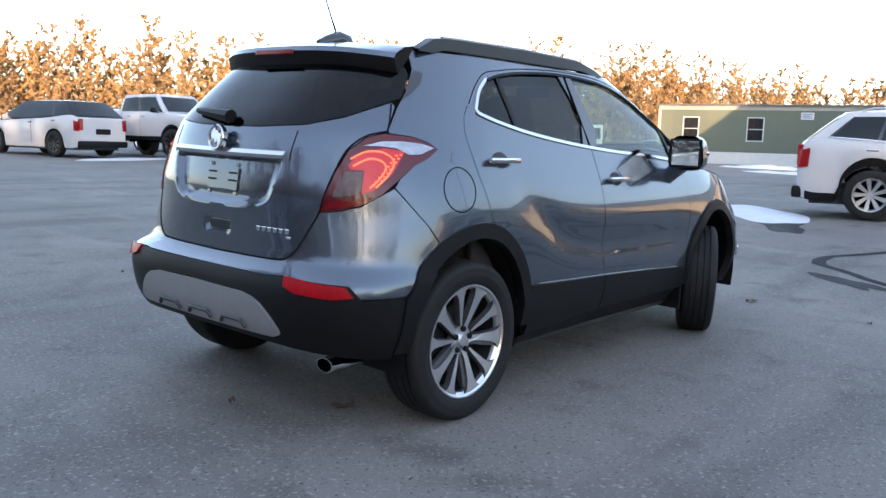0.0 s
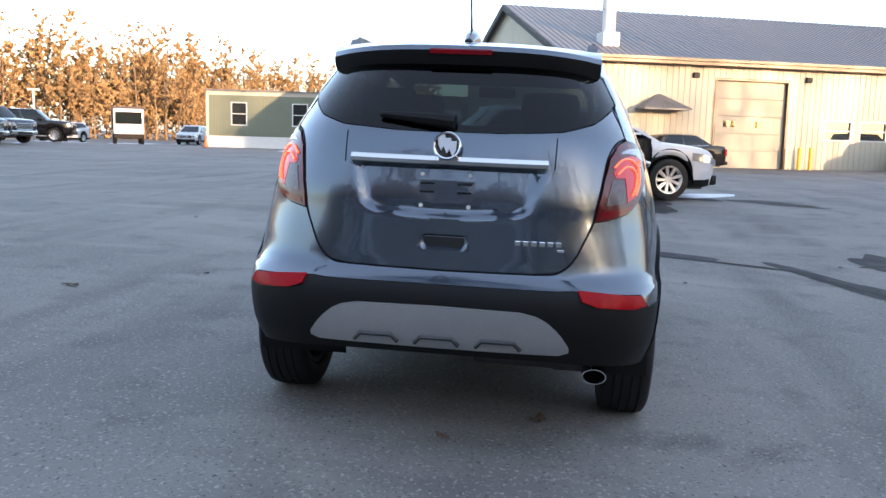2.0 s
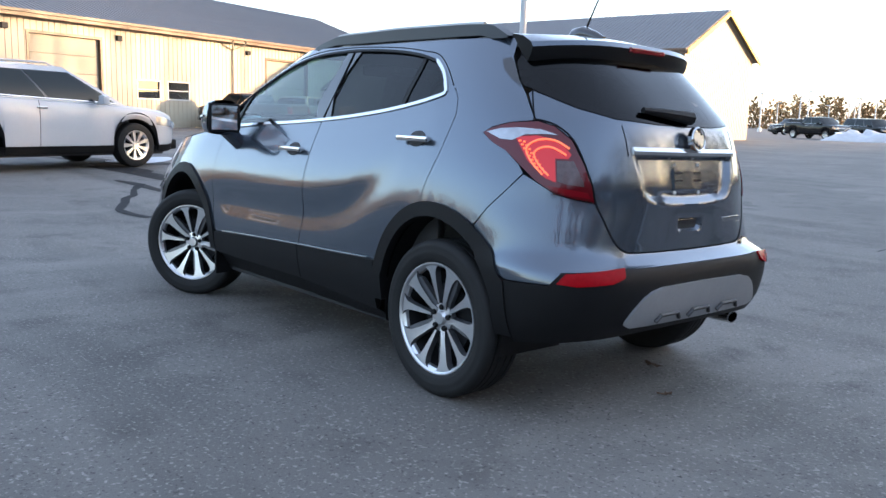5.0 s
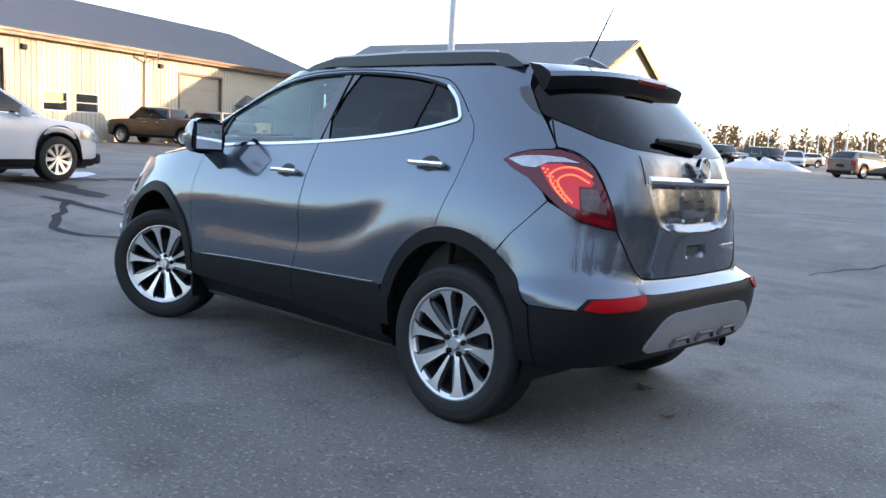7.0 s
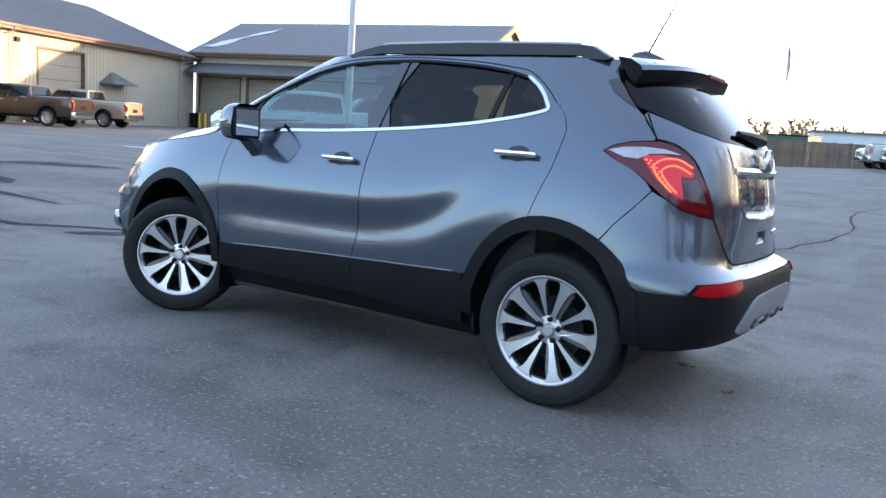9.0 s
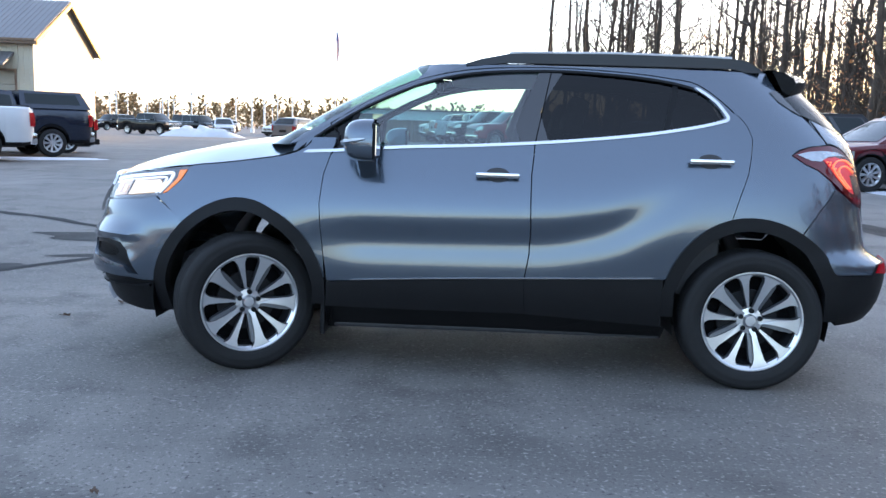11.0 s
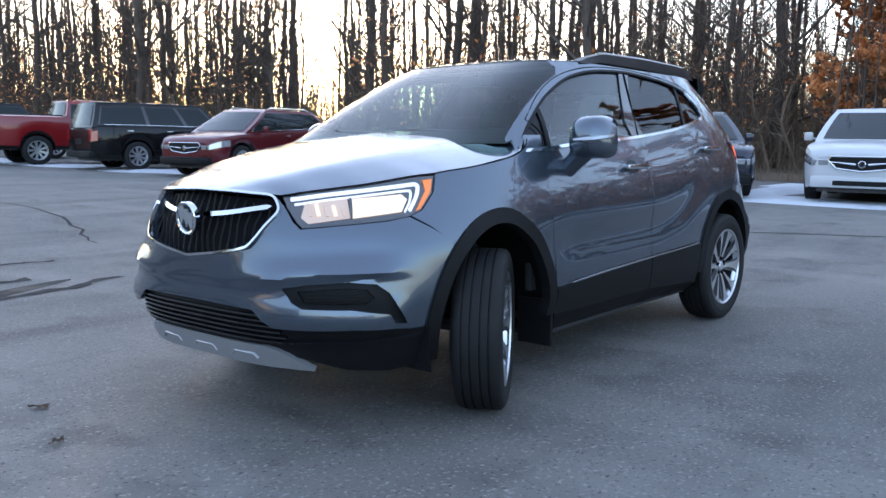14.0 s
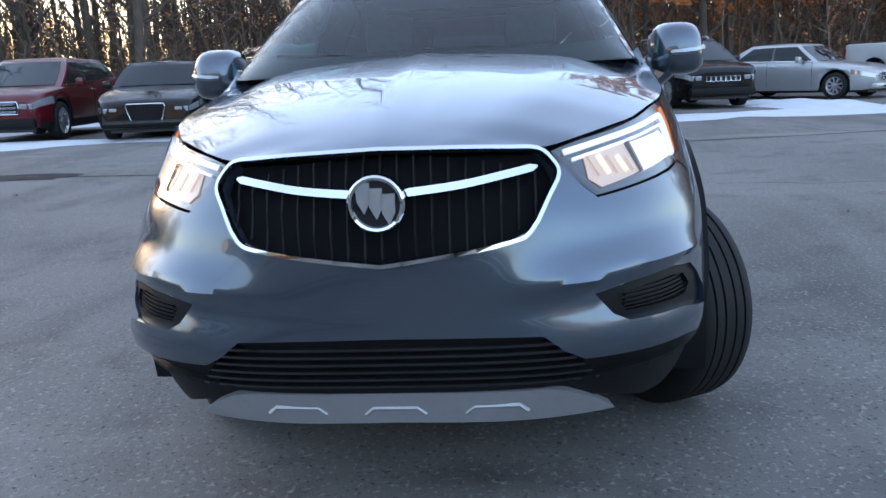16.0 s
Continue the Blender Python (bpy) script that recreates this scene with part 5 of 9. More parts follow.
    for s in (1, -1):
        shut = [(-0.312, 1.346), (-0.355, 1.240), (-0.376, 1.231), (-0.441, 1.212), (-0.510, 1.157), (-0.559, 1.067), (-0.597, 0.974), (-0.612, 0.908), (-0.645, 0.838), (-0.683, 0.763), (-0.732, 0.7155), (-0.806, 0.7055), (u_mid(0.701, False), 0.701)]
        part("tailgate_gap", ribbon(curve_through(shut, 3), 0.008, 0.0015, side=s, lift=0.0008), GAP_BLACK, tg)
        edge = [(unroll(TAIL_X(z) + 0.06, 0.395 + 0.06 * (z - 1.1), z), z) for z in (1.102, 1.14, 1.18, 1.222)]
        part("panel_line", ribbon(edge, 0.005, 0.001, side=s, lift=0.0008), GAP_BLACK, tg)
    part("grip_recess", Shape().bevel_box((-0.672, -0.082, 0.786), (-0.664, 0.082, 0.832), 0.003), BLACK_GLOSS, tg)
    bar = [(TAIL_X(1.122) - 0.010 + 0.40 * abs(y) ** 2.2, y) for y in [-0.385 + 0.77 * k / 16 for k in range(17)]]
    cb = Shape()
    for x, y in bar:
        cb.v += [(x + 0.02, y, 1.104), (x - 0.018, y, 1.108), (x - 0.022, y, 1.122), (x - 0.010, y, 1.138), (x + 0.02, y, 1.140)]
    cb.f = [(i * 5 + k, i * 5 + k + 1, i * 5 + 6 + k, i * 5 + 5 + k) for i in range(16) for k in range(4)] + [(0, 1, 2, 3, 4), (84, 83, 82, 81, 80)]
    part("chrome_bar", cb, CHROME, tg, "chrome bar above the plate recess", smooth=True)
    emblem = Matrix.Translation((-0.688, 0, 1.178)) @ Matrix.Rotation(radians(90), 4, "Z") @ Matrix.Rotation(radians(8), 4, "X")
    emblem_disc(tg, emblem, 0.054)
    for k in range(6):
        y = -0.285 - 0.031 * k
        x = shell(unroll(-0.64, abs(y), 0.822), 0.822)[0]
        part("badge_bar", Shape().bevel_box((x - 0.007, y - 0.011, 0.812), (x + 0.004, y + 0.011, 0.832), 0.003), CHROME, tg)
    part("badge_bar", Shape().bevel_box((-0.665, -0.462, 0.792), (-0.652, -0.412, 0.803), 0.002), CHROME, tg)
    plate = Shape()
    for z in (0.955, 0.962, 1.045, 1.052):
        edge = 0.100 if z in (0.955, 1.052) else 0.105
        plate.v += [(TAIL_X(z) + 0.0315 - d, y, z) for y in (-edge, edge) for d in (0.0, 0.008)]
    plate.f = [(4 * k + a, 4 * k + b, 4 * k + 4 + b, 4 * k + 4 + a) for k in range(3) for a, b in ((0, 1), (1, 3), (3, 2))] + [(0, 2, 3, 1), (12, 13, 15, 14)]
    part("plate_bracket", plate, PAINT, tg)
    for y in (-0.088, 0.098):
        for z in (0.947, 1.066):
            part("plate_bolt", Shape().lathe([(0, 0.006), (0.007, 0.006), (0.009, 0.0)], 10, Matrix.Translation((TAIL_X(z) + 0.030, y, z)) @ Matrix.Rotation(radians(90), 4, "Z")), WHITE_TRIM, tg)
    for y in (-0.07, 0.075):
        for z in (1.000, 1.032):
            x = TAIL_X(z) + 0.0315 - 0.010
            part("bracket_slot", Shape().bevel_box((x, y - 0.028, z - 0.004), (x + 0.012, y + 0.028, z + 0.004), 0.002), BLACK_TRIM, tg)
    for y in (-0.11, 0.13):
        part("plate_lamp", Shape().bevel_box((-0.652, y - 0.025, 1.098), (-0.630, y + 0.025, 1.103), 0.002), glow("plate_glow", (1.0, 0.62, 0.28), 0.28), tg)
    glass_low = [(-0.879, 1.233), (-0.661, 1.248), (-0.504, 1.285), (-0.385, 1.328), (-0.268, 1.372)]
    rear_glass = middle(1.231, 1.53, False, n=8) + [(-0.70, 1.535), (-0.45, 1.54), (-0.28, 1.54), (-0.215, 1.52), (-0.205, 1.472), (-0.25, 1.392)] + glass_low[::-1]
    rg = part("rear_window", lay(rear_glass, both=True, lift=0.001, rim=0.006, du=0.05, dz=0.04), GLASS_DARK, car, "dark tinted rear window")
    rg.visible_shadow = False
    band = middle(1.235, 1.262, False, n=2) + [(-0.879, 1.260), (-0.661, 1.276), (-0.504, 1.313), (-0.385, 1.356), (-0.300, 1.42), (-0.268, 1.372), (-0.385, 1.328), (-0.504, 1.285), (-0.661, 1.248), (-0.879, 1.235)]
    part("glass_border", lay(band, both=True, lift=-0.004, rim=0, du=0.05, dz=0.04), BLACK_GLOSS, rg)
    # wiper on its boss
    wx = lambda y, z: TAIL_X(z) + 0.33 * abs(y) ** 2.2
    ws = Shape()
    arm = [(-0.02, 1.268), (0.06, 1.275), (0.16, 1.283), (0.28, 1.290)]
    ws.tube([(wx(y, z) - 0.030, y, z) for y, z in arm], [0.030, 0.027, 0.021, 0.013], 8)
    part("rear_wiper", ws, BLACK_TRIM, car, "black rear wiper", smooth=True)
    # spoiler
    sp_top, sp_bot = Shape(), Shape()
    n = 24
    for k in range(n + 1):
        y = -0.575 + 1.15 * k / n
        q = abs(y) / 0.575
        x0 = -0.10 - 0.02 * (1 - q)
        z0 = 1.598 + 0.022 * (1 - q ** 2.2)
        xt, zt = -0.395 + 0.17 * q ** 3.2, 1.580 - 0.026 * q ** 3
        deep = 0.074 * (1 - 0.15 * q ** 5)
        zm = (z0 + zt) / 2 + 0.012
        sp_top.v += [(x0, y, z0), ((x0 + xt) / 2, y, zm), (xt + 0.012, y, zt + 0.005), (xt, y, zt - 0.016)]
        sp_bot.v += [(xt, y, zt - 0.016), (xt + 0.010, y, zt - 0.016 - 0.5 * deep), (xt + 0.03, y * 0.99, zt - 0.012 - deep), (max(xt + 0.05, -0.22), y * 0.97, min(1.49, zt - 0.014 - deep))]
    for sh in (sp_top, sp_bot):
        sh.f = [(i * 4 + k, i * 4 + 4 + k, i * 4 + 5 + k, i * 4 + k + 1) for i in range(n) for k in range(3)]
    for i in (0, n):
        sp_bot.add([sp_top.v[i * 4 + k] for k in range(4)] + [sp_bot.v[i * 4 + k] for k in (1, 2, 3)], [(0, 1, 2, 3, 4, 5, 6)])
    spo = part("roof_spoiler", sp_top, PAINT, car, "body-coloured roof spoiler with a black underside", smooth=True)
    part("spoiler_underside", sp_bot, BLACK_TRIM, spo, smooth=True)
    part("brake_lamp", Shape().bevel_box((-0.402, -0.13, 1.546), (-0.370, 0.13, 1.570), 0.006), RED_LENS, spo, "high red brake lamp")
    ex = Shape().lathe([(0.032, 0.0), (0.036, 0.0), (0.036, 0.17), (0.030, 0.17), (0.030, 0.0)], 24, Matrix.Translation((-0.60, -0.61, 0.300)) @ Matrix.Rotation(radians(-90), 4, "Z") @ Matrix.Diagonal((1.35, 1, 0.85, 1)))
    part("exhaust_tip", ex, CHROME, car, "oval chrome exhaust tip", smooth=True)
    part("silencer", Shape().bevel_box((-0.46, -0.60, 0.27), (-0.24, -0.10, 0.42), 0.05), STEEL_DARK, car)

    # --- front ---
    grille = [(3.972, 0.726), (3.843, 0.748), (3.794, 0.768), (3.730, 0.840), (3.690, 0.883), (3.691, 0.914), (3.713, 0.941)]
    seam = [(3.164, 0.862), (3.078, 0.823), (2.972, 0.770)]
    a0, a1 = arch_angle(ARCH_F, 2.972, 0.770), arch_angle(ARCH_F, 3.095, 0.440)
    low = [(3.161, 0.436), (3.237, 0.452), (3.386, 0.464), (3.556, 0.464), (3.667, 0.465), (3.718, 0.490), (3.770, 0.523)]
    fb = middle(0.527, 0.703, True, n=4) + grille + [(3.692, 0.936), (3.664, 0.904), (3.630, 0.852), (3.598, 0.823), (3.432, 0.836), (3.259, 0.848)] + seam + arch(ARCH_F, 0.012, a0, a1, 8) + low
    fog = [(3.655, 0.607), (3.571, 0.622), (3.417, 0.632), (3.310, 0.620), (3.262, 0.585), (3.185, 0.462), (3.240, 0.472), (3.262, 0.508), (3.400, 0.532), (3.571, 0.537), (3.612, 0.556)]
    part("front_bumper", lay(fb, [fog], both=True, du=0.03, dz=0.02, rim=0.035, dent=bumper_dent), PAINT, car)
    pocket = [(3.675, 0.606), (3.571, 0.632), (3.417, 0.642), (3.300, 0.630), (3.245, 0.585), (3.165, 0.455), (3.240, 0.462), (3.275, 0.500), (3.400, 0.522), (3.580, 0.527), (3.630, 0.550)]
    for s in (1, -1):
        fp = part("fog_pocket", lay(pocket, side=s, lift=-0.022, rim=0, du=0.04, dz=0.03), BLACK_TRIM, car)
        part("fog_frame", lay(fog, [[(3.60, 0.598), (3.43, 0.612), (3.345, 0.602), (3.315, 0.57), (3.345, 0.548), (3.42, 0.548), (3.57, 0.553)]], side=s, lift=-0.008, rim=0.014, du=0.04, dz=0.03), BLACK_TRIM, fp)
        for k in range(5):
            z = 0.556 + 0.011 * k
            part("fog_slat", ribbon(line((3.575 - 0.003 * k, z), (3.335 + 0.004 * k, z + 0.001), 6), 0.005, 0.006, side=s, lift=-0.020), BLACK_TRIM, fp)
    # grille: back panel, bars, chrome surround and wings
    gback = middle(0.690, 0.968, True, n=6) + [(3.70, 0.948), (3.680, 0.916), (3.680, 0.880), (3.72, 0.833), (3.785, 0.760), (3.84, 0.740), (3.97, 0.716)]
    gb = part("grille", lay(gback, both=True, lift=-0.045, rim=0, du=0.05, dz=0.04), GAP_BLACK, car, "black grille with vertical bars")
    for k in range(-9, 10):
        y = 0.040 * k
        if abs(y) > 0.37:
            continue
        zt = 0.951 - 0.06 * (abs(y) / 0.37) ** 2
        zb = 0.712 + 0.02 * abs(y) / 0.3 + (0.55 * max(0, abs(y) - 0.26) ** 1 if abs(y) > 0.26 else 0)
        pts = []
        for j in range(5):
            z = zb + (zt - zb) * j / 4
            f0, fn = NOSE_X(z) - NOSE_A, NOSE_N(z)
            x = f0 + NOSE_A * (1 - (abs(y) / section(f0, z)) ** fn) ** (1 / fn)
            pts.append((x - 0.028 - 0.006 * math.sin(j * 2.1 + k), y, z))
        part("grille_bar", Shape().tube(pts, 0.0038, 5), BLACK_TRIM, gb)
    hoop = [(4.136, 0.703), (3.972, 0.724), (3.843, 0.745), (3.794, 0.765), (3.730, 0.838), (3.688, 0.883), (3.690, 0.916), (3.714, 0.944), (3.78, 0.951), (3.90, 0.958), (u_mid(0.963, True), 0.963)]
    hoop[0] = (u_mid(0.703, True), 0.703)
    hp = curve_through(hoop, 3)
    for s in (1, -1):
        part("grille_surround", ribbon(hp, 0.012, 0.012, side=s), CHROME, gb, "chrome grille surround")
        part("grille_wing", ribbon(curve_through([(3.722, 0.911), (3.82, 0.897), (3.93, 0.881), (4.075, 0.868)], 4), 0.024, 0.010, side=s, lift=-0.020, taper=True), CHROME, gb, "chrome grille wing")
    emblem_disc(gb, Matrix.Translation((3.518, 0, 0.850)) @ Matrix.Rotation(radians(-90), 4, "Z") @ Matrix.Rotation(radians(-4), 4, "X"), 0.067)
    # lower grille, chin, skid
    lowback = middle(0.345, 0.527, True, n=5) + [(3.770, 0.523), (3.718, 0.490), (3.667, 0.465), (3.556, 0.464), (3.386, 0.464), (3.237, 0.452), (3.161, 0.436), (3.10, 0.43), (3.10, 0.27), (3.24, 0.258), (3.40, 0.275), (3.55, 0.32), (3.70, 0.345)]
    chin = part("front_valance", lay(lowback, both=True, lift=-0.004, rim=0.03, du=0.05, dz=0.04), BLACK_TRIM, car, "black lower front valance with slats")
    for k in range(6):
        z = 0.395 + 0.021 * k
        u0 = 3.60 + 0.026 * k
        for s in (1, -1):
            part("valance_slat", ribbon(line((u0, z), (u_mid(z, True), z), 10), 0.009, 0.012, side=s, lift=0.0), BLACK_GLOSS, chin)
    for s in (1, -1):
        part("valance_lip", ribbon(curve_through([(3.13, 0.412), (3.21, 0.404), (3.54, 0.398), (3.74, 0.386), (u_mid(0.382, True), 0.382)], 4), 0.016, 0.012, side=s), BLACK_TRIM, chin)
    fsk = middle(0.376, 0.292, True, n=4) + [(3.80, 0.288), (3.615, 0.288), (3.518, 0.284), (3.60, 0.334), (3.665, 0.362), (3.72, 0.372)]
    fs = part("skid_plate", lay(fsk, both=True, lift=0.014, rim=0.03, du=0.04, dz=0.03), SILVER_TRIM, car, "satin silver front skid plate")
    for yc in (-0.25, 0.0, 0.25):
        pts = [(yc - 0.075, 0.312), (yc - 0.055, 0.330), (yc + 0.055, 0.330), (yc + 0.075, 0.312)]
        part("skid_step", Shape().tube([(NOSE_X(z) + 0.010 - 0.15 * abs(y) ** 2.2, y, z) for y, z in pts], 0.008, 6), SILVER_TRIM, fs)
    # bonnet
    HOOD_MID = spline([(2.20, 1.212), (2.45, 1.195), (2.7, 1.163), (2.95, 1.115), (3.2, 1.052), (3.36, 1.000), (3.440, 0.966), (3.462, 0.953)])
    rim_pts = [Vector(shell(*xz([(2.235, 1.188)])[0]))] + [Vector(shell(u, z)) for u, z in ((2.287, 1.133), (2.42, 1.095), (2.753, 1.054), (2.93, 1.038), (3.008, 1.029), (3.122, 1.021), (3.332, 0.992), (3.578, 0.964), (3.677, 0.948), (3.78, 0.957), (3.90, 0.964))] + [Vector((NOSE_X(0.965) - 0.002, 0, 0.966))]
    ex_, ey_, ez_ = [p.x for p in rim_pts], [p.y for p in rim_pts], [p.z for p in rim_pts]
    hood = Shape()
    nx, ny = 34, 24
    x0, x1 = 2.235, rim_pts[-1].x
    def at_edge(x):
        i = max(k for k in range(len(ex_) - 1) if ex_[k] <= x + 1e-9)
        i = min(i, len(ex_) - 2)
        t = (x - ex_[i]) / (ex_[i + 1] - ex_[i])
        return ey_[i] + t * (ey_[i + 1] - ey_[i]), ez_[i] + t * (ez_[i + 1] - ez_[i])
    for i in range(nx + 1):
        t = math.sin(math.pi / 2 * i / nx)
        x = x0 + (x1 - x0) * t
        yb, zb = at_edge(x)
        h = HOOD_MID(x)
        for j in range(ny + 1):
            f = -1 + 2 * j / ny
            crease = 0.010 * math.exp(-((abs(f) - 0.62) / 0.16) ** 2) * min(1, (x1 - x) * 3) + 0.008 * math.exp(-(f / 0.05) ** 2) * min(1, (x1 - x) * 2)
            xx = x + (0 if i else 0.16 * (1 - f * f))
            hood.v.append((xx, yb * f, h - (h - zb) * abs(f) ** 2.3 + crease * (1 - abs(f) ** 6) - (0.012 if i == 0 else 0)))
    hood.f = [(i * (ny + 1) + j, (i + 1) * (ny + 1) + j, (i + 1) * (ny + 1) + j + 1, i * (ny + 1) + j + 1) for i in range(nx) for j in range(ny)]
    part("bonnet", hood, PAINT, car, smooth=True, angle=1.0)
    for s in (1, -1):
        gap = [(2.245, 1.170), (2.284, 1.131), (2.419, 1.093), (2.753, 1.052), (2.93, 1.036), (3.010, 1.026)]
        part("bonnet_gap", ribbon(curve_through(gap, 4), 0.007, 0.001, side=s), GAP_BLACK, car)
    # windscreen, cowl, roof
    ws_poly = middle(1.150, 1.585, True, True, n=10) + xz([(1.64, 1.585), (1.655, 1.545), (1.70, 1.505), (1.85, 1.44), (2.05, 1.335), (2.22, 1.235), (2.315, 1.172), (2.33, 1.15)], True)
    wsn = part("windscreen", lay(ws_poly, upper=True, both=True, lift=0.0, rim=0, du=0.06, dz=0.05), GLASS_SCREEN, car, "clear windscreen reflecting the sky")
    wsn.visible_shadow = False
    frit = middle(1.150, 1.195, True, True, n=3) + xz([(2.22, 1.228), (2.24, 1.218), (2.315, 1.172), (2.33, 1.15)], True)
    part("glass_border", lay(frit, upper=True, both=True, lift=-0.004, rim=0, du=0.06, dz=0.04), BLACK_TRIM, wsn, "black lower border of the windscreen")
    pil = xz([(1.46, 1.585), (1.50, 1.565), (1.66, 1.505), (1.82, 1.44), (2.02, 1.335), (2.20, 1.23), (2.30, 1.165), (2.345, 1.150), (2.325, 1.172), (2.23, 1.235), (2.06, 1.335), (1.86, 1.44), (1.71, 1.505), (1.665, 1.545), (1.65, 1.585)], True)
    for s in (1, -1):
        part("screen_pillar", lay(pil, upper=True, side=s, lift=0.001, rim=0.008, du=0.05, dz=0.05), PAINT, car)
    cowl = Shape()
    for k in range(17):
        y = -0.70 + 1.4 * k / 16
        xw = 2.235 + 0.235 * (1 - (abs(y) / 0.78) ** 2.2)
        cowl.v += [(xw + 0.02, y, 1.150), (xw - 0.06, y, 1.168)]
    cowl.f = [(2 * k, 2 * k + 2, 2 * k + 3, 2 * k + 1) for k in range(16)]
    part("cowl", cowl, BLACK_TRIM, car)
    for y0, y1 in ((0.42, -0.02), (-0.10, -0.55)):
        w = Shape().tube([(2.36, y0, 1.20), (2.38, (y0 + y1) / 2, 1.212), (2.34, y1, 1.225)], [0.014, 0.009, 0.006], 6)
        part("wiper", w, BLACK_TRIM, car, smooth=True)
    roof = Shape()
    zt = 1.585
    ringp = []
    ua, ub = u_mid(zt, False, True), u_mid(zt, True, True)
    m_ = 40
    for k in range(m_ + 1):
        u = ua + (ub - ua) * k / m_
        ringp.append(Vector(shell(u, zt, True)))
    nr = 10
    for j in range(nr + 1):
        t = 1 - j / nr
        for sgn in (1, -1):
            for p in ringp:
                cx = min(max(p.x, 0.25), 1.15)
                roof.v.append((cx + (p.x - cx) * t, p.y * t * sgn, zt + 0.046 * (1 - t ** 2.6) + 0.004))
    w_ = m_ + 1
    for j in range(nr):
        for h in (0, 1):
            for k in range(m_):
                a, b = (2 * j + h) * w_ + k, (2 * (j + 1) + h) * w_ + k
                roof.f.append((a, b, b + 1, a + 1) if h == 0 else (a + 1, b + 1, b, a))
    part("roof", roof, PAINT, car, smooth=True, angle=1.0)
    an = Shape().tube([(0.03, 0, 1.628), (0.02, 0, 1.650), (-0.02, 0, 1.660), (-0.09, 0, 1.640), (-0.14, 0, 1.622)], [0.045, 0.042, 0.036, 0.028, 0.02], 12)
    ant = part("antenna_base", an, BLACK_GLOSS, car, smooth=True)
    part("antenna_mast", Shape().tube([(-0.02, 0, 1.655), (-0.15, 0, 1.925)], [0.0055, 0.0025], 6), BLACK_TRIM, ant)

    # --- inside and underneath ---
    part("floor_pan", Shape().bevel_box((-0.50, -0.42, 0.32), (3.10, 0.42, 0.50), 0.02).bevel_box((0.42, -0.76, 0.22), (2.10, 0.76, 0.34), 0.02), STEEL_DARK, car)
    part("headliner", Shape().bevel_box((-0.1, -0.52, 1.545), (1.55, 0.52, 1.565), 0.008), HEADLINER, car)
    for s in (1, -1):
        y0, y1 = (0.70, 0.735) if s > 0 else (-0.735, -0.70)
        part("door_lining", Shape().bevel_box((0.15, y0, 0.45), (2.15, y1, 1.13), 0.012), DASH, car)
    for y in (0.37, -0.37):
        seat(1.10, y, car)
        seat(0.28, y * 1.0, car, 22, 0.62)
    d = Shape().bevel_box((1.86, -0.70, 0.78), (2.34, 0.70, 1.10), 0.07)
    d.bevel_box((1.80, 0.18, 0.98), (1.98, 0.56, 1.16), 0.04).bevel_box((1.80, -0.14, 0.86), (1.95, 0.14, 1.14), 0.03)
    part("dashboard", d, DASH, car, smooth=True)
    st = Shape()
    rot = Matrix.Translation((1.66, 0.37, 1.02)) @ Matrix.Rotation(radians(65), 4, "Y")
    st.tube([rot @ Vector((0.185 * math.cos(2 * math.pi * k / 28), 0.185 * math.sin(2 * math.pi * k / 28), 0)) for k in range(29)], 0.016, 8, False)
    st.bevel_box((-0.06, -0.06, -0.02), (0.06, 0.06, 0.03), 0.02, rot)
    for a in (0, 180, 270):
        v = Vector((0.18 * math.sin(radians(a)), 0.18 * math.cos(radians(a)), 0))
        st.tube([rot @ Vector((0, 0, 0)), rot @ v], 0.014, 6)
    part("steering_wheel", st, DASH, car, smooth=True)
    im = Shape().bevel_box((1.60, -0.12, 1.475), (1.635, 0.12, 1.54), 0.02).tube([(1.63, 0, 1.53), (1.68, 0, 1.57)], 0.012, 6)
    part("inside_mirror", im, DASH, car, smooth=True)
    # --- wheels: the front pair is steered to the left ---
    for name, x, y, steer in (("rear_wheel", 0, 0.765, 0), ("rear_wheel", 0, -0.765, 0), ("front_wheel", 2.555, 0.765, 30), ("front_wheel", 2.555, -0.765, 27)):
        m = Matrix.Translation((x, y, 0.347)) @ Matrix.Rotation(radians(steer + (180 if y < 0 else 0)), 4, "Z")
        wheel(name, m, car, y < 0)
    for s in (1, -1):
        part("mud_guard", Shape().bevel_box((2.13, min(0.66 * s, 0.85 * s), 0.20), (2.15, max(0.66 * s, 0.85 * s), 0.42), 0.004), BLACK_TRIM, car)
    part("axle", Shape().tube([(0, -0.70, 0.345), (0, 0.70, 0.345)], 0.045, 8), STEEL_DARK, car)
    part("axle", Shape().tube([(2.555, -0.66, 0.345), (2.555, 0.66, 0.345)], 0.04, 8), STEEL_DARK, car)
    return car


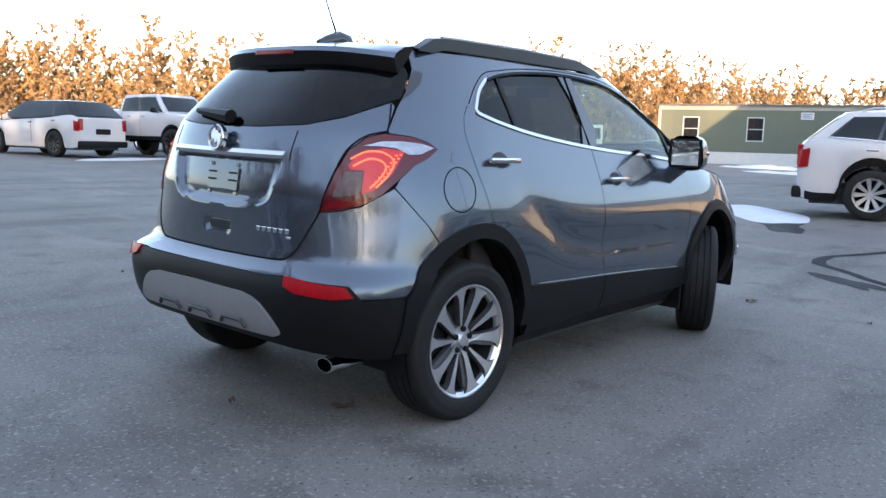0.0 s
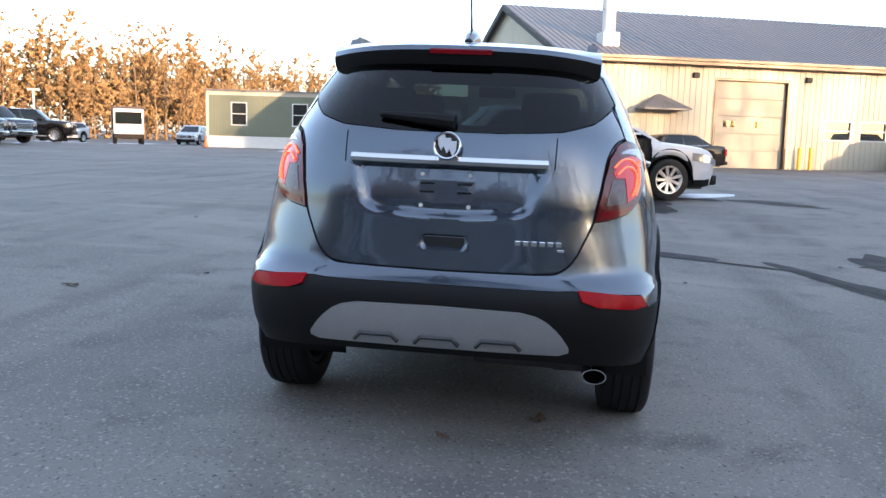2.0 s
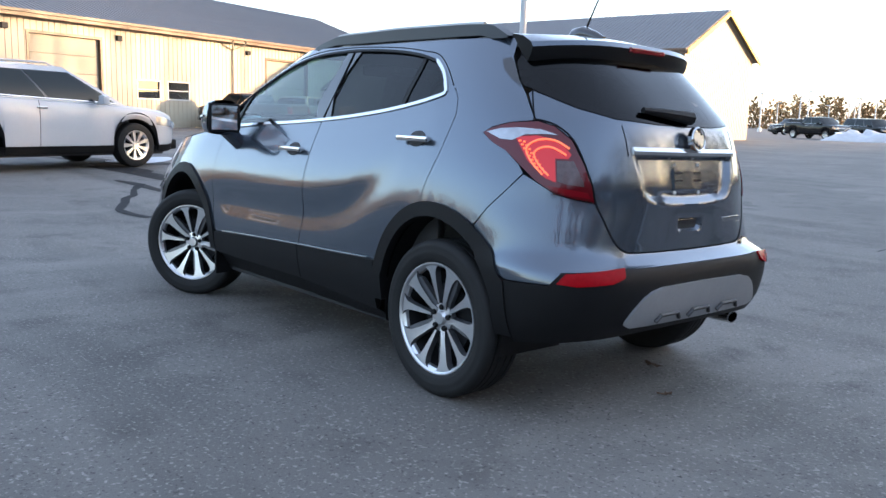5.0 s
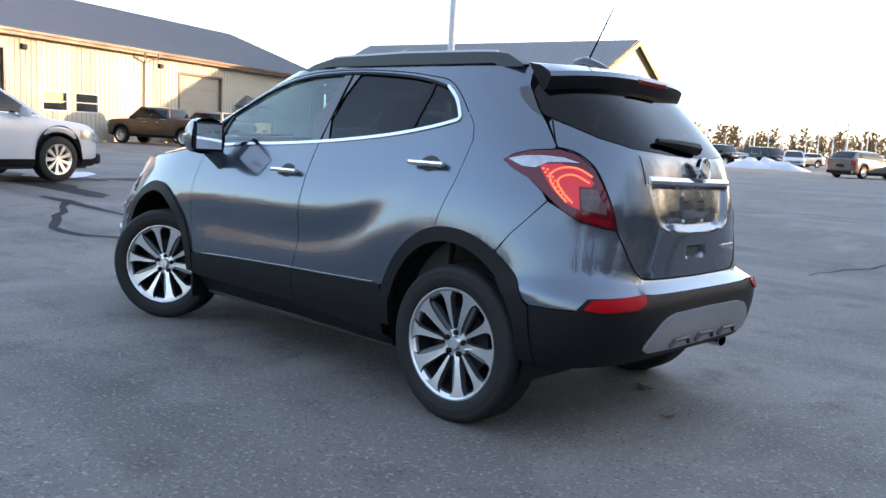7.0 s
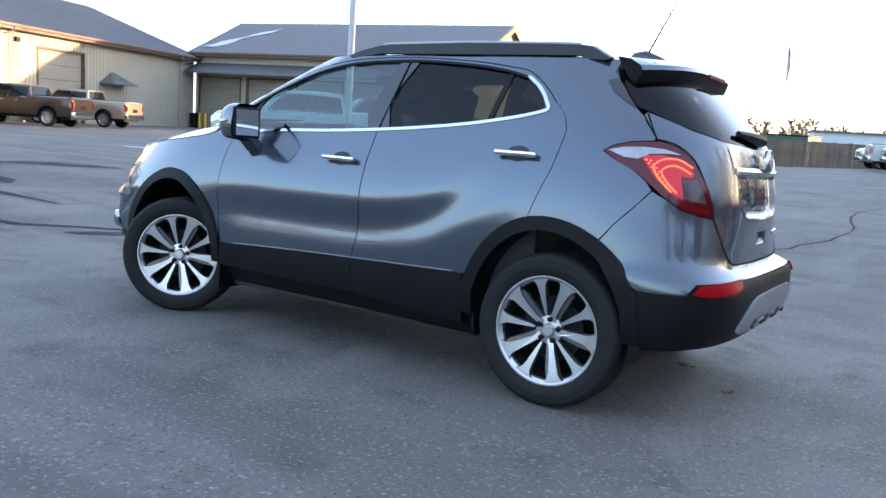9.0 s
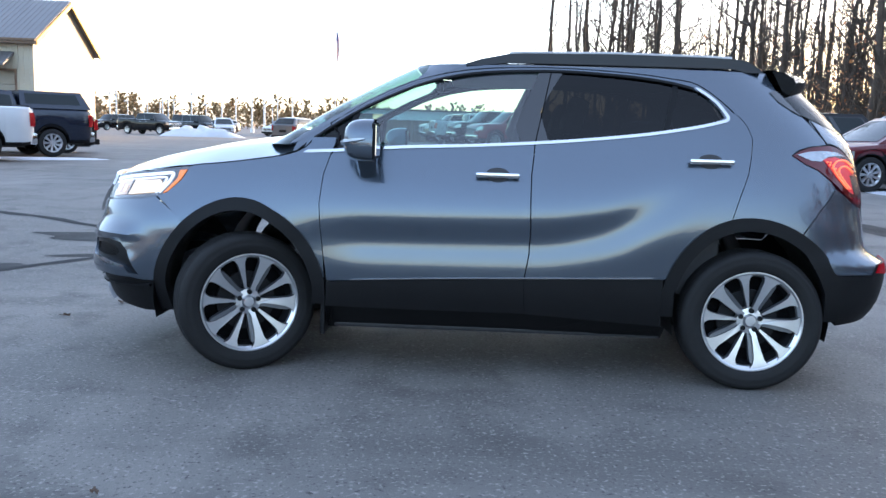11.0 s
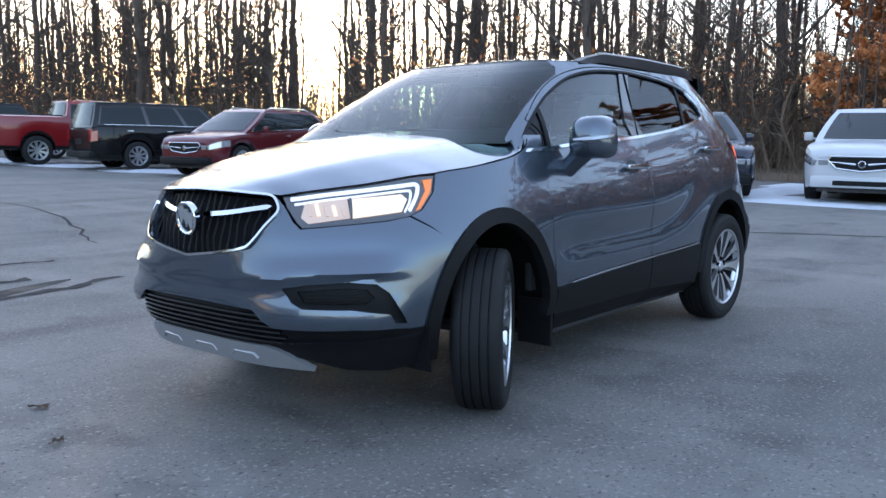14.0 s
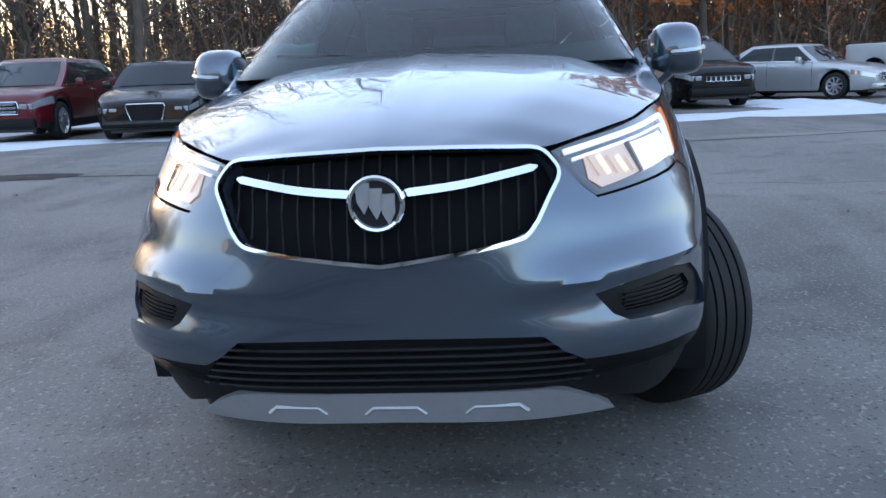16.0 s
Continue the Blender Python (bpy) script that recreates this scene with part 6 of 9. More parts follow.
def emblem_disc(parent, m, r):
    """A round badge: chrome hoop, dark field and three slanted plain shields. It faces local +y."""
    s = Shape().lathe([(r * 0.80, 0.004), (r * 0.84, 0.011), (r * 0.93, 0.013), (r, 0.008), (r, -0.012)], 32, m)
    e = part("emblem", s, CHROME, parent, "round chrome emblem", smooth=True)
    part("emblem_field", Shape().lathe([(0.0, 0.004), (r * 0.82, 0.004)], 24, m), BLACK_GLOSS, e)
    for k, dz in ((-1, -0.10), (0, 0.0), (1, 0.10)):
        c = k * 0.42 * r
        w, h = 0.25 * r, 0.54 * r
        o = [(c - w, dz * r * 2 + h), (c + w, dz * r * 2 + h), (c + w * 0.9, dz * r * 2 - h * 0.2), (c, dz * r * 2 - h), (c - w * 0.9, dz * r * 2 - h * 0.2)]
        part("emblem_shield", Shape().prism(o, 0.005, m @ Matrix(((1, 0, 0, 0), (0, 0, 1, 0.004), (0, 1, 0, 0), (0, 0, 0, 1)))), ALLOY, e)


subject_car()


# ---- parked vehicles ----
CAR_GLASS = mat("parked_car_glass", (0.010, 0.014, 0.015), 0.04, shine=0.26)
WHITE_PAINT = mat("white_lacquer", (0.43, 0.435, 0.45), 0.35, vary=0.03, scale=3, coat=0.7, shine=0.3)
SILVER_PAINT = mat("silver_lacquer", (0.3456, 0.3528, 0.36), 0.32, metal=0.5, vary=0.04, scale=3, coat=0.7, shine=0.3)
BLACK_PAINT = mat("black_lacquer", (0.006, 0.006, 0.007), 0.25, vary=0.1, scale=3, coat=0.45, shine=0.1)
NAVY_PAINT = mat("navy_lacquer", (0.007, 0.011, 0.024), 0.25, metal=0.3, vary=0.1, scale=3, coat=0.7, shine=0.3)
WINE_PAINT = mat("wine_lacquer", (0.075, 0.005, 0.009), 0.3, metal=0.3, vary=0.06, scale=3, coat=0.7, shine=0.3)
RED_PAINT = mat("red_lacquer", (0.15, 0.006, 0.008), 0.3, vary=0.06, scale=3, coat=0.7, shine=0.3)
BROWN_PAINT = mat("brown_lacquer", (0.055, 0.036, 0.025), 0.3, metal=0.4, vary=0.08, scale=3, coat=0.7, shine=0.3)
BEIGE_PAINT = mat("beige_lacquer", (0.3024, 0.2376, 0.1728), 0.35, metal=0.3, vary=0.05, scale=3, coat=0.7, shine=0.3)
GREEN_PAINT = mat("lime_lacquer", (0.0576, 0.36, 0.0216), 0.3, vary=0.05, scale=3, coat=0.7, shine=0.3)
GREY_PAINT = mat("grey_lacquer", (0.09, 0.09, 0.095), 0.3, metal=0.4, vary=0.06, scale=3, coat=0.7, shine=0.3)
PARK_RED = mat("parked_tail_lens", (0.216, 0.0072, 0.01008), 0.1, coat=1.0)
PARK_LENS = mat("parked_head_lens", (0.396, 0.4032, 0.4176), 0.08, metal=0.6, coat=1.0)
PARK_ALLOY = mat("parked_alloy", (0.52, 0.53, 0.55), 0.3, metal=0.9, vary=0.1, scale=12)
PARK_BLACK_RIM = mat("black_alloy", (0.02, 0.02, 0.021), 0.35, metal=0.3)

SPECS = {
    # length, width, height, wheelbase, front overhang, wheel radius, sill, top line (fraction of length from the nose, height), cabin (base front, base rear, top front, top rear as x from the nose), belt
    "suv": dict(L=4.83, W=1.91, H=1.70, wb=2.81, fo=0.96, r=0.385, sill=0.27, top=[(0, 0.86), (0.03, 0.93), (0.08, 0.985), (0.15, 1.025), (0.24, 1.06), (0.32, 1.08), (0.7, 1.16), (0.93, 1.24), (1.0, 1.17)], cab=(1.10, 4.74, 2.16, 4.16), glass=[(0.05, 0.385), (0.40, 0.715), (0.73, 0.91)]),
    "big_suv": dict(L=5.2, W=2.04, H=1.90, wb=2.95, fo=1.0, r=0.40, sill=0.32, top=[(0, 1.0), (0.04, 1.10), (0.12, 1.16), (0.24, 1.20), (0.32, 1.20), (0.7, 1.22), (0.96, 1.22), (1.0, 1.16)], cab=(1.35, 5.15, 1.95, 4.95), glass=[(0.05, 0.28), (0.31, 0.58), (0.61, 0.95)]),
    "sedan": dict(L=4.88, W=1.86, H=1.46, wb=2.84, fo=0.95, r=0.335, sill=0.22, top=[(0, 0.68), (0.05, 0.76), (0.12, 0.84), (0.24, 0.92), (0.32, 0.95), (0.7, 0.98), (0.86, 1.02), (0.97, 1.0), (1.0, 0.92)], cab=(1.45, 4.20, 2.15, 3.45), glass=[(0.04, 0.44), (0.47, 0.86)]),
    "pickup": dict(L=5.85, W=2.05, H=1.91, wb=3.65, fo=0.98, r=0.41, sill=0.42, top=[(0, 1.08), (0.03, 1.16), (0.10, 1.22), (0.22, 1.26), (0.28, 1.27), (0.62, 1.27), (0.635, 1.38), (0.985, 1.38), (1.0, 1.36)], cab=(1.35, 3.75, 2.0, 3.62), glass=[(0.05, 0.50), (0.54, 0.95)], bed=3.80),
    "muscle": dict(L=4.9, W=1.92, H=1.34, wb=2.82, fo=0.9, r=0.34, sill=0.22, top=[(0, 0.66), (0.04, 0.78), (0.12, 0.86), (0.30, 0.92), (0.40, 0.93), (0.7, 0.95), (0.80, 0.96), (0.97, 0.93), (1.0, 0.86)], cab=(1.9, 4.1, 2.5, 3.3), glass=[(0.05, 0.52), (0.56, 0.86)]),
}


def park_wheel(parent, x, y, r, width, rim_material, steer=0):
    w = new("wheel")
    w.parent = parent
    w.matrix_local = Matrix.Translation((x, y, r)) @ Matrix.Rotation(radians(180 if y < 0 else 0), 4, "Z")
    h = width / 2
    part("tyre", Shape().lathe([(r * 0.66, -h * 0.9), (r * 0.86, -h), (r * 0.97, -h * 0.85), (r, -h * 0.5), (r, h * 0.5), (r * 0.97, h * 0.85), (r * 0.86, h), (r * 0.68, h * 0.94), (r * 0.655, h * 0.7)], 36), TYRE, w, smooth=True)
    rim = part("rim", Shape().lathe([(r * 0.60, -h * 0.5), (r * 0.58, h * 0.55), (r * 0.66, h * 0.86), (r * 0.67, h * 0.92), (r * 0.635, h * 0.90)], 32), rim_material, w, smooth=True)
    # added black disc in place of the shade behind the spokes
    part("rim_back", Shape().lathe([(0, 0.0), (r * 0.6, 0.0)], 24), GAP_BLACK, rim)
    for k in range(9):
        rot = Matrix.Rotation(2 * math.pi * k / 9, 4, "Y")
        part("spoke", Shape().add([rot @ Vector(p) for p in ((r * 0.05, h * 0.66, -r * 0.045), (r * 0.62, h * 0.84, -r * 0.085), (r * 0.62, h * 0.84, r * 0.085), (r * 0.05, h * 0.66, r * 0.045), (r * 0.05, h * 0.3, -r * 0.05), (r * 0.62, h * 0.5, -r * 0.10), (r * 0.62, h * 0.5, r * 0.10), (r * 0.05, h * 0.3, r * 0.05))],
                                  [(0, 3, 2, 1), (0, 1, 5, 4), (2, 3, 7, 6), (4, 5, 6, 7)]), rim_material, rim)
    part("hub", Shape().lathe([(0, h * 0.74), (r * 0.12, h * 0.74), (r * 0.16, h * 0.6)], 16), rim_material, rim, smooth=True)


def vehicle(kind, m, body, label, category, lift=0.0, scale=1.0, rim=None, cladding=True, roof_rails=False, cover=None, group="parked vehicles", bright=True, face="bars", top_paint=None):
    """One parked vehicle: origin on the ground under the middle of its wheelbase, x ahead."""
    sp = SPECS[kind]
    L, W, H, wb, r = sp["L"] * scale, sp["W"] * scale, sp["H"] * scale, sp["wb"] * scale, sp["r"] * scale + lift * 0.35
    fo = sp["fo"] * scale
    xf, xr = wb / 2 + fo, wb / 2 + fo - L
    car = thing({"pickup": "pickup_truck", "sedan": "sedan_car", "muscle": "sports_car"}.get(kind, "suv_car"), m, label, category, group)
    top0 = spline([(a * L, b * scale + lift) for a, b in sp["top"]])
    top = lambda x: top0(xf - x)
    sill = sp["sill"] * scale + lift
    axles = (wb / 2, -wb / 2)
    ra = r + 0.065

    def width(x):
        d = max(0, (x - (xf - 0.75)) / 0.75, ((xr + 0.55) - x) / 0.55)
        k = 0.20 if x > 0 else 0.12
        return W / 2 * (1 - k * d ** 2.6)

    def bottom(x):
        b = sill
        e = max(0, (x - (xf - 0.25)) / 0.25, ((xr + 0.25) - x) / 0.25)
        b += 0.05 * e
        for a in axles:
            if abs(x - a) < ra:
                b = max(b, r + math.sqrt(ra * ra - (x - a) ** 2))
        return b

    def end_x(x, z):
        """Rakes the nose and the tail a little."""
        t = (z - sill) / (top(x) - sill + 0.01)
        if x > xf - 0.3:
            return x - 0.07 * max(0, t - 0.55) ** 1.5 - 0.03 * max(0, 0.4 - t)
        if x < xr + 0.3:
            return x + 0.05 * max(0, t - 0.5)
        return x

    xs = sorted({round(xr + (xf - xr) * k / 60, 4) for k in range(61)} | {round(a + s * ra * c, 4) for a in axles for s in (1, -1) for c in (0.2, 0.4, 0.6, 0.75, 0.87, 0.95, 0.99, 1.0)} | {round(e + k, 4) for e, g in ((xf, -1), (xr, 1)) for k in (g * 0.012, g * 0.035, g * 0.08, g * 0.13)})
    s = Shape()
    rows = []
    for x in xs:
        w, b, t = width(x), bottom(x), top(x)
        near = max(0, 1 - min(xf - x, x - xr) / 0.14)
        pull = 0.07 * (1 - math.sqrt(max(0, 1 - near * near)))
        w, b, t = w - pull, b + pull * 0.8, t - pull * 0.9
        sh = max(t - 0.10, b + 0.04)
        half = [(w * 0.955, b), (w * 0.985, b + 0.30 * (sh - b)), (w, b + 0.62 * (sh - b)), (w * 0.99, sh), (w * 0.965, t - 0.03), (w * 0.90, t), (w * 0.5, t + 0.025), (0, t + 0.035)]
        rows.append([(end_x(x, z), y, z) for y, z in half] + [(end_x(x, z), -y, z) for y, z in half[-2::-1]])
    n = len(rows[0])
    s.v = [p for row in rows for p in row]
    s.f = [(i * n + k, i * n + k + 1, (i + 1) * n + k + 1, (i + 1) * n + k) for i in range(len(rows) - 1) for k in range(n - 1)]
    s.f += [tuple(range(n)), tuple(range((len(rows) - 1) * n, len(rows) * n))[::-1]]
    body_ob = part("body", s, body, car, smooth=True, angle=0.55)
    part("underbody", Shape().box((xr + 0.2, -W * 0.36, sill - 0.06), (xf - 0.2, W * 0.36, sill + 0.25)), STEEL_DARK, car)
    tall_ = kind == "pickup"
    for sd in (1, -1):
        if cladding:
            c = Shape()
            pts = [x for x in xs if xr + 0.12 < x < xf - 0.12]
            for x in pts:
                w, b = width(x) + 0.006, bottom(x)
                c.v += [(x, w * 0.95 * sd, b - 0.01), (x, (w * 0.995) * sd, b + (0.075 if tall_ else 0.12))]
            c.f = [((2 * k, 2 * k + 2, 2 * k + 3, 2 * k + 1) if sd < 0 else (2 * k, 2 * k + 1, 2 * k + 3, 2 * k + 2)) for k in range(len(pts) - 1)]
            part("cladding", c, BLACK_TRIM, car, smooth=True)
        for a in axles:
            liner = Shape()
            for k in range(13):
                an = math.pi * k / 12
                liner.v += [(a + ra * math.cos(an), W * 0.25 * sd, r + ra * math.sin(an)), (a + ra * math.cos(an), W * 0.475 * sd, r + ra * math.sin(an))]
            liner.f = [(2 * k, 2 * k + 1, 2 * k + 3, 2 * k + 2) for k in range(12)]
            part("wheel_liner", liner, GAP_BLACK, car)
            park_wheel(car, a, (W / 2 - 0.125) * sd, r, 0.24 + lift * 0.3, rim or PARK_ALLOY)
        # lamps: pieces of the corner of the body, a little proud
        def skin(x0, x1, z0f, z1f, name, material, label_="", lift_=0.008):
            q = Shape()
            nn = 7
            for k in range(nn + 1):
                x = x0 + (x1 - x0) * k / nn
                w, b, t = width(x) + lift_, sill, top(x)
                for f in (z0f, z1f):
                    z = b + f * (t - b)
                    q.v.append((end_x(x, z) + (lift_ if x > 0 else -lift_), w * (1.0 - 0.03 * max(0, f - 0.6)) * sd, z))
            q.f = [((2 * k, 2 * k + 2, 2 * k + 3, 2 * k + 1) if sd < 0 else (2 * k, 2 * k + 1, 2 * k + 3, 2 * k + 2)) for k in range(nn)]
            return part(name, q, material, car, label_, smooth=True)
        tall = kind == "pickup"
        skin(xf - (0.30 if tall else 0.55), xf, 0.66 if tall else 0.64, 0.93 if tall else 0.84, "head_lamp", PARK_LENS)
        skin(xr, xr + (0.14 if tall else 0.16), 0.55 if not tall else 0.50, 0.86, "tail_lamp", PARK_RED)
        yy = width(xf) * sd
        hz = sill + (top(xf) - sill) * (0.66 if tall else 0.64)
        ht = (top(xf) - sill) * (0.30 if tall else 0.18)
        part("head_lamp", Shape().bevel_box((xf - 0.10, min(yy * 0.66, yy * 0.985), hz), (xf - 0.008, max(yy * 0.66, yy * 0.985), hz + ht), 0.012), PARK_LENS, car)
        yr = width(xr) * sd
        tz = sill + (top(xr) - sill) * (0.50 if tall else 0.58)
        part("tail_lamp", Shape().bevel_box((xr + 0.0, min(yr * (0.88 if tall else 0.84), yr * 0.985), tz), (xr + 0.07, max(yr * (0.88 if tall else 0.84), yr * 0.985), tz + (top(xr) - sill) * (0.30 if tall else 0.38)), 0.012).box((xr - 0.015, min(yr * (0.88 if tall else 0.84), yr * 0.985), tz + 0.01), (xr + 0.03, max(yr * (0.88 if tall else 0.84), yr * 0.985), tz + (top(xr) - sill) * (0.29 if tall else 0.37))), PARK_RED, car)
    # front
    wn, tf = width(xf), top(xf)
    g0, g1 = sill + (tf - sill) * (0.42 if kind == "pickup" else 0.50), sill + (tf - sill) * 0.90
    if face == "bars":
        gr = part("grille", Shape().bevel_box((xf - 0.05, -wn * 0.62, g0), (xf + 0.012, wn * 0.62, g1), 0.015), BLACK_TRIM, car)
    else:
        lens = sill + (tf - sill) * 0.66
        if face == "oval":
            out = [(-0.60, 0.92), (0.60, 0.92), (0.66, 0.80), (0.50, 0.58), (0.0, 0.50), (-0.50, 0.58), (-0.66, 0.80)]
        elif face == "tall":
            out = [(-0.42, 0.96), (0.42, 0.96), (0.45, 0.85), (0.33, 0.22), (-0.33, 0.22), (-0.45, 0.85)]
        else:
            out = [(-0.55, 0.94), (0.55, 0.94), (0.50, 0.56), (0.0, 0.50), (-0.50, 0.56)]
        pts = [(y * wn, sill + (tf - sill) * z) for y, z in out]
        turn_up = Matrix(((0, 0, 1, xf - 0.02), (1, 0, 0, 0), (0, 1, 0, 0), (0, 0, 0, 1)))
        gr = part("grille", Shape().prism(pts, 0.030, turn_up), BLACK_TRIM, car)
        if face != "slots":
            part("grille_frame", Shape().tube([(xf + 0.014, y, z) for y, z in pts + pts[:1]], 0.015, 6), CHROME, gr)
        if face == "oval":
            for k in (1, -1):
                part("grille_wing", Shape().tube([(xf + 0.016, 0.62 * wn * k, lens + 0.10 * (tf - sill)), (xf + 0.02, 0.12 * wn * k, lens + 0.04 * (tf - sill))], [0.008, 0.020], 6), CHROME, gr)
            part("grille_badge", Shape().lathe([(0, 0.03), (0.05, 0.03), (0.062, 0.02)], 20, Matrix.Translation((xf, 0, lens + 0.04 * (tf - sill))) @ Matrix.Rotation(radians(-90), 4, "Z")), CHROME, gr, smooth=True)
        if face == "slots":
            for k in range(7):
                y, z0 = (k - 3) * 0.155 * wn, sill + (tf - sill) * 0.70
                part("grille_slot", Shape().tube([(xf + 0.014, y + a * 0.045, z0 + b * 0.055) for a, b in ((-1, -1), (1, -1), (1, 1), (-1, 1), (-1, -1))], 0.011, 5), CHROME, gr)
        if face == "grid":
            for k in range(-3, 4):
                part("grille_bar", Shape().tube([(xf + 0.012, k * 0.13 * wn, sill + (tf - sill) * 0.56), (xf + 0.012, k * 0.14 * wn, sill + (tf - sill) * 0.92)], 0.010, 5), CHROME, gr)
    ng = (4 if kind == "pickup" else 3) if face in ("bars", "grid") else 0
    for k in range(ng):
        z = g0 + (g1 - g0) * (k + 0.6) / (ng + 0.2)
        part("grille_bar", Shape().bevel_box((xf + 0.008, -wn * 0.60, z - 0.016), (xf + 0.030, wn * 0.60, z + 0.016), 0.006), CHROME if bright else BLACK_TRIM, gr)
    if face == "bars":
        part("grille_frame", Shape().tube([(xf + 0.012, y, z) for y, z in ((-wn * 0.63, g0), (wn * 0.63, g0), (wn * 0.66, (g0 + g1) / 2), (wn * 0.63, g1), (-wn * 0.63, g1), (-wn * 0.66, (g0 + g1) / 2), (-wn * 0.63, g0))], 0.014, 6), CHROME if bright else BLACK_GLOSS, gr)
    part("front_bumper", Shape().bevel_box((xf - 0.22, -wn * 1.02, sill + 0.02), (xf + 0.05, wn * 1.02, sill + (tf - sill) * 0.36), 0.05), CHROME if kind == "pickup" and bright else (body if not cladding else BLACK_TRIM), car, smooth=True)
    part("bumper_intake", Shape().bevel_box((xf + 0.03, -wn * 0.55, sill + 0.06), (xf + 0.056, wn * 0.55, sill + (tf - sill) * 0.24), 0.01), BLACK_TRIM, car)
    # rear
    wr, tr = width(xr), top(xr)
    part("rear_bumper", Shape().bevel_box((xr - 0.07, -wr * 1.0, sill + 0.02), (xr + 0.2, wr * 1.0, sill + (tr - sill) * (0.33 if kind == "pickup" else 0.24)), 0.05), CHROME if kind == "pickup" and bright else BLACK_TRIM, car, smooth=True)
    part("plate_panel", Shape().bevel_box((xr - 0.018, -0.26, sill + (tr - sill) * 0.46), (xr + 0.03, 0.26, sill + (tr - sill) * 0.64), 0.008), BLACK_TRIM, car)
    if kind == "pickup":
        part("tailgate", Shape().bevel_box((xr - 0.012, -wr * 0.86, sill + (tr - sill) * 0.40), (xr + 0.05, wr * 0.86, tr - 0.02), 0.015), body, car)
        bx = xf - sp["bed"] * scale
        # dark slab on the closed body stands in for the shade inside the bed
        part("bed_opening", Shape().box((xr + 0.10, -W * 0.40, top(xr + 0.5) - 0.02), (bx - 0.02, W * 0.40, top(xr + 0.5) + 0.042)), DARK if not cover else BLACK_TRIM, car)
        if cover == "shell":
            zt = H + lift * 0.9 - 0.02
            zb = top(xr + 0.5) + 0.02
            q = Shape()
            lo, hi = [(xr + 0.05, W * 0.45), (bx, W * 0.45)], [(xr + 0.30, W * 0.38), (bx, W * 0.38)]
            q.add([(x, y * k, zb) for x, y in lo for k in (1, -1)] + [(x, y * k, zt) for x, y in hi for k in (1, -1)], [(0, 2, 6, 4), (3, 1, 5, 7), (1, 0, 4, 5), (4, 6, 7, 5), (2, 3, 7, 6)])
            tp = part("bed_cap", q, body, car, "painted bed cap")
            for k in (1, -1):
                part("cap_window", Shape().add([(x, (W * 0.45 - (W * 0.07) * f + 0.006) * k, zb + (zt - zb) * f) for x, f in ((xr + 0.35, 0.25), (bx - 0.15, 0.25), (bx - 0.15, 0.85), (xr + 0.45, 0.85))], [(0, 1, 2, 3)]), CAR_GLASS, tp)
            part("cap_window", Shape().add([(xr + 0.05 + 0.25 * f - 0.006, W * 0.38 * k, zb + (zt - zb) * f) for f, k in ((0.2, 1), (0.2, -1), (0.9, -1), (0.9, 1))], [(0, 1, 2, 3)]), CAR_GLASS, tp)
    # cabin
    cb = [xf - c * scale for c in sp["cab"]]
    z1 = H + lift - 0.045
    wt = W / 2 * (0.70 if kind != "pickup" else 0.76)
    wbm = W / 2 * 0.93

    def side_pt(u, v, k, out=0.0):
        x0, x1 = cb[0] + (cb[2] - cb[0]) * v, cb[1] + (cb[3] - cb[1]) * v
        x = x0 + (x1 - x0) * u
        zb = top(cb[0] + (cb[1] - cb[0]) * u) - 0.015
        bulge = 0.035 * math.sin(math.pi * v)
        taper = 1 - 0.05 * (2 * u - 0.9) ** 4 * (u > 0.45)
        return (x, ((wbm + (wt - wbm) * v + bulge) * taper + out) * k, zb + (z1 - zb) * v)

    cab = Shape()
    nu, nv = 16, 5
    grid = {}
    for k in (1, -1):
        for i in range(nu + 1):
            for j in range(nv + 1):
                grid[k, i, j] = len(cab.v)
                cab.v.append(side_pt(i / nu, j / nv, k))
        for i in range(nu):
            for j in range(nv):
                q = (grid[k, i, j], grid[k, i + 1, j], grid[k, i + 1, j + 1], grid[k, i, j + 1])
                cab.f.append(q if k < 0 else q[::-1])
    ends_ = {}
    for i, bow in ((0, 0.10), (nu, -0.06)):
        for j in range(nv + 1):
            a, b = Vector(cab.v[grid[1, i, j]]), Vector(cab.v[grid[-1, i, j]])
            ends_[i, j] = [grid[1, i, j]]
            for q in range(1, 8):
                t = q / 8
                p = a.lerp(b, t)
                ends_[i, j].append(len(cab.v))
                cab.v.append((p.x + bow * 4 * t * (1 - t), p.y, p.z))
            ends_[i, j].append(grid[-1, i, j])
        for j in range(nv):
            for q in range(8):
                f = (ends_[i, j][q], ends_[i, j][q + 1], ends_[i, j + 1][q + 1], ends_[i, j + 1][q])
                cab.f.append(f if i == 0 else f[::-1])
    rows_ = [ends_[0, nv]]
    for i in range(1, nu):
        a, b = Vector(cab.v[grid[1, i, nv]]), Vector(cab.v[grid[-1, i, nv]])
        row = [grid[1, i, nv]]
        for q in range(1, 8):
            t = q / 8
            p = a.lerp(b, t)
            row.append(len(cab.v))
            cab.v.append((p.x, p.y, p.z + 0.05 * (1 - abs(2 * t - 1) ** 2.5) * math.sin(math.pi * i / nu) ** 0.5))
        row.append(grid[-1, i, nv])
        rows_.append(row)
    rows_.append(ends_[nu, nv])
    cab.f += [(r0[q], r0[q + 1], r1[q + 1], r1[q]) for r0, r1 in zip(rows_, rows_[1:]) for q in range(8)]
    cabin = part("cabin", cab, top_paint or body, car, smooth=True, angle=0.5)
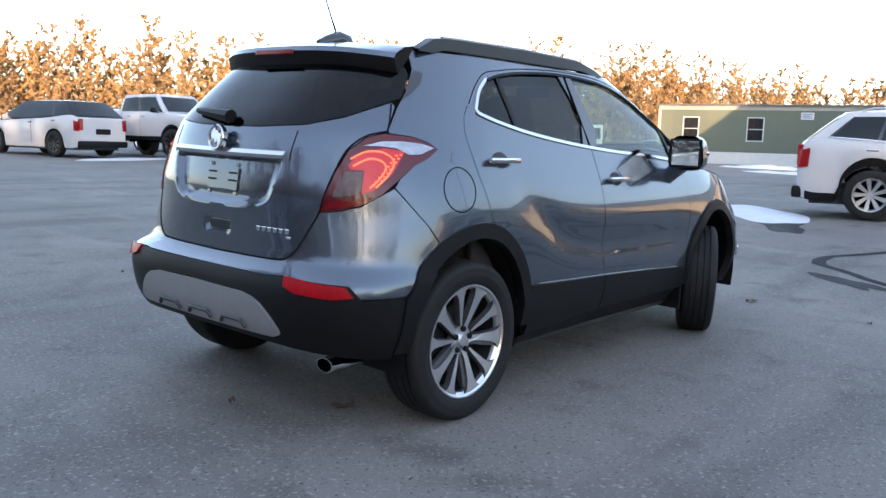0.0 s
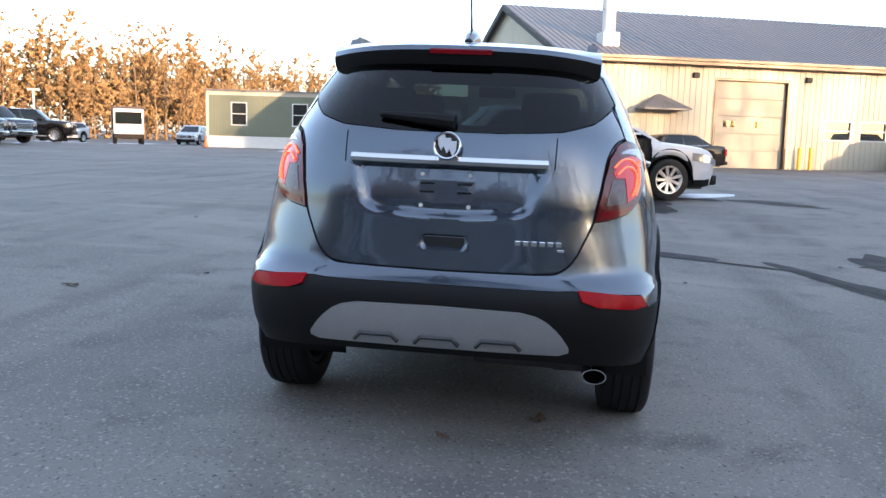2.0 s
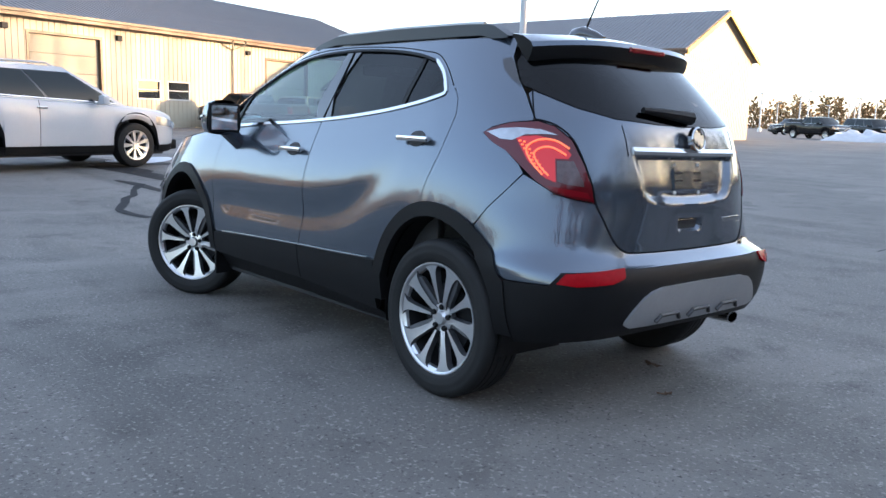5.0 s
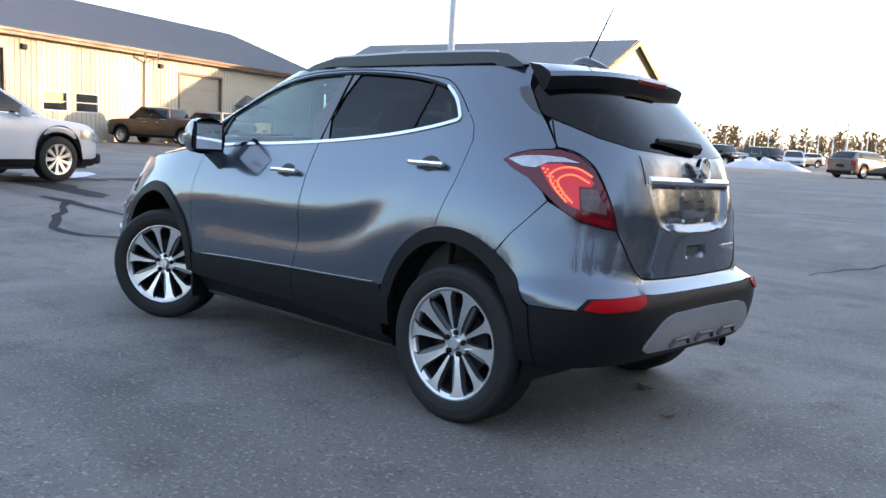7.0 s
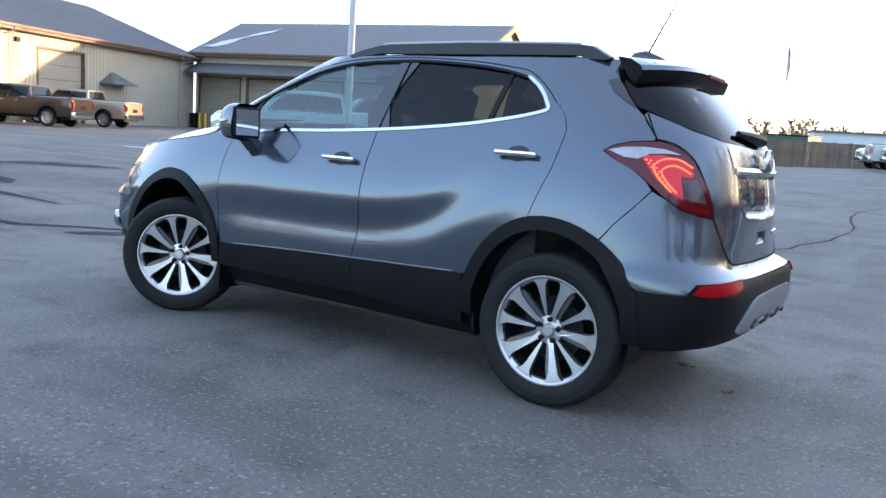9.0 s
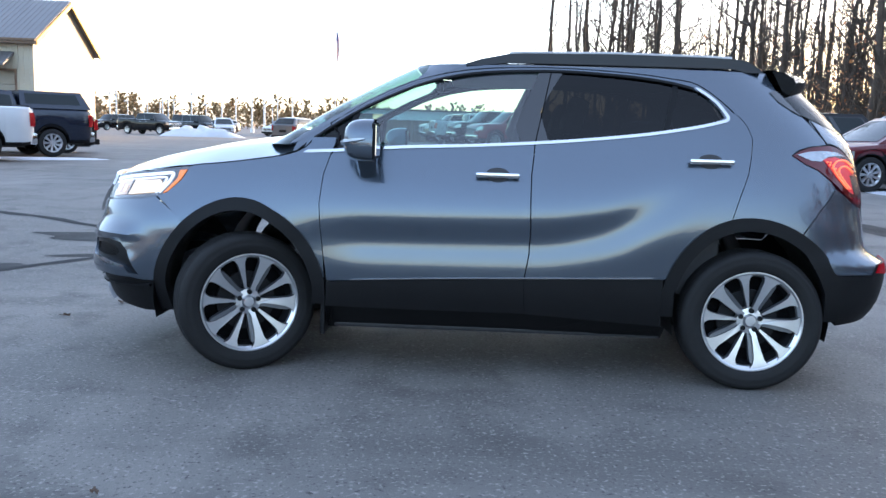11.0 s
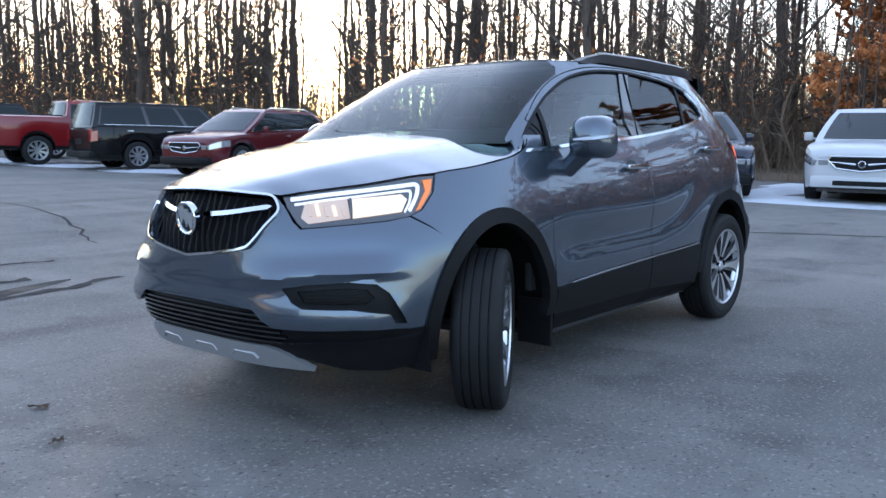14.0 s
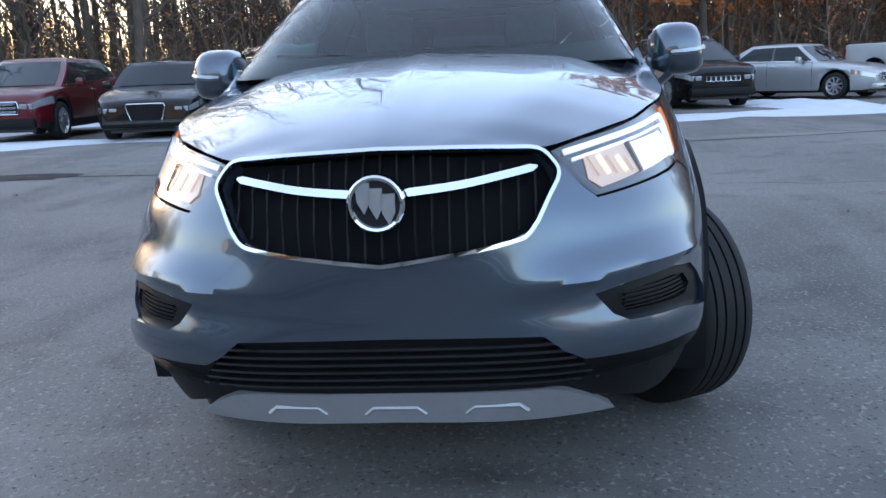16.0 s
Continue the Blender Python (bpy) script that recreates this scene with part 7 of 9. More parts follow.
    for k in (1, -1):
        q = Shape()
        ua, ub = sp["glass"][0][0] - 0.012, sp["glass"][-1][1] + 0.012
        for i in range(17):
            for j in range(5):
                u = ua + (ub - ua) * i / 16
                q.v.append(side_pt(u, 0.075 + (0.79 - 0.16 * max(0, u - 0.6)) * j / 4, k, 0.004))
        q.f = [((i * 5 + j, i * 5 + j + 1, i * 5 + j + 6, i * 5 + j + 5) if k > 0 else (i * 5 + j + 5, i * 5 + j + 6, i * 5 + j + 1, i * 5 + j)) for i in range(16) for j in range(4)]
        part("pillar_trim", q, BLACK_GLOSS, cabin, smooth=True)
        for u0, u1 in sp["glass"]:
            q = Shape()
            for i in range(7):
                for j in range(5):
                    q.v.append(side_pt(u0 + (u1 - u0) * i / 6, 0.09 + (0.76 - 0.16 * max(0, u0 + (u1 - u0) * i / 6 - 0.6)) * j / 4, k, 0.008))
            q.f = [((i * 5 + j, i * 5 + j + 1, i * 5 + j + 6, i * 5 + j + 5) if k > 0 else (i * 5 + j + 5, i * 5 + j + 6, i * 5 + j + 1, i * 5 + j)) for i in range(6) for j in range(4)]
            part("side_window", q, CAR_GLASS, cabin, smooth=True)
        part("window_strip", Shape().tube([side_pt(u, 0.07, k, 0.010) for u in (0.04, 0.2, 0.4, 0.6, 0.8, 0.92)], 0.010, 5), CHROME if bright else BLACK_TRIM, cabin)
        mx, my, mz = side_pt(0.13, 0.12, k, 0.12)
        mir = part("door_mirror", Shape().bevel_box((mx - 0.06, min(my, my + 0.16 * k), mz - 0.07), (mx + 0.06, max(my, my + 0.16 * k), mz + 0.09), 0.04).tube([(mx, my - 0.14 * k, mz - 0.06), (mx, my + 0.02 * k, mz - 0.02)], 0.025, 6), BLACK_TRIM if tall else body, car, smooth=True)
        for u in (0.44, 0.74) if kind != "muscle" else (0.5,):
            hx, hy, hz_ = side_pt(u, 0.0, k, 0.075)
            part("door_handle", Shape().bevel_box((hx - 0.09, hy * 0.995 - 0.015, hz_ - 0.13), (hx + 0.09, hy * 0.995 + 0.015, hz_ - 0.10), 0.01), CHROME if bright else BLACK_TRIM, car)
        if roof_rails:
            part("roof_rail", Shape().tube([(x, wt * 0.93 * k, z) for x, z in ((cb[2] - 0.1, z1 - 0.01), (cb[2] - 0.25, z1 + 0.055), (cb[3] + 0.35, z1 + 0.055), (cb[3] + 0.15, z1 - 0.01))], 0.016, 6), GALV if bright else BLACK_TRIM, car)
        # door gaps
        for u in (0.04, 0.45, 0.86) if len(sp["glass"]) > 2 else (0.04, 0.50, 0.90):
            x = cb[0] + (cb[1] - cb[0]) * u
            if all(abs(x - a) > ra + 0.05 for a in axles):
                pts = [(x, (width(x) * f + 0.003) * k, sill + 0.1 + (top(x) - sill - 0.12) * h) for h, f in ((0, 0.972), (0.35, 0.99), (0.65, 1.0), (0.92, 0.985), (1.0, 0.965))]
                part("door_gap", Shape().tube(pts, 0.005, 4), GAP_BLACK, car)
    for i, nm in ((0, "windscreen"), (nu, "rear_window")):
        q = Shape()
        out = 0.010 if i == 0 else -0.010
        for j in range(5):
            v = 0.10 + 0.78 * j / 4
            a, b = Vector(side_pt(0 if i == 0 else 1, v, 1)), Vector(side_pt(0 if i == 0 else 1, v, -1))
            for c in range(9):
                t = 0.07 + 0.86 * c / 8
                p = a.lerp(b, t)
                q.v.append((p.x + (0.10 if i == 0 else -0.06) * 4 * t * (1 - t) + out, p.y, p.z + 0.006))
        q.f = [(j * 9 + c, j * 9 + c + 1, j * 9 + c + 10, j * 9 + c + 9) for j in range(4) for c in range(8)]
        if i:
            q.f = [f[::-1] for f in q.f]
        part(nm, q, CAR_GLASS, cabin, smooth=True)
    return car


def at(x, y, heading):
    return Matrix.Translation((x, y, swell(x, y))) @ Matrix.Rotation(radians(heading), 4, "Z")


# beside the shop
vehicle("suv", at(12.4, -0.85, -74), WHITE_PAINT, "white luxury crossover with chrome trim parked on the lot", "car", bright=True, roof_rails=True)
vehicle("pickup", at(21.9, 1.15, -80), BLACK_PAINT, "black pickup truck with black wheels parked tail out", "pickup truck", rim=PARK_BLACK_RIM, bright=False, lift=0.06)
vehicle("muscle", at(45.0, 7.6, 95), GREEN_PAINT, "bright green sports car with a black nose", "car", cladding=False, bright=False)
vehicle("sedan", at(31.5, -4.7, 118), BLACK_PAINT, "black luxury sedan parked by the shop door", "car", cladding=False)
vehicle("pickup", at(37.4, -18.5, 26), BROWN_PAINT, "dark brown pickup truck parked along the shop wall", "pickup truck")
vehicle("pickup", at(39.2, -22.7, 26), BEIGE_PAINT, "beige pickup truck parked beside the brown one", "pickup truck")
vehicle("pickup", at(15.4, -14.5, 46), WHITE_PAINT, "silver-white double-cab pickup parked behind the light pole", "pickup truck")
vehicle("pickup", at(15.7, -18.4, 48), NAVY_PAINT, "dark pickup truck with a bed cap parked in a row", "pickup truck", cover="shell")
vehicle("suv", at(16.4, -21.6, 48), BLACK_PAINT, "black crossover parked at the end of the row", "car")

# row of trucks along the far side of the lot
vehicle("suv", at(9.6, 24.4, 101), WHITE_PAINT, "white luxury suv with a black roof parked tail out", "car", scale=1.03, rim=PARK_BLACK_RIM, bright=False, cladding=False, top_paint=BLACK_PAINT)
vehicle("pickup", at(12.8, 23.2, -82), WHITE_PAINT, "lifted white pickup truck with big black wheels", "pickup truck", lift=0.22, rim=PARK_BLACK_RIM)
vehicle("pickup", at(16.4, 27.2, -84), NAVY_PAINT, "dark pickup truck parked nose out in the row", "pickup truck", bright=False)
vehicle("pickup", at(19.4, 24.6, -82), WHITE_PAINT, "white heavy-duty pickup truck with a chrome grille", "pickup truck", lift=0.05)
vehicle("pickup", at(23.0, 26.2, -84), GREY_PAINT, "dark grey pickup truck in the row", "pickup truck")
vehicle("pickup", at(26.4, 25.2, -98), WHITE_PAINT, "white heavy-duty pickup truck with a chrome grille", "pickup truck", lift=0.05)
vehicle("pickup", at(31.0, 27.4, -100), NAVY_PAINT, "navy pickup truck with a chrome grille", "pickup truck")
vehicle("pickup", at(35.2, 28.8, -100), NAVY_PAINT, "navy pickup truck with a chrome grille", "pickup truck")
vehicle("pickup", at(41.5, 30.8, -66), BLACK_PAINT, "black pickup truck at the end of the row", "pickup truck", bright=False)
for k, (x, y) in enumerate(((66, 31.5), (69.5, 29.5), (73, 28), (60, 40), (56, 43))):
    vehicle("suv", at(x, y, 190 - 4 * k), WHITE_PAINT, "white car parked far across the lot", "car")

# row under the woods
vehicle("pickup", at(-20.5, 12.5, 30), WHITE_PAINT, "white pickup truck parked at the end of the row", "pickup truck")
vehicle("sedan", at(-18.7, 7.7, 44), SILVER_PAINT, "silver luxury coupe parked nose out on the snow", "car", cladding=False, face="grid")
vehicle("suv", at(-16.3, 4.15, 12), BLACK_PAINT, "black off-road suv with a slotted chrome grille", "car", scale=0.97, roof_rails=True, face="slots")
vehicle("suv", at(-13.0, 1.6, 13), SILVER_PAINT, "silver crossover with a chrome grille parked nose out", "car", scale=0.97, roof_rails=True)
vehicle("suv", at(-12.3, -0.95, 8), WHITE_PAINT, "white crossover with a dark grille parked nose out", "car", scale=1.03, face="oval", cladding=False)
vehicle("suv", at(-11.3, -4.3, 32), NAVY_PAINT, "navy suv with a chrome grille parked nose out", "car", scale=1.0)
vehicle("sedan", at(-11.2, -7.0, 14), BLACK_PAINT, "black sedan with a tall chrome grille", "car", cladding=False, face="tall")
vehicle("suv", at(-11.4, -9.8, 8), WINE_PAINT, "dark red crossover with a chrome grille parked nose out", "car", scale=0.96)
vehicle("suv", at(-8.9, -15.75, 12), WINE_PAINT, "wine-red three-row crossover with chrome trim", "car", scale=1.05, roof_rails=True, face="oval")
vehicle("big_suv", at(-8.7, -19.2, 172), BLACK_PAINT, "big black suv parked tail out on the snow", "car")
vehicle("pickup", at(-8.0, -22.9, 172), RED_PAINT, "red pickup truck parked tail out", "pickup truck", lift=0.08)
vehicle("pickup", at(-7.0, -27.8, 172), BLACK_PAINT, "black pickup truck parked tail out", "pickup truck")
vehicle("suv", at(-5.9, -32.0, 30), WHITE_PAINT, "white crossover parked in the row", "car", scale=0.95)
vehicle("suv", at(-3.5, -34.4, 165), NAVY_PAINT, "dark crossover parked tail out", "car")
vehicle("pickup", at(-1.0, -39.2, 20), RED_PAINT, "red pickup truck parked nose out", "pickup truck")
vehicle("pickup", at(0.2, -44.2, 20), BLACK_PAINT, "black pickup truck parked nose out", "pickup truck", lift=0.06)
vehicle("pickup", at(1.2, -48.2, 195), WHITE_PAINT, "white pickup truck parked tail out", "pickup truck")
vehicle("pickup", at(2.4, -52.2, 20), BEIGE_PAINT, "beige pickup truck parked nose out", "pickup truck")

# far cars down the lot
vehicle("suv", at(13.6, -53.0, -106), GREY_PAINT, "dark grey suv far down the lot", "car")
vehicle("pickup", at(30.6, -69.5, 160), BLACK_PAINT, "black pickup far down the lot", "truck")
vehicle("big_suv", at(27.6, -73.5, 155), BLACK_PAINT, "black suv far down the lot", "car")
vehicle("suv", at(24.8, -72, 112), WHITE_PAINT, "white car far down the lot", "car")
for k, (x, y, p) in enumerate(((44, -92, BLACK_PAINT), (40.5, -93, BLACK_PAINT), (22, -84, SILVER_PAINT), (18.5, -85, GREY_PAINT), (15, -86, WHITE_PAINT), (11.5, -87, BLACK_PAINT), (33, -98, SILVER_PAINT), (26, -99, GREY_PAINT))):
    vehicle("big_suv" if k < 2 else "suv", at(x, y, 60 + 40 * (k % 2)), p, "car parked in the far rows of the lot", "car")


def box_truck():
    root = thing("dump_truck", at(58.5, 33.5, -150), "white cab-over truck with a dark dump body", "truck")
    part("cab", Shape().bevel_box((1.2, -1.1, 0.7), (3.0, 1.1, 2.7), 0.12), WHITE_PAINT, root, smooth=True)
    part("windscreen", Shape().bevel_box((2.95, -0.95, 1.55), (3.03, 0.95, 2.45), 0.03), CAR_GLASS, root)
    part("dump_body", Shape().bevel_box((-3.4, -1.2, 1.1), (1.0, 1.2, 2.9), 0.05), BROWN_PAINT, root)
    part("chassis", Shape().box((-3.2, -0.5, 0.5), (2.6, 0.5, 0.9)), STEEL_DARK, root)
    part("bumper", Shape().bevel_box((2.9, -1.1, 0.45), (3.15, 1.1, 0.8), 0.04), BLACK_TRIM, root)
    for sd in (1, -1):
        part("door_mirror", Shape().bevel_box((2.9, min(1.25 * sd, 1.4 * sd), 1.7), (3.0, max(1.25 * sd, 1.4 * sd), 2.2), 0.03), BLACK_TRIM, root)
        for x in (2.0, -2.3):
            park_wheel(root, x, 0.98 * sd, 0.46, 0.28, PARK_ALLOY)


box_truck()


# ---- woods ----
BARK = mat("grey_brown_bark", (0.063, 0.048, 0.036), 0.95, vary=0.3, scale=2.5, bump=0.8, bump_scale=18, each=0.25)
TWIG = mat("twigs", (0.069, 0.0492, 0.0348), 0.95, vary=0.2, scale=2, each=0.2)
OAK_LEAF = mat("dry_oak_leaves", (0.36, 0.120, 0.034), 0.85, vary=0.35, scale=1.2, colour2=(0.50, 0.22, 0.070), each=0.2)
BRUSH = mat("dry_brush", (0.09, 0.063, 0.042), 0.95, vary=0.3, scale=1.5, colour2=(0.15, 0.108, 0.069))


def grow(seed, height, girth, limbs, clear, twigs, leafy=0.0, spread=0.22, stout=1.0, leaf_size=1.0):
    """One bare winter tree: trunk and limbs, fine twigs, and a few dry leaves."""
    rnd = random.Random(seed)
    wood, fine, leaf = Shape(), Shape(), Shape()
    pts, rad = [], []
    bend = (rnd.uniform(-0.05, 0.05), rnd.uniform(-0.05, 0.05))
    wob = [rnd.uniform(-0.12, 0.12) for _ in range(20)]
    for k in range(11):
        t = k / 10
        pts.append(Vector((bend[0] * height * t * t + wob[k], bend[1] * height * t * t + wob[19 - k], height * t - 0.15 * (k == 0))))
        rad.append(girth * ((1 - t) ** 0.75 * 0.92 + 0.06) * (1.35 if k == 0 else 1))
    wood.tube(pts, rad, 8)

    def along(t):
        f = t * 10
        i = min(int(f), 9)
        return pts[i].lerp(pts[i + 1], f - i), rad[i] + (rad[i + 1] - rad[i]) * (f - i)

    for n in range(limbs):
        t = clear + (0.97 - clear) * ((n + rnd.random()) / limbs) ** 0.9
        p, r = along(t)
        a = n * 2.4 + rnd.uniform(-0.5, 0.5)
        length = height * spread * (1.15 - 0.75 * t) * rnd.uniform(0.6, 1.25)
        rise = rnd.uniform(0.35, 1.0)
        d = Vector((math.cos(a), math.sin(a), rise)).normalized()
        limb = [p]
        for k in range(4):
            d = (d + Vector((rnd.uniform(-0.25, 0.25), rnd.uniform(-0.25, 0.25), rnd.uniform(-0.05, 0.30)))).normalized()
            limb.append(limb[-1] + d * length / 4)
        r0 = min(r * 0.55, 0.014 * length + 0.012)
        wood.tube(limb, [r0, r0 * 0.8, r0 * 0.58, r0 * 0.36, r0 * 0.15], 4, False)
        for b in range(5):
            f = 0.25 + 0.72 * (b + rnd.random()) / 5
            i = min(int(f * 4), 3)
            q = limb[i].lerp(limb[i + 1], f * 4 - i)
            e = (limb[i + 1] - limb[i]).normalized() + Vector((rnd.uniform(-1, 1), rnd.uniform(-1, 1), rnd.uniform(-0.2, 0.9))) * 0.9
            e.normalize()
            bl = length * rnd.uniform(0.25, 0.5)
            m1 = q + e * bl * 0.5 + Vector((rnd.uniform(-0.1, 0.1), rnd.uniform(-0.1, 0.1), 0.04)) * bl
            end = m1 + (e + Vector((rnd.uniform(-0.4, 0.4), rnd.uniform(-0.4, 0.4), rnd.uniform(0, 0.4)))).normalized() * bl * 0.5
            br = max(r0 * 0.30, 0.014) * stout
            fine.tube([q, m1, end], [br, br * 0.7, br * 0.35], 3, False)
            for w in range(twigs):
                s0 = (q if w % 3 == 0 else m1).lerp(m1 if w % 3 == 0 else end, rnd.random())
                dv = Vector((rnd.uniform(-1, 1), rnd.uniform(-1, 1), rnd.uniform(-0.2, 1))).normalized()
                tl = bl * rnd.uniform(0.25, 0.55)
                fine.tube([s0, s0 + dv * tl], [0.011 * stout, 0.005 * stout], 3, False)
                if leafy and rnd.random() < leafy:
                    for _ in range(3 if leaf_size == 1.0 else 14 if leaf_size < 3 else 6):
                        c = s0 + dv * tl * rnd.uniform(0.2, 1.2)
                        u = Vector((rnd.uniform(-1, 1), rnd.uniform(-1, 1), rnd.uniform(-1, 1))).normalized() * rnd.uniform(0.07, 0.15) * leaf_size
                        v = u.cross(Vector((rnd.uniform(-1, 1), rnd.uniform(-1, 1), rnd.uniform(-1, 1)))).normalized() * u.length * 0.6
                        leaf.add([c - u, c + v * 0.9, c + u, c - v], [(0, 1, 2, 3)])
    return wood.mesh("trunk", True, 1.0), fine.mesh("twigs"), (leaf.mesh("dry_leaves") if leaf.f else None)


KINDS = [grow(11, 17, 0.15, 24, 0.08, 4), grow(12, 19, 0.18, 26, 0.10, 4), grow(13, 15, 0.11, 22, 0.06, 4), grow(14, 20, 0.22, 26, 0.14, 4, spread=0.25), grow(15, 11, 0.075, 20, 0.06, 4, spread=0.26),
         grow(16, 15, 0.17, 18, 0.10, 4, leafy=0.9, spread=0.26, leaf_size=1.7), grow(17, 9, 0.10, 16, 0.05, 4, leafy=1.0, spread=0.30, leaf_size=1.6)]
# trees deep in the woods carry fewer twigs
DEEP_KINDS = [grow(41, 17, 0.15, 14, 0.10, 2, stout=1.5), grow(42, 19, 0.18, 15, 0.12, 2, stout=1.5), grow(43, 15, 0.11, 14, 0.08, 2, stout=1.5), grow(44, 20, 0.22, 15, 0.15, 2, spread=0.25, stout=1.5), grow(45, 12, 0.08, 13, 0.06, 2, spread=0.26, stout=1.5)]
# far trees: coarser twigs, so that their crowns keep their body at a distance
FAR_KINDS = [grow(21, 17, 0.17, 17, 0.10, 2, 0.7, stout=2.2, spread=0.26, leaf_size=2.5), grow(22, 15, 0.15, 17, 0.08, 2, 0.9, stout=2.2, spread=0.30, leaf_size=2.5), grow(23, 18, 0.2, 17, 0.12, 2, 0.5, stout=2.4, spread=0.26, leaf_size=2.3), grow(24, 13, 0.16, 17, 0.06, 2, 1.0, spread=0.32, stout=2.2, leaf_size=2.6)]
LINE_KINDS = [grow(31, 15, 0.2, 12, 0.10, 1, 1.0, spread=0.3, stout=5, leaf_size=5.5), grow(32, 13, 0.18, 12, 0.08, 1, 1.0, spread=0.32, stout=5, leaf_size=5.5)]
# far trees: the low sun's gold is painted into leaf and bark colour
GOLD_LEAF = mat("sunlit_dry_leaves", (0.22, 0.135, 0.058), 0.9, vary=0.3, scale=0.5, colour2=(0.33, 0.225, 0.105), each=0.2)
SUNNY_BARK = mat("sunlit_bark", (0.17, 0.115, 0.068), 0.95, vary=0.25, scale=2, each=0.2)


def tree(kind, x, y, turn, size, label, group, kinds=KINDS, bark=BARK, twig=TWIG, dry=OAK_LEAF):
    wood, fine, leaf = kinds[kind]
    root = thing("tree", Matrix.Translation((x, y, swell(x, y))) @ Matrix.Rotation(turn, 4, "Z") @ Matrix.Diagonal((size, size, size, 1)), label, "tree", group)
    part("trunk", wood, bark, root)
    part("crown", fine, twig, root)
    if leaf:
        part("dry_leaves", leaf, dry, root)


def edge_walk(line_, step):
    for a, b in zip(line_, line_[1:]):
        a, b = Vector(a), Vector(b)
        n = max(1, int((b - a).length / step))
        for k in range(n):
            yield a.lerp(b, k / n), (b - a).normalized()


def bearing(q):
    """Above zero for places on the far side of the sun's gap, as far as the oaks."""
    a = math.degrees(math.atan2(q.y - 4.2, q.x - 4.5))
    return 1 if -152 < a < -135 else 0


rnd = random.Random(5)
WOODS = [(-33, 40), (-28, 22), (-24, 8), (-20.5, -3), (-18.5, -14), (-18.5, -26), (-15.5, -38), (-12.0, -50), (-5.0, -64)]
for row, (depth, step) in enumerate(((0, 2.8), (3.5, 2.6), (7.5, 2.3), (12, 2.4), (17, 2.6), (22, 2.8), (28, 3.2))):
    for p, d in edge_walk(WOODS, step):
        nrm = Vector((d.y, -d.x))
        if nrm.x > 0:
            nrm = -nrm
        q = p + nrm * (depth + rnd.uniform(-1.2, 1.6)) + d * rnd.uniform(-1, 1)
        thin = max(0, (-q.y - 50) / 60)
        if rnd.random() < 0.08 + 0.4 * thin:
            continue
        # the woods are more open beyond the sun's gap
        if bearing(q) and rnd.random() < 0.28:
            continue
        # a gap between the trunks lets the low sun be seen
        if abs((q.x - 4.5) * 0.760 - (q.y - 4.2) * 0.649) < 0.9:
            continue
        leafy = q.y > -6 and rnd.random() < 0.62 + 0.2 * (q.y > 4)
        k = rnd.choice((5, 6)) if leafy else rnd.choice((0, 0, 1, 2, 2, 3, 4, 4))
        deep = depth > 9 and not leafy
        tree(k, q.x, q.y, rnd.uniform(0, 6.28), rnd.uniform(0.76, 1.06), "oak with dry russet leaves at the edge of the woods" if leafy else "bare winter tree at the edge of the woods", "trees of the woods", DEEP_KINDS if deep else KINDS)

# the thin end of the woods
rnd = random.Random(23)
for k in range(19):
    a = radians(-95.5 - 8.0 * rnd.random())
    r = rnd.uniform(56, 84)
    x, y = 3.5 + r * math.cos(a), 4.5 + r * math.sin(a)
    tree(rnd.choice((0, 1, 2, 3, 3)), x, y, rnd.uniform(0, 6.28), rnd.uniform(0.85, 1.15), "slender bare winter tree at the thin end of the woods", "trees of the woods", DEEP_KINDS if r > 66 else KINDS)

# sunlit trees across the lot
FAR_EDGE = [(24, 108), (48, 100), (70, 84), (88, 66), (100, 50), (128, 52), (150, 40), (158, 22)]
behind = []
for depth, step in ((0, 1.8), (5, 1.9), (11, 2.2)):
    for p, d in edge_walk(FAR_EDGE, step):
        nrm = Vector((-d.y, d.x))
        if nrm.dot(p) < 0:
            nrm = -nrm
        q = p + nrm * (depth + rnd.uniform(-2, 2)) + d * rnd.uniform(-1.5, 1.5)
        k = rnd.choice((0, 1, 1, 2, 3, 3))
        turn, size = rnd.uniform(0, 6.28), rnd.uniform(0.62, 0.86)
        if depth == 0:
            tree(k, q.x, q.y, turn, size, "distant tree with dry golden leaves glowing in low sun", "trees across the lot", FAR_KINDS, SUNNY_BARK, SUNNY_BARK, GOLD_LEAF)
        else:
            behind.append((FAR_KINDS[k], q.x, q.y, turn, size))
# far tree line down the lot
far_line = []
for k in range(150):
    x = -60 + 1.7 * k + rnd.uniform(-1, 1)
    far_line.append((rnd.choice(LINE_KINDS), x, -235 + 0.25 * x + rnd.uniform(-8, 8), rnd.uniform(0, 6.28), rnd.uniform(0.42, 0.62)))


def join_trees(rows_, name, label, layers):
    """Many far trees as one mesh a material."""
    for which, material in layers:
        s = Shape()
        for kind, x, y, turn, size in rows_:
            me = kind[which]
            if me is None:
                continue
            c, d = math.cos(turn) * size, math.sin(turn) * size
            n, z0 = len(s.v), swell(x, y)
            s.v += [(x + c * v.co.x - d * v.co.y, y + d * v.co.x + c * v.co.y, z0 + size * v.co.z) for v in me.vertices]
            s.f += [tuple(i + n for i in q.vertices) for q in me.polygons]
        tagged(part(name, s, material), label, "woods", kind="stuff")


join_trees(behind, "far_woods", "depth of the golden woods across the lot", ((0, SUNNY_BARK), (2, GOLD_LEAF)))
join_trees(far_line, "far_tree_line", "far tree line at the end of the lot", ((0, SUNNY_BARK), (1, SUNNY_BARK), (2, GOLD_LEAF)))


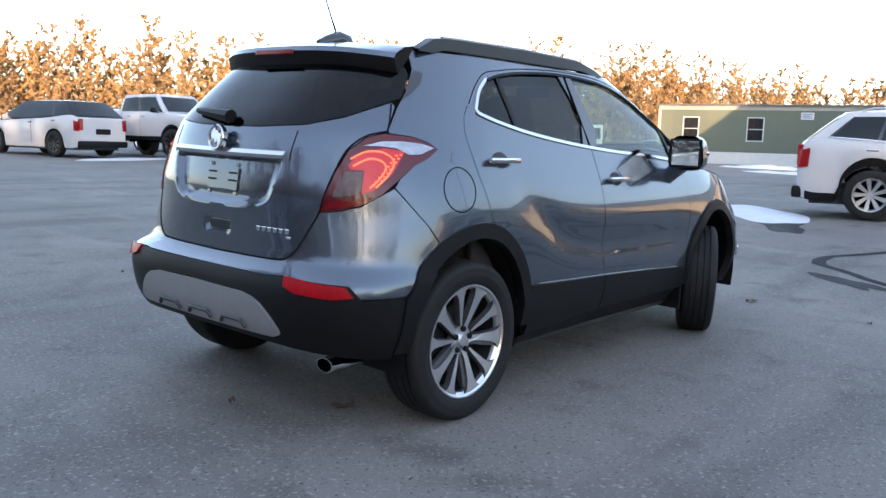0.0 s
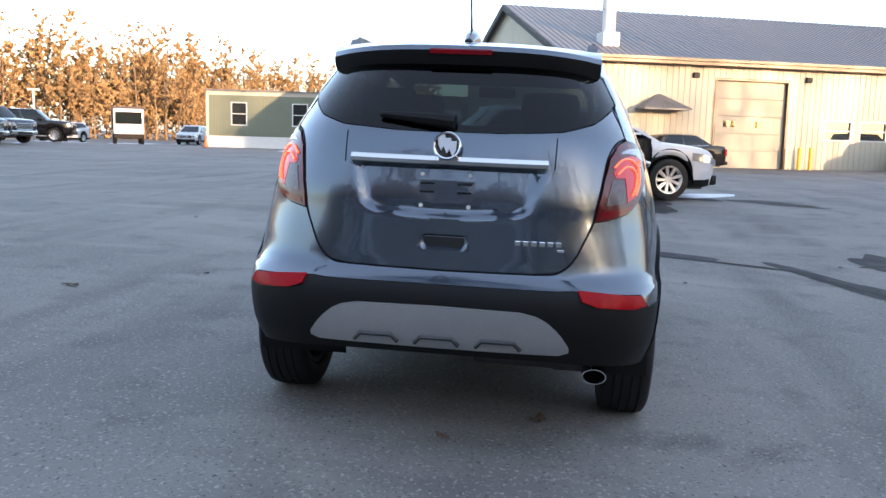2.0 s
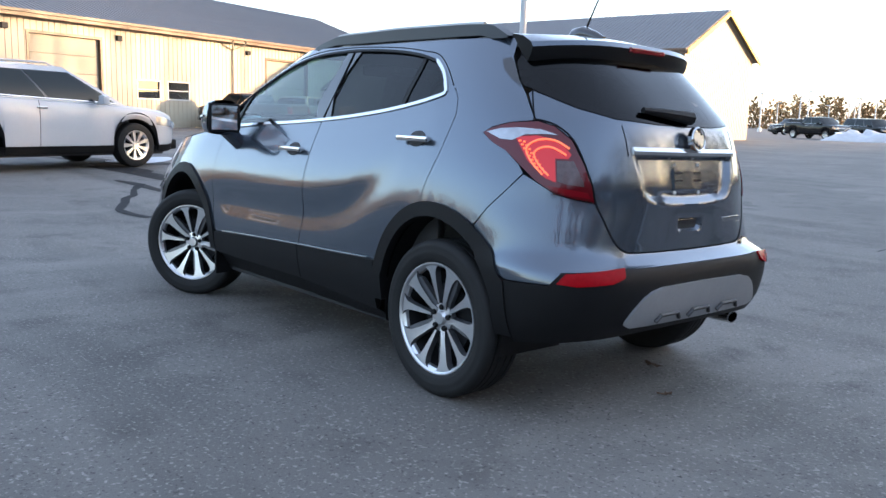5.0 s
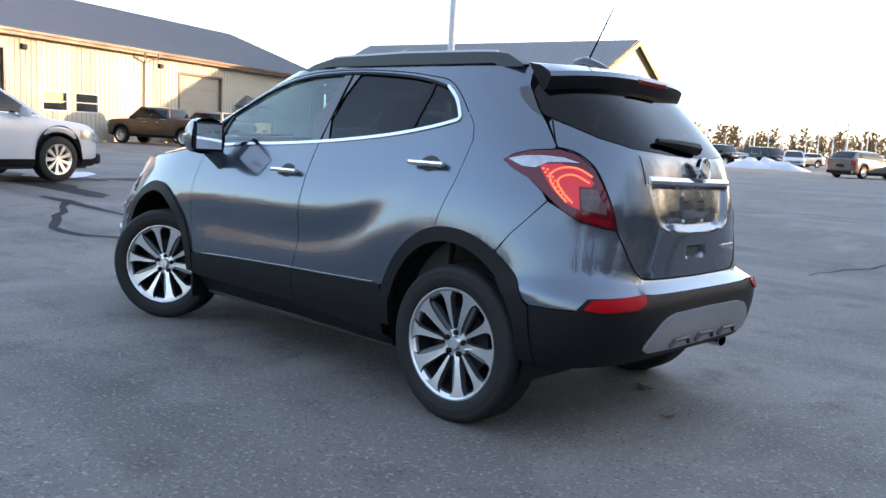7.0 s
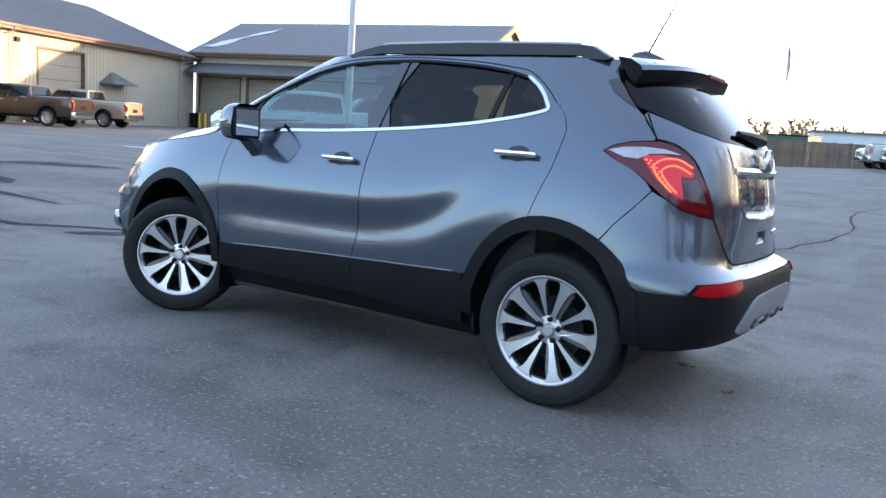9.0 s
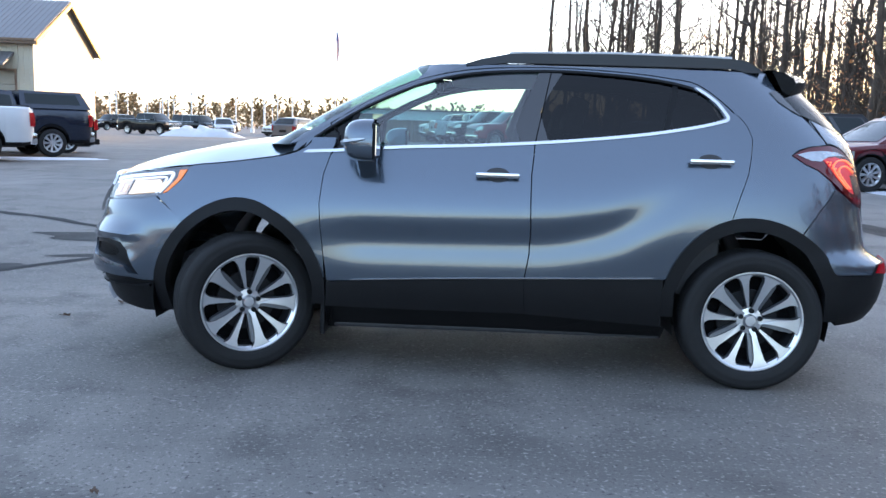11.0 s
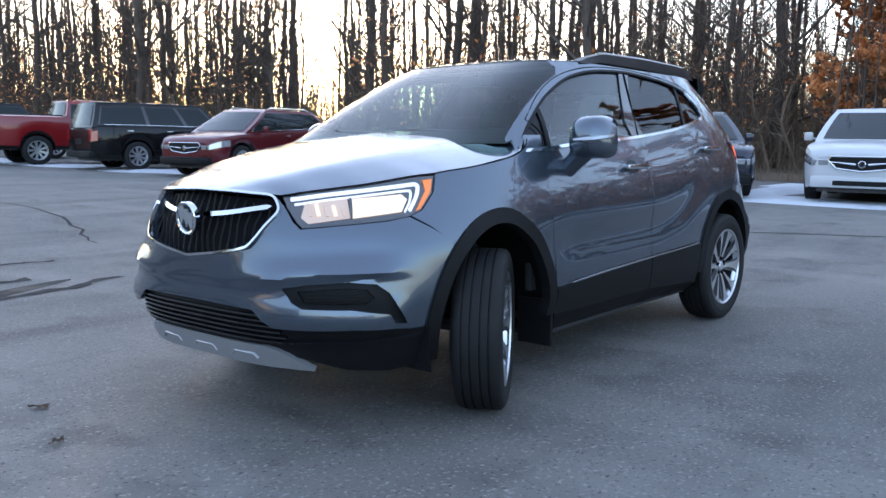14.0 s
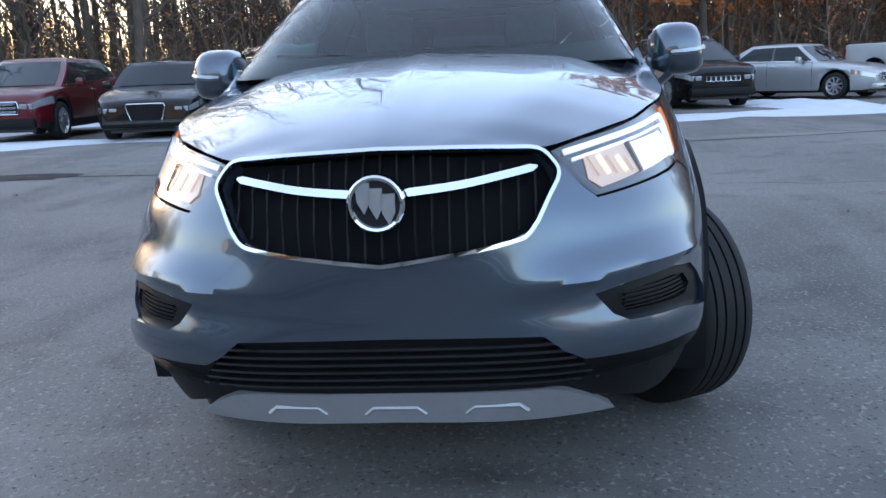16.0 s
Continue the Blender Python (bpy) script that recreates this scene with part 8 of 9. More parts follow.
def leaf_bank(edge, depth, count, height, size, seed, name, label):
    """The mass of dry leaves and brush that fills far woods, with an uneven top."""
    r = random.Random(seed)
    s = Shape()
    runs = [(Vector(a), Vector(b)) for a, b in zip(edge, edge[1:])]
    for a, b in runs:
        nrm = Vector((-(b - a).y, (b - a).x)).normalized()
        if nrm.dot(a) < 0:
            nrm = -nrm
        for _ in range(int(count * (b - a).length)):
            q = a.lerp(b, r.random()) + nrm * depth * r.random()
            top = height * (0.72 + 0.5 * noise.noise((q.x * 0.13, q.y * 0.13, 5)) + 0.3 * noise.noise((q.x * 0.45, q.y * 0.45, 8)))
            c = Vector((q.x, q.y, swell(q.x, q.y) + top * r.random() ** 0.8))
            u = Vector((r.uniform(-1, 1), r.uniform(-1, 1), r.uniform(-1, 1))).normalized() * size * r.uniform(0.5, 1.2)
            v = u.cross(Vector((r.uniform(-1, 1), r.uniform(-1, 1), r.uniform(-1, 1)))).normalized() * u.length * 0.6
            s.add([c - u, c + v * 0.9, c + u, c - v], [(0, 1, 2, 3)])
    tagged(part(name, s, GOLD_LEAF), label, "woods", kind="stuff")


leaf_bank(FAR_EDGE, 14, 110, 11.0, 0.34, 61, "golden_thicket", "dense golden leaves and twigs filling the far woods")
leaf_bank([(-60, -250), (0, -236), (120, -206), (195, -186)], 12, 45, 7.5, 0.7, 62, "far_thicket", "brown far thicket at the end of the lot")
# the densest part of the woods, behind the row of parked cars
dense = []
for depth, step in ((2, 1.5), (5.5, 1.5), (9.5, 1.6), (14, 1.8), (19, 2.0), (25, 2.4), (32, 2.6)):
    for p, d in edge_walk([(-18.5, -12), (-18.0, -28), (-15.5, -38), (-12.5, -50), (-8.6, -57)], step):
        nrm = Vector((d.y, -d.x))
        if nrm.x > 0:
            nrm = -nrm
        q = p + nrm * (depth + rnd.uniform(-1.2, 1.2)) + d * rnd.uniform(-1, 1)
        if bearing(q) and rnd.random() < 0.55:
            continue
        if abs((q.x - 4.5) * 0.760 - (q.y - 4.2) * 0.649) > 0.9:
            dense.append((rnd.choice(DEEP_KINDS), q.x, q.y, rnd.uniform(0, 6.28), rnd.uniform(0.6, 0.95)))
join_trees(dense, "dense_woods", "dense bare trunks and branches deep in the woods", ((0, BARK), (1, TWIG)))


def saplings():
    """Thin young trees and dead shoots among the trunks, with clinging brown leaves."""
    r = random.Random(19)
    sets = []
    for seed in range(5):
        s, lf = Shape(), Shape()
        for _ in range(15):
            a = Vector((r.uniform(-2.6, 2.6), r.uniform(-2.2, 2.2), 0))
            h = r.uniform(3.0, 9.0)
            d = Vector((r.uniform(-0.10, 0.10), r.uniform(-0.10, 0.10), 1)).normalized()
            w = 0.012 + 0.0042 * h
            mid = a + d * h * 0.5 + Vector((r.uniform(-0.2, 0.2), r.uniform(-0.2, 0.2), 0))
            tip = a + d * h
            s.tube([a, mid, tip], [w, w * 0.65, 0.006], 4, False)
            dry = r.random() < 0.45
            for _ in range(13):
                t = r.uniform(0.12, 0.97)
                b = a.lerp(mid, t * 2) if t < 0.5 else mid.lerp(tip, t * 2 - 1)
                e = b + Vector((r.uniform(-1, 1), r.uniform(-1, 1), r.uniform(0.0, 0.9))).normalized() * r.uniform(0.5, 1.5)
                s.tube([b, e], [w * 0.34, 0.005], 3, False)
                for _ in range(2):
                    b2 = b.lerp(e, r.uniform(0.3, 0.9))
                    s.tube([b2, b2 + Vector((r.uniform(-1, 1), r.uniform(-1, 1), r.uniform(-0.2, 0.8))).normalized() * r.uniform(0.3, 0.7)], [0.009, 0.004], 3, False)
                if dry:
                    for _ in range(3):
                        c = b.lerp(e, r.uniform(0.3, 1.05))
                        u = Vector((r.uniform(-1, 1), r.uniform(-1, 1), r.uniform(-1, 1))).normalized() * r.uniform(0.05, 0.10)
                        v = u.cross(Vector((r.uniform(-1, 1), r.uniform(-1, 1), r.uniform(-1, 1)))).normalized() * u.length * 0.6
                        lf.add([c - u, c + v, c + u, c - v], [(0, 1, 2, 3)])
        sets.append((s.mesh("saplings"), lf.mesh("clinging_leaves")))
    for depth, step in ((1.5, 4.0), (5.5, 4.0), (10, 4.2), (15.5, 4.6), (21, 4.8), (27, 5.0)):
        for p, d in edge_walk(WOODS, step):
            nrm = Vector((d.y, -d.x))
            if nrm.x > 0:
                nrm = -nrm
            q = p + nrm * (depth + r.uniform(-1, 1))
            if q.y < -54 and r.random() < 0.4 or abs((q.x - 4.5) * 0.760 - (q.y - 4.2) * 0.649) < 2.4:
                continue
            m = Matrix.Translation((q.x, q.y, swell(q.x, q.y) + 0.1)) @ Matrix.Rotation(r.uniform(0, 6.28), 4, "Z") @ Matrix.Diagonal((1, 1, r.uniform(0.8, 1.2), 1))
            me, lv = r.choice(sets)
            ob = part("saplings", me, TWIG)
            ob.matrix_world = m
            tagged(ob, "thin bare saplings between the trunks", "saplings", kind="stuff")
            if q.y > -48:
                ob = part("clinging_leaves", lv, OAK_LEAF)
                ob.matrix_world = m
                tagged(ob, "brown leaves still hanging on the saplings", "leaves", kind="stuff")


saplings()


def brush():
    """Dry undergrowth along the woods."""
    r = random.Random(9)
    thickets = []
    for seed in range(4):
        s = Shape()
        for _ in range(62):
            a = Vector((r.uniform(-3, 3), r.uniform(-2.6, 2.6), 0))
            h = r.uniform(0.7, 2.2) * (1 + 0.9 * (r.random() < 0.35))
            lean = Vector((r.uniform(-0.35, 0.35), r.uniform(-0.35, 0.35), 1)).normalized()
            w = r.uniform(0.013, 0.027) * (0.6 + 0.3 * h)
            s.tube([a, a + lean * h * 0.55, a + (lean + Vector((r.uniform(-0.3, 0.3), r.uniform(-0.3, 0.3), 0))) * h], [w, w * 0.7, 0.004], 3, False)
            for _ in range(7):
                b = a + lean * h * r.uniform(0.12, 0.95)
                e = b + Vector((r.uniform(-0.5, 0.5), r.uniform(-0.5, 0.5), r.uniform(-0.05, 0.45))) * (0.5 + 0.4 * h)
                s.tube([b, e], [w * 0.5, 0.004], 3, False)
        thickets.append(s.mesh("undergrowth"))
    for depth, step in ((1.0, 4.4), (4.5, 4.4), (8.5, 4.6), (13, 4.8), (19, 5.0), (26, 4.4), (33, 3.6), (40, 3.6)):
        for p, d in edge_walk(WOODS, step):
            nrm = Vector((d.y, -d.x))
            if nrm.x > 0:
                nrm = -nrm
            q = p + nrm * depth
            if q.y < -56 and r.random() < 0.3:
                continue
            ob = part("undergrowth", r.choice(thickets), BRUSH)
            ob.matrix_world = Matrix.Translation((q.x, q.y, swell(q.x, q.y) + 0.1)) @ Matrix.Rotation(math.atan2(d.y, d.x) + r.choice((0, math.pi)), 4, "Z") @ Matrix.Diagonal((1, 1, r.uniform(0.85, 1.3) * (1.0 if depth < 10 else 1.5 if depth < 30 else 2.3), 1))
            tagged(ob, "tangle of dry brown brush along the woods", "brush", kind="stuff")
    g = Shape()
    for p, d in edge_walk(WOODS, 0.05):
        nrm = Vector((d.y, -d.x))
        if nrm.x > 0:
            nrm = -nrm
        q = p + nrm * (r.random() ** 1.3 * 7 - 2.2)
        for _ in range(3):
            a = Vector((q.x + r.uniform(-0.15, 0.15), q.y + r.uniform(-0.15, 0.15), swell(q.x, q.y)))
            t = Vector((r.uniform(-0.2, 0.2), r.uniform(-0.2, 0.2), r.uniform(0.25, 0.75)))
            v = Vector((r.uniform(-1, 1), r.uniform(-1, 1), 0)).normalized() * 0.012
            g.add([a - v, a + v, a + t], [(0, 1, 2)])
    tagged(part("dry_grass", g, BRUSH), "dry grass at the foot of the woods", "grass", kind="stuff")


brush()


def woods_floor():
    s = Shape()
    rows_ = [(p, Vector((d.y, -d.x)) if d.y < 0 else Vector((d.y, -d.x))) for p, d in edge_walk(WOODS, 1.5)]
    w = (-1.8, -0.9, 0.5, 3, 8, 20, 60)
    for i, (p, nrm) in enumerate(rows_):
        if nrm.x > 0:
            nrm = -nrm
        for k, dist in enumerate(w):
            q = p + nrm * (dist + (0.5 * noise.noise((p.x * 0.4, p.y * 0.4, 0)) if k == 0 else 0))
            s.v.append((q.x, q.y, 0.01 + swell(q.x, q.y) if k == 0 else 0.16 + swell(q.x, q.y) + 0.12 * noise.noise((q.x * 0.3, q.y * 0.3, 3)) + 0.02 * k))
    n = len(w)
    s.f = [(i * n + k, i * n + k + 1, (i + 1) * n + k + 1, (i + 1) * n + k) for i in range(len(rows_) - 1) for k in range(n - 1)]
    tagged(part("woods_floor", s, SOIL, smooth=True), "leaf-littered earth bank under the woods", "ground", kind="structure")


woods_floor()

# ---- snow ----
strip = [(-12.6, 10.5), (-10.8, 6.0), (-9.9, 2.4), (-9.4, -1.6), (-9.0, -5.5), (-7.7, -9.2), (-7.6, -13.6), (-6.7, -18.0), (-5.9, -21.8), (-5.2, -26.5), (-4.6, -30.5)]
for k, (x, y) in enumerate(strip):
    snow_patch(x - 1.0, y, 1.15, 2.5, 0.12 * (k % 3), 0.05, 40 + k)
for k, (x, y, rx, ry) in enumerate(((-14.5, 6.5, 2.5, 1.2), (-12.5, -11.9, 2.6, 1.0), (-12.8, -13.1, 2.2, 0.6), (-16.2, -10.5, 0.9, 2.4), (-15.5, -1.8, 0.8, 2.2), (-16.6, -17.5, 0.9, 2.6), (-17.5, 2.0, 0.8, 2.0), (-12.5, -6, 3.0, 0.5), (-12.6, -2.9, 2.8, 0.5))):
    snow_patch(x, y, rx, ry, 0.2 * (k % 4), 0.14, 70 + k, "snow_bank", "crusty bank of old ploughed snow")
snow_patch(11.1, 1.9, 1.5, 0.65, 0.6, 0.03, 90)
snow_patch(13.7, -3.3, 1.0, 0.5, -0.9, 0.03, 91)
snow_patch(16.4, -12.4, 2.6, 0.7, 0.75, 0.04, 92)
snow_patch(12.2, -9.6, 1.7, 0.5, 0.8, 0.02, 93)
snow_patch(14.0, -17.4, 2.4, 1.0, 0.75, 0.04, 94)
snow_patch(36.8, 9.5, 3.2, 1.2, 1.4, 0.10, 95, "snow_bank", "crusty bank of old ploughed snow")
snow_patch(43.5, 13.0, 0.9, 3.0, 0.1, 0.25, 96, "snow_bank", "crusty bank of old ploughed snow")
snow_patch(24.5, -64.5, 3.0, 1.6, 0.2, 1.0, 97, "snow_bank", "big ploughed pile of old snow")
for k in range(6):
    snow_patch(11 + 5 * k, 21.6 + 1.3 * k, 2.2, 0.8, 0.25, 0.04, 100 + k)
for k in range(5):
    snow_patch(56 + 6 * k, 38 - 3 * k, 3.2, 0.9, -0.4, 0.06, 110 + k)

# ---- wet marks, cracks and litter on the asphalt ----
WET = mat("wet_asphalt", (0.020, 0.019, 0.019), 0.7, vary=0.25, scale=3, rough_vary=0.15, shine=0.12)
TAR = mat("crack_sealer", (0.016, 0.016, 0.017), 0.75, vary=0.2, scale=6, shine=0.12)
LEAF = mat("fallen_leaf", (0.06, 0.036, 0.021), 0.9, vary=0.3, scale=20)


def flat_mark(outline, material, name, label, z=0.004):
    s = Shape()
    cx, cy = sum(p[0] for p in outline) / len(outline), sum(p[1] for p in outline) / len(outline)
    n = len(outline)
    for k in (1.0, 0.66, 0.33):
        s.v += [(cx + (x - cx) * k, cy + (y - cy) * k, swell(cx + (x - cx) * k, cy + (y - cy) * k) + z) for x, y in outline]
    s.v.append((cx, cy, swell(cx, cy) + z))
    s.f = [(j * n + i, j * n + (i + 1) % n, (j + 1) * n + (i + 1) % n, (j + 1) * n + i) for j in range(2) for i in range(n)] + [(2 * n + i, 2 * n + (i + 1) % n, 3 * n) for i in range(n)]
    return tagged(part(name, s, material, smooth=True), label, "mark", kind="stuff")


def crack(pts, width, seed, material=None):
    r = random.Random(seed)
    dense = curve_through(pts, max(4, int(14 / len(pts)) * 3))
    s = Shape()
    for i, (x, y) in enumerate(dense):
        a, b = dense[max(i - 1, 0)], dense[min(i + 1, len(dense) - 1)]
        d = Vector((b[0] - a[0], b[1] - a[1])).normalized()
        w = width * r.uniform(0.5, 1.3) / 2
        jx, jy = r.uniform(-0.05, 0.05), r.uniform(-0.05, 0.05)
        for k in (1, -1):
            px, py = x + jx - d.y * w * k, y + jy + d.x * w * k
            s.v.append((px, py, swell(px, py) + 0.0045))
    s.f = [(2 * i, 2 * i + 1, 2 * i + 3, 2 * i + 2) for i in range(len(dense) - 1)]
    tagged(part("pavement_crack", s, material or TAR), "dark wandering crack sealed with tar", "crack", kind="stuff")


crack([(1.6, -3.95), (2.1, -3.75), (2.7, -3.55), (3.6, -3.35), (4.3, -3.0), (4.9, -2.8), (5.5, -1.5), (6.2, -0.70), (6.9, -0.36), (8.0, -0.8), (9.4, -1.6)], 0.12, 1)
crack([(2.2, -4.3), (3.6, -4.45), (4.8, -4.4), (5.9, -4.8), (7.6, -5.4)], 0.16, 2)
crack([(5.3, -3.6), (5.5, -4.3), (5.9, -5.0)], 0.08, 3)
crack([(-3.2, -11.6), (-3.6, -8.6), (-4.1, -6.4), (-4.6, -3.4), (-5.1, -1.2), (-5.7, 0.6), (-6.3, 2.4), (-6.6, 4.4), (-7.2, 7.5)], 0.05, 4)
crack([(1.6, -5.2), (2.5, -5.25), (3.3, -5.5), (4.4, -6.4)], 0.07, 5)
crack([(-2.6, 1.9), (-2.2, 3.6), (-2.6, 5.4)], 0.012, 6)
crack([(-1.0, -22), (0.4, -14), (0.0, -9), (0.8, -6)], 0.04, 7)
crack([(14, 8), (20, 6), (28, -1), (32, -8)], 0.06, 8)
for k, (x, y, rx, ry, rot) in enumerate(((5.55, -0.95, 0.42, 0.16, 0.9), (3.7, -3.35, 1.5, 0.20, 0.35), (5.2, -4.1, 1.2, 0.26, 0.2), (5.6, -1.7, 0.5, 0.2, 1.1), (-4.2, -6.2, 0.25, 1.1, 0.1), (11.4, -2.1, 1.5, 0.35, 0.1), (13.4, -2.6, 1.3, 0.5, 0.4), (9.6, 1.0, 0.9, 0.3, 0.5), (9.0, -1.5, 0.9, 0.12, 0.1), (12.2, -4.4, 1.0, 0.4, 0.9), (2.7, -5.3, 0.5, 0.16, 0.0))):
    flat_mark(blob(x, y, rx, ry, rot, 0, 200 + k, 0.55), WET, "wet_patch", "dark wet patch of melt water on the asphalt", 0.0035)



def fallen_leaf(x, y, turn, size, seed):
    r = random.Random(seed)
    s = Shape()
    o = blob(0, 0, size, size * 0.55, turn, 0, seed, 0.7, 14)
    z = swell(x, y)
    s.v = [(x, y, z + 0.016)] + [(x + a, y + b, z + 0.006 + r.uniform(0, 0.02)) for a, b in o]
    s.f = [(0, 1 + i, 1 + (i + 1) % 14) for i in range(14)]
    tagged(part("fallen_leaf", s, LEAF), "curled dry brown leaf on the asphalt", "leaf", "fallen leaves")


for k, (x, y, sz) in enumerate(((-0.30, -0.40, 0.055), (-0.62, -0.02, 0.03), (3.83, -0.70, 0.045), (4.0, -0.2, 0.03), (1.8, 3.1, 0.06), (2.6, 2.4, 0.02), (3.7, -1.6, 0.03), (0.6, 3.2, 0.02), (-0.8, 2.6, 0.02), (4.4, 1.6, 0.02), (-1.4, -1.9, 0.02), (6.4, 4.2, 0.03), (-3.0, -5.2, 0.04), (5.2, -3.4, 0.03))):
    fallen_leaf(x, y, k * 1.1, sz, 300 + k)


def grit():
    """Loose grit and crumbs scattered on the lot near the subject."""
    r = random.Random(21)
    s = Shape()
    for _ in range(2600):
        a, d = r.uniform(0, 6.28), r.uniform(0.2, 1) ** 0.6 * 9
        x, y = 1.3 + d * math.cos(a), d * math.sin(a)
        q = r.uniform(0.003, 0.009)
        z = swell(x, y)
        t = r.uniform(0, 3)
        v = [(x + q * math.cos(t + k * 2.09) * r.uniform(0.7, 1.3), y + q * math.sin(t + k * 2.09) * r.uniform(0.7, 1.3), z + 0.0005) for k in range(3)]
        s.add(v + [(x, y, z + q * 0.9)], [(0, 1, 3), (1, 2, 3), (2, 0, 3)])
    tagged(part("grit", s, mat("grit_stone", (0.22, 0.21, 0.20), 0.9, vary=0.4, scale=40)), "loose grit scattered on the asphalt", "grit", kind="stuff")


grit()

# ---- lot furniture ----
CONCRETE = mat("concrete", (0.252, 0.2485, 0.2415), 0.9, vary=0.12, scale=4, bump=0.3, bump_scale=60)
POLE_WHITE = mat("white_pole", (0.434, 0.441, 0.448), 0.4, vary=0.06, scale=3)
lamp_post = thing("street_lamp", at(12.9, -13.2, 20), "tall white lot light pole on a square concrete base", "light pole")
part("concrete_base", Shape().bevel_box((-0.31, -0.31, 0), (0.31, 0.31, 0.62), 0.03), CONCRETE, lamp_post)
part("base_plate", Shape().bevel_box((-0.19, -0.19, 0.62), (0.19, 0.19, 0.66), 0.01), POLE_WHITE, lamp_post)
part("pole", Shape().tube([(0, 0, 0.64), (0, 0, 9.5)], [0.095, 0.075], 16), POLE_WHITE, lamp_post, smooth=True)
part("lamp_head", Shape().bevel_box((-0.2, -0.9, 9.4), (0.2, -0.1, 9.6), 0.04).bevel_box((-0.2, 0.1, 9.4), (0.2, 0.9, 9.6), 0.04).tube([(0, -0.3, 9.5), (0, 0.3, 9.5)], 0.05, 8), POLE_WHITE, lamp_post)
for x, y in ((60.0, 42.5), (44, -110), (33, -120), (20, -118), (10, -125), (26, -140), (38, -145), (2, -130), (52, -128)):
    lp = thing("street_lamp", at(x, y, 20), "slim white light pole far across the lot", "light pole", "far light poles")
    part("pole", Shape().tube([(0, 0, 0), (0, 0, 4.2)], 0.09, 10), POLE_WHITE, lp, smooth=True)
    part("lamp_head", Shape().bevel_box((-0.12, -0.45, 4.15), (0.12, 0.45, 4.3), 0.03), POLE_WHITE, lp)


def board_fence(a, b):
    a, b = Vector((*a, 0)), Vector((*b, 0))
    d = (b - a).normalized()
    m = Matrix.Translation(a) @ Matrix.Rotation(math.atan2(d.y, d.x), 4, "Z")
    root = thing("board_fence", m, "tall weathered wooden board fence behind the trucks", "fence", kind="structure")
    n = int((b - a).length / 0.155)
    r = random.Random(3)
    me = Shape().bevel_box((0, 0, 0.04), (0.145, 0.022, 1.85), 0.004).mesh("board")
    for k in range(n):
        ob = part("board", me, WOOD_FENCE, root)
        ob.location = (0.155 * k, r.uniform(-0.004, 0.004), r.uniform(-0.03, 0.02))
    for k in range(n // 16 + 1):
        part("post", Shape().box((2.48 * k, 0.05, 0), (2.48 * k + 0.09, 0.14, 1.9)), WOOD_FENCE, root)
    for z in (0.4, 1.5):
        part("rail", Shape().box((0, 0.024, z), (n * 0.155, 0.05, z + 0.09)), WOOD_FENCE, root)


board_fence((13.5, -57.0), (-10, -66.0))


def flagpole():
    root = thing("flagpole", at(16.4, -84, 160), "tall pole with a limp striped red and white flag", "flagpole")
    part("pole", Shape().tube([(0, 0, 0), (0, 0, 12.0)], [0.07, 0.04], 10), POLE_WHITE, root, smooth=True)
    red, white, blue = mat("flag_red", (0.35, 0.03, 0.04), 0.8), mat("flag_white", (0.75, 0.74, 0.72), 0.8), mat("flag_blue", (0.03, 0.05, 0.16), 0.8)
    def fold(u, v):
        """A limp flag: hangs from the top corner in folds."""
        return (0.05 + 0.55 * u * (0.35 + 0.65 * v), 0.16 * math.sin(u * 9 + v * 3) * u, 11.8 - 2.4 * (1 - v) - 2.6 * u * (0.8 + 0.2 * v))
    for k in range(13):
        s = Shape()
        for i in range(13):
            for v in (k / 13, (k + 1) / 13):
                s.v.append(fold(i / 12, v))
        s.f = [(2 * i, 2 * i + 2, 2 * i + 3, 2 * i + 1) for i in range(12)]
        if k > 5:
            st = Shape()
            st.v, st.f = s.v, s.f[:5]
            part("flag_canton", st, blue, root)
            s2 = Shape()
            s2.v, s2.f = s.v, s.f[5:]
            s = s2
        part("flag_stripe", s, red if k % 2 == 0 else white, root)


flagpole()

# lamp posts of the far lot
rnd = random.Random(31)
for k in range(16):
    a, r = radians(-62.5 - 14.5 * (k + rnd.uniform(-0.35, 0.35)) / 16), rnd.uniform(125, 200)
    lp = thing("lamp_post", at(-2.3 + r * math.cos(a), 3.5 + r * math.sin(a), rnd.choice((20, 110, 200))), "slender pale lamp post in the far lot", "lamp post", "far lamp posts")
    h = rnd.uniform(5.2, 7.6)
    part("pole", Shape().tube([(0, 0, 0), (0, 0, h)], [0.13, 0.10], 8), WHITE_TRIM, lp, smooth=True)
    part("lamp_head", Shape().bevel_box((-0.15, -0.2, h), (0.75, 0.2, h + 0.16), 0.04), WHITE_TRIM, lp)
    part("base", Shape().tube([(0, 0, -0.1), (0, 0, 0.6)], 0.3, 10), GALV, lp)
# green skip and low pale sheds beyond the fence
shed = thing("storage_shed", at(18, -104, 14), "long pale flat-roofed shed far beyond the fence", "building", kind="structure")
part("wall", Shape().bevel_box((-22, 0, 0), (-1, 8, 3.4), 0.05), mat("pale_cladding", (0.52, 0.58, 0.60), 0.6, vary=0.06, scale=1), shed)
part("roof", Shape().box((-22.3, -0.3, 3.4), (-0.7, 8.3, 3.6)), ROOF, shed)
for k in range(3):
    part("roller_door", Shape().bevel_box((-19 + 7 * k, -0.05, 0.05), (-15.5 + 7 * k, -0.004, 2.8), 0.02), WHITE_TRIM, shed)
skip = thing("skip_container", at(10.5, -60.5, -20), "dark green steel waste skip behind the fence", "skip")
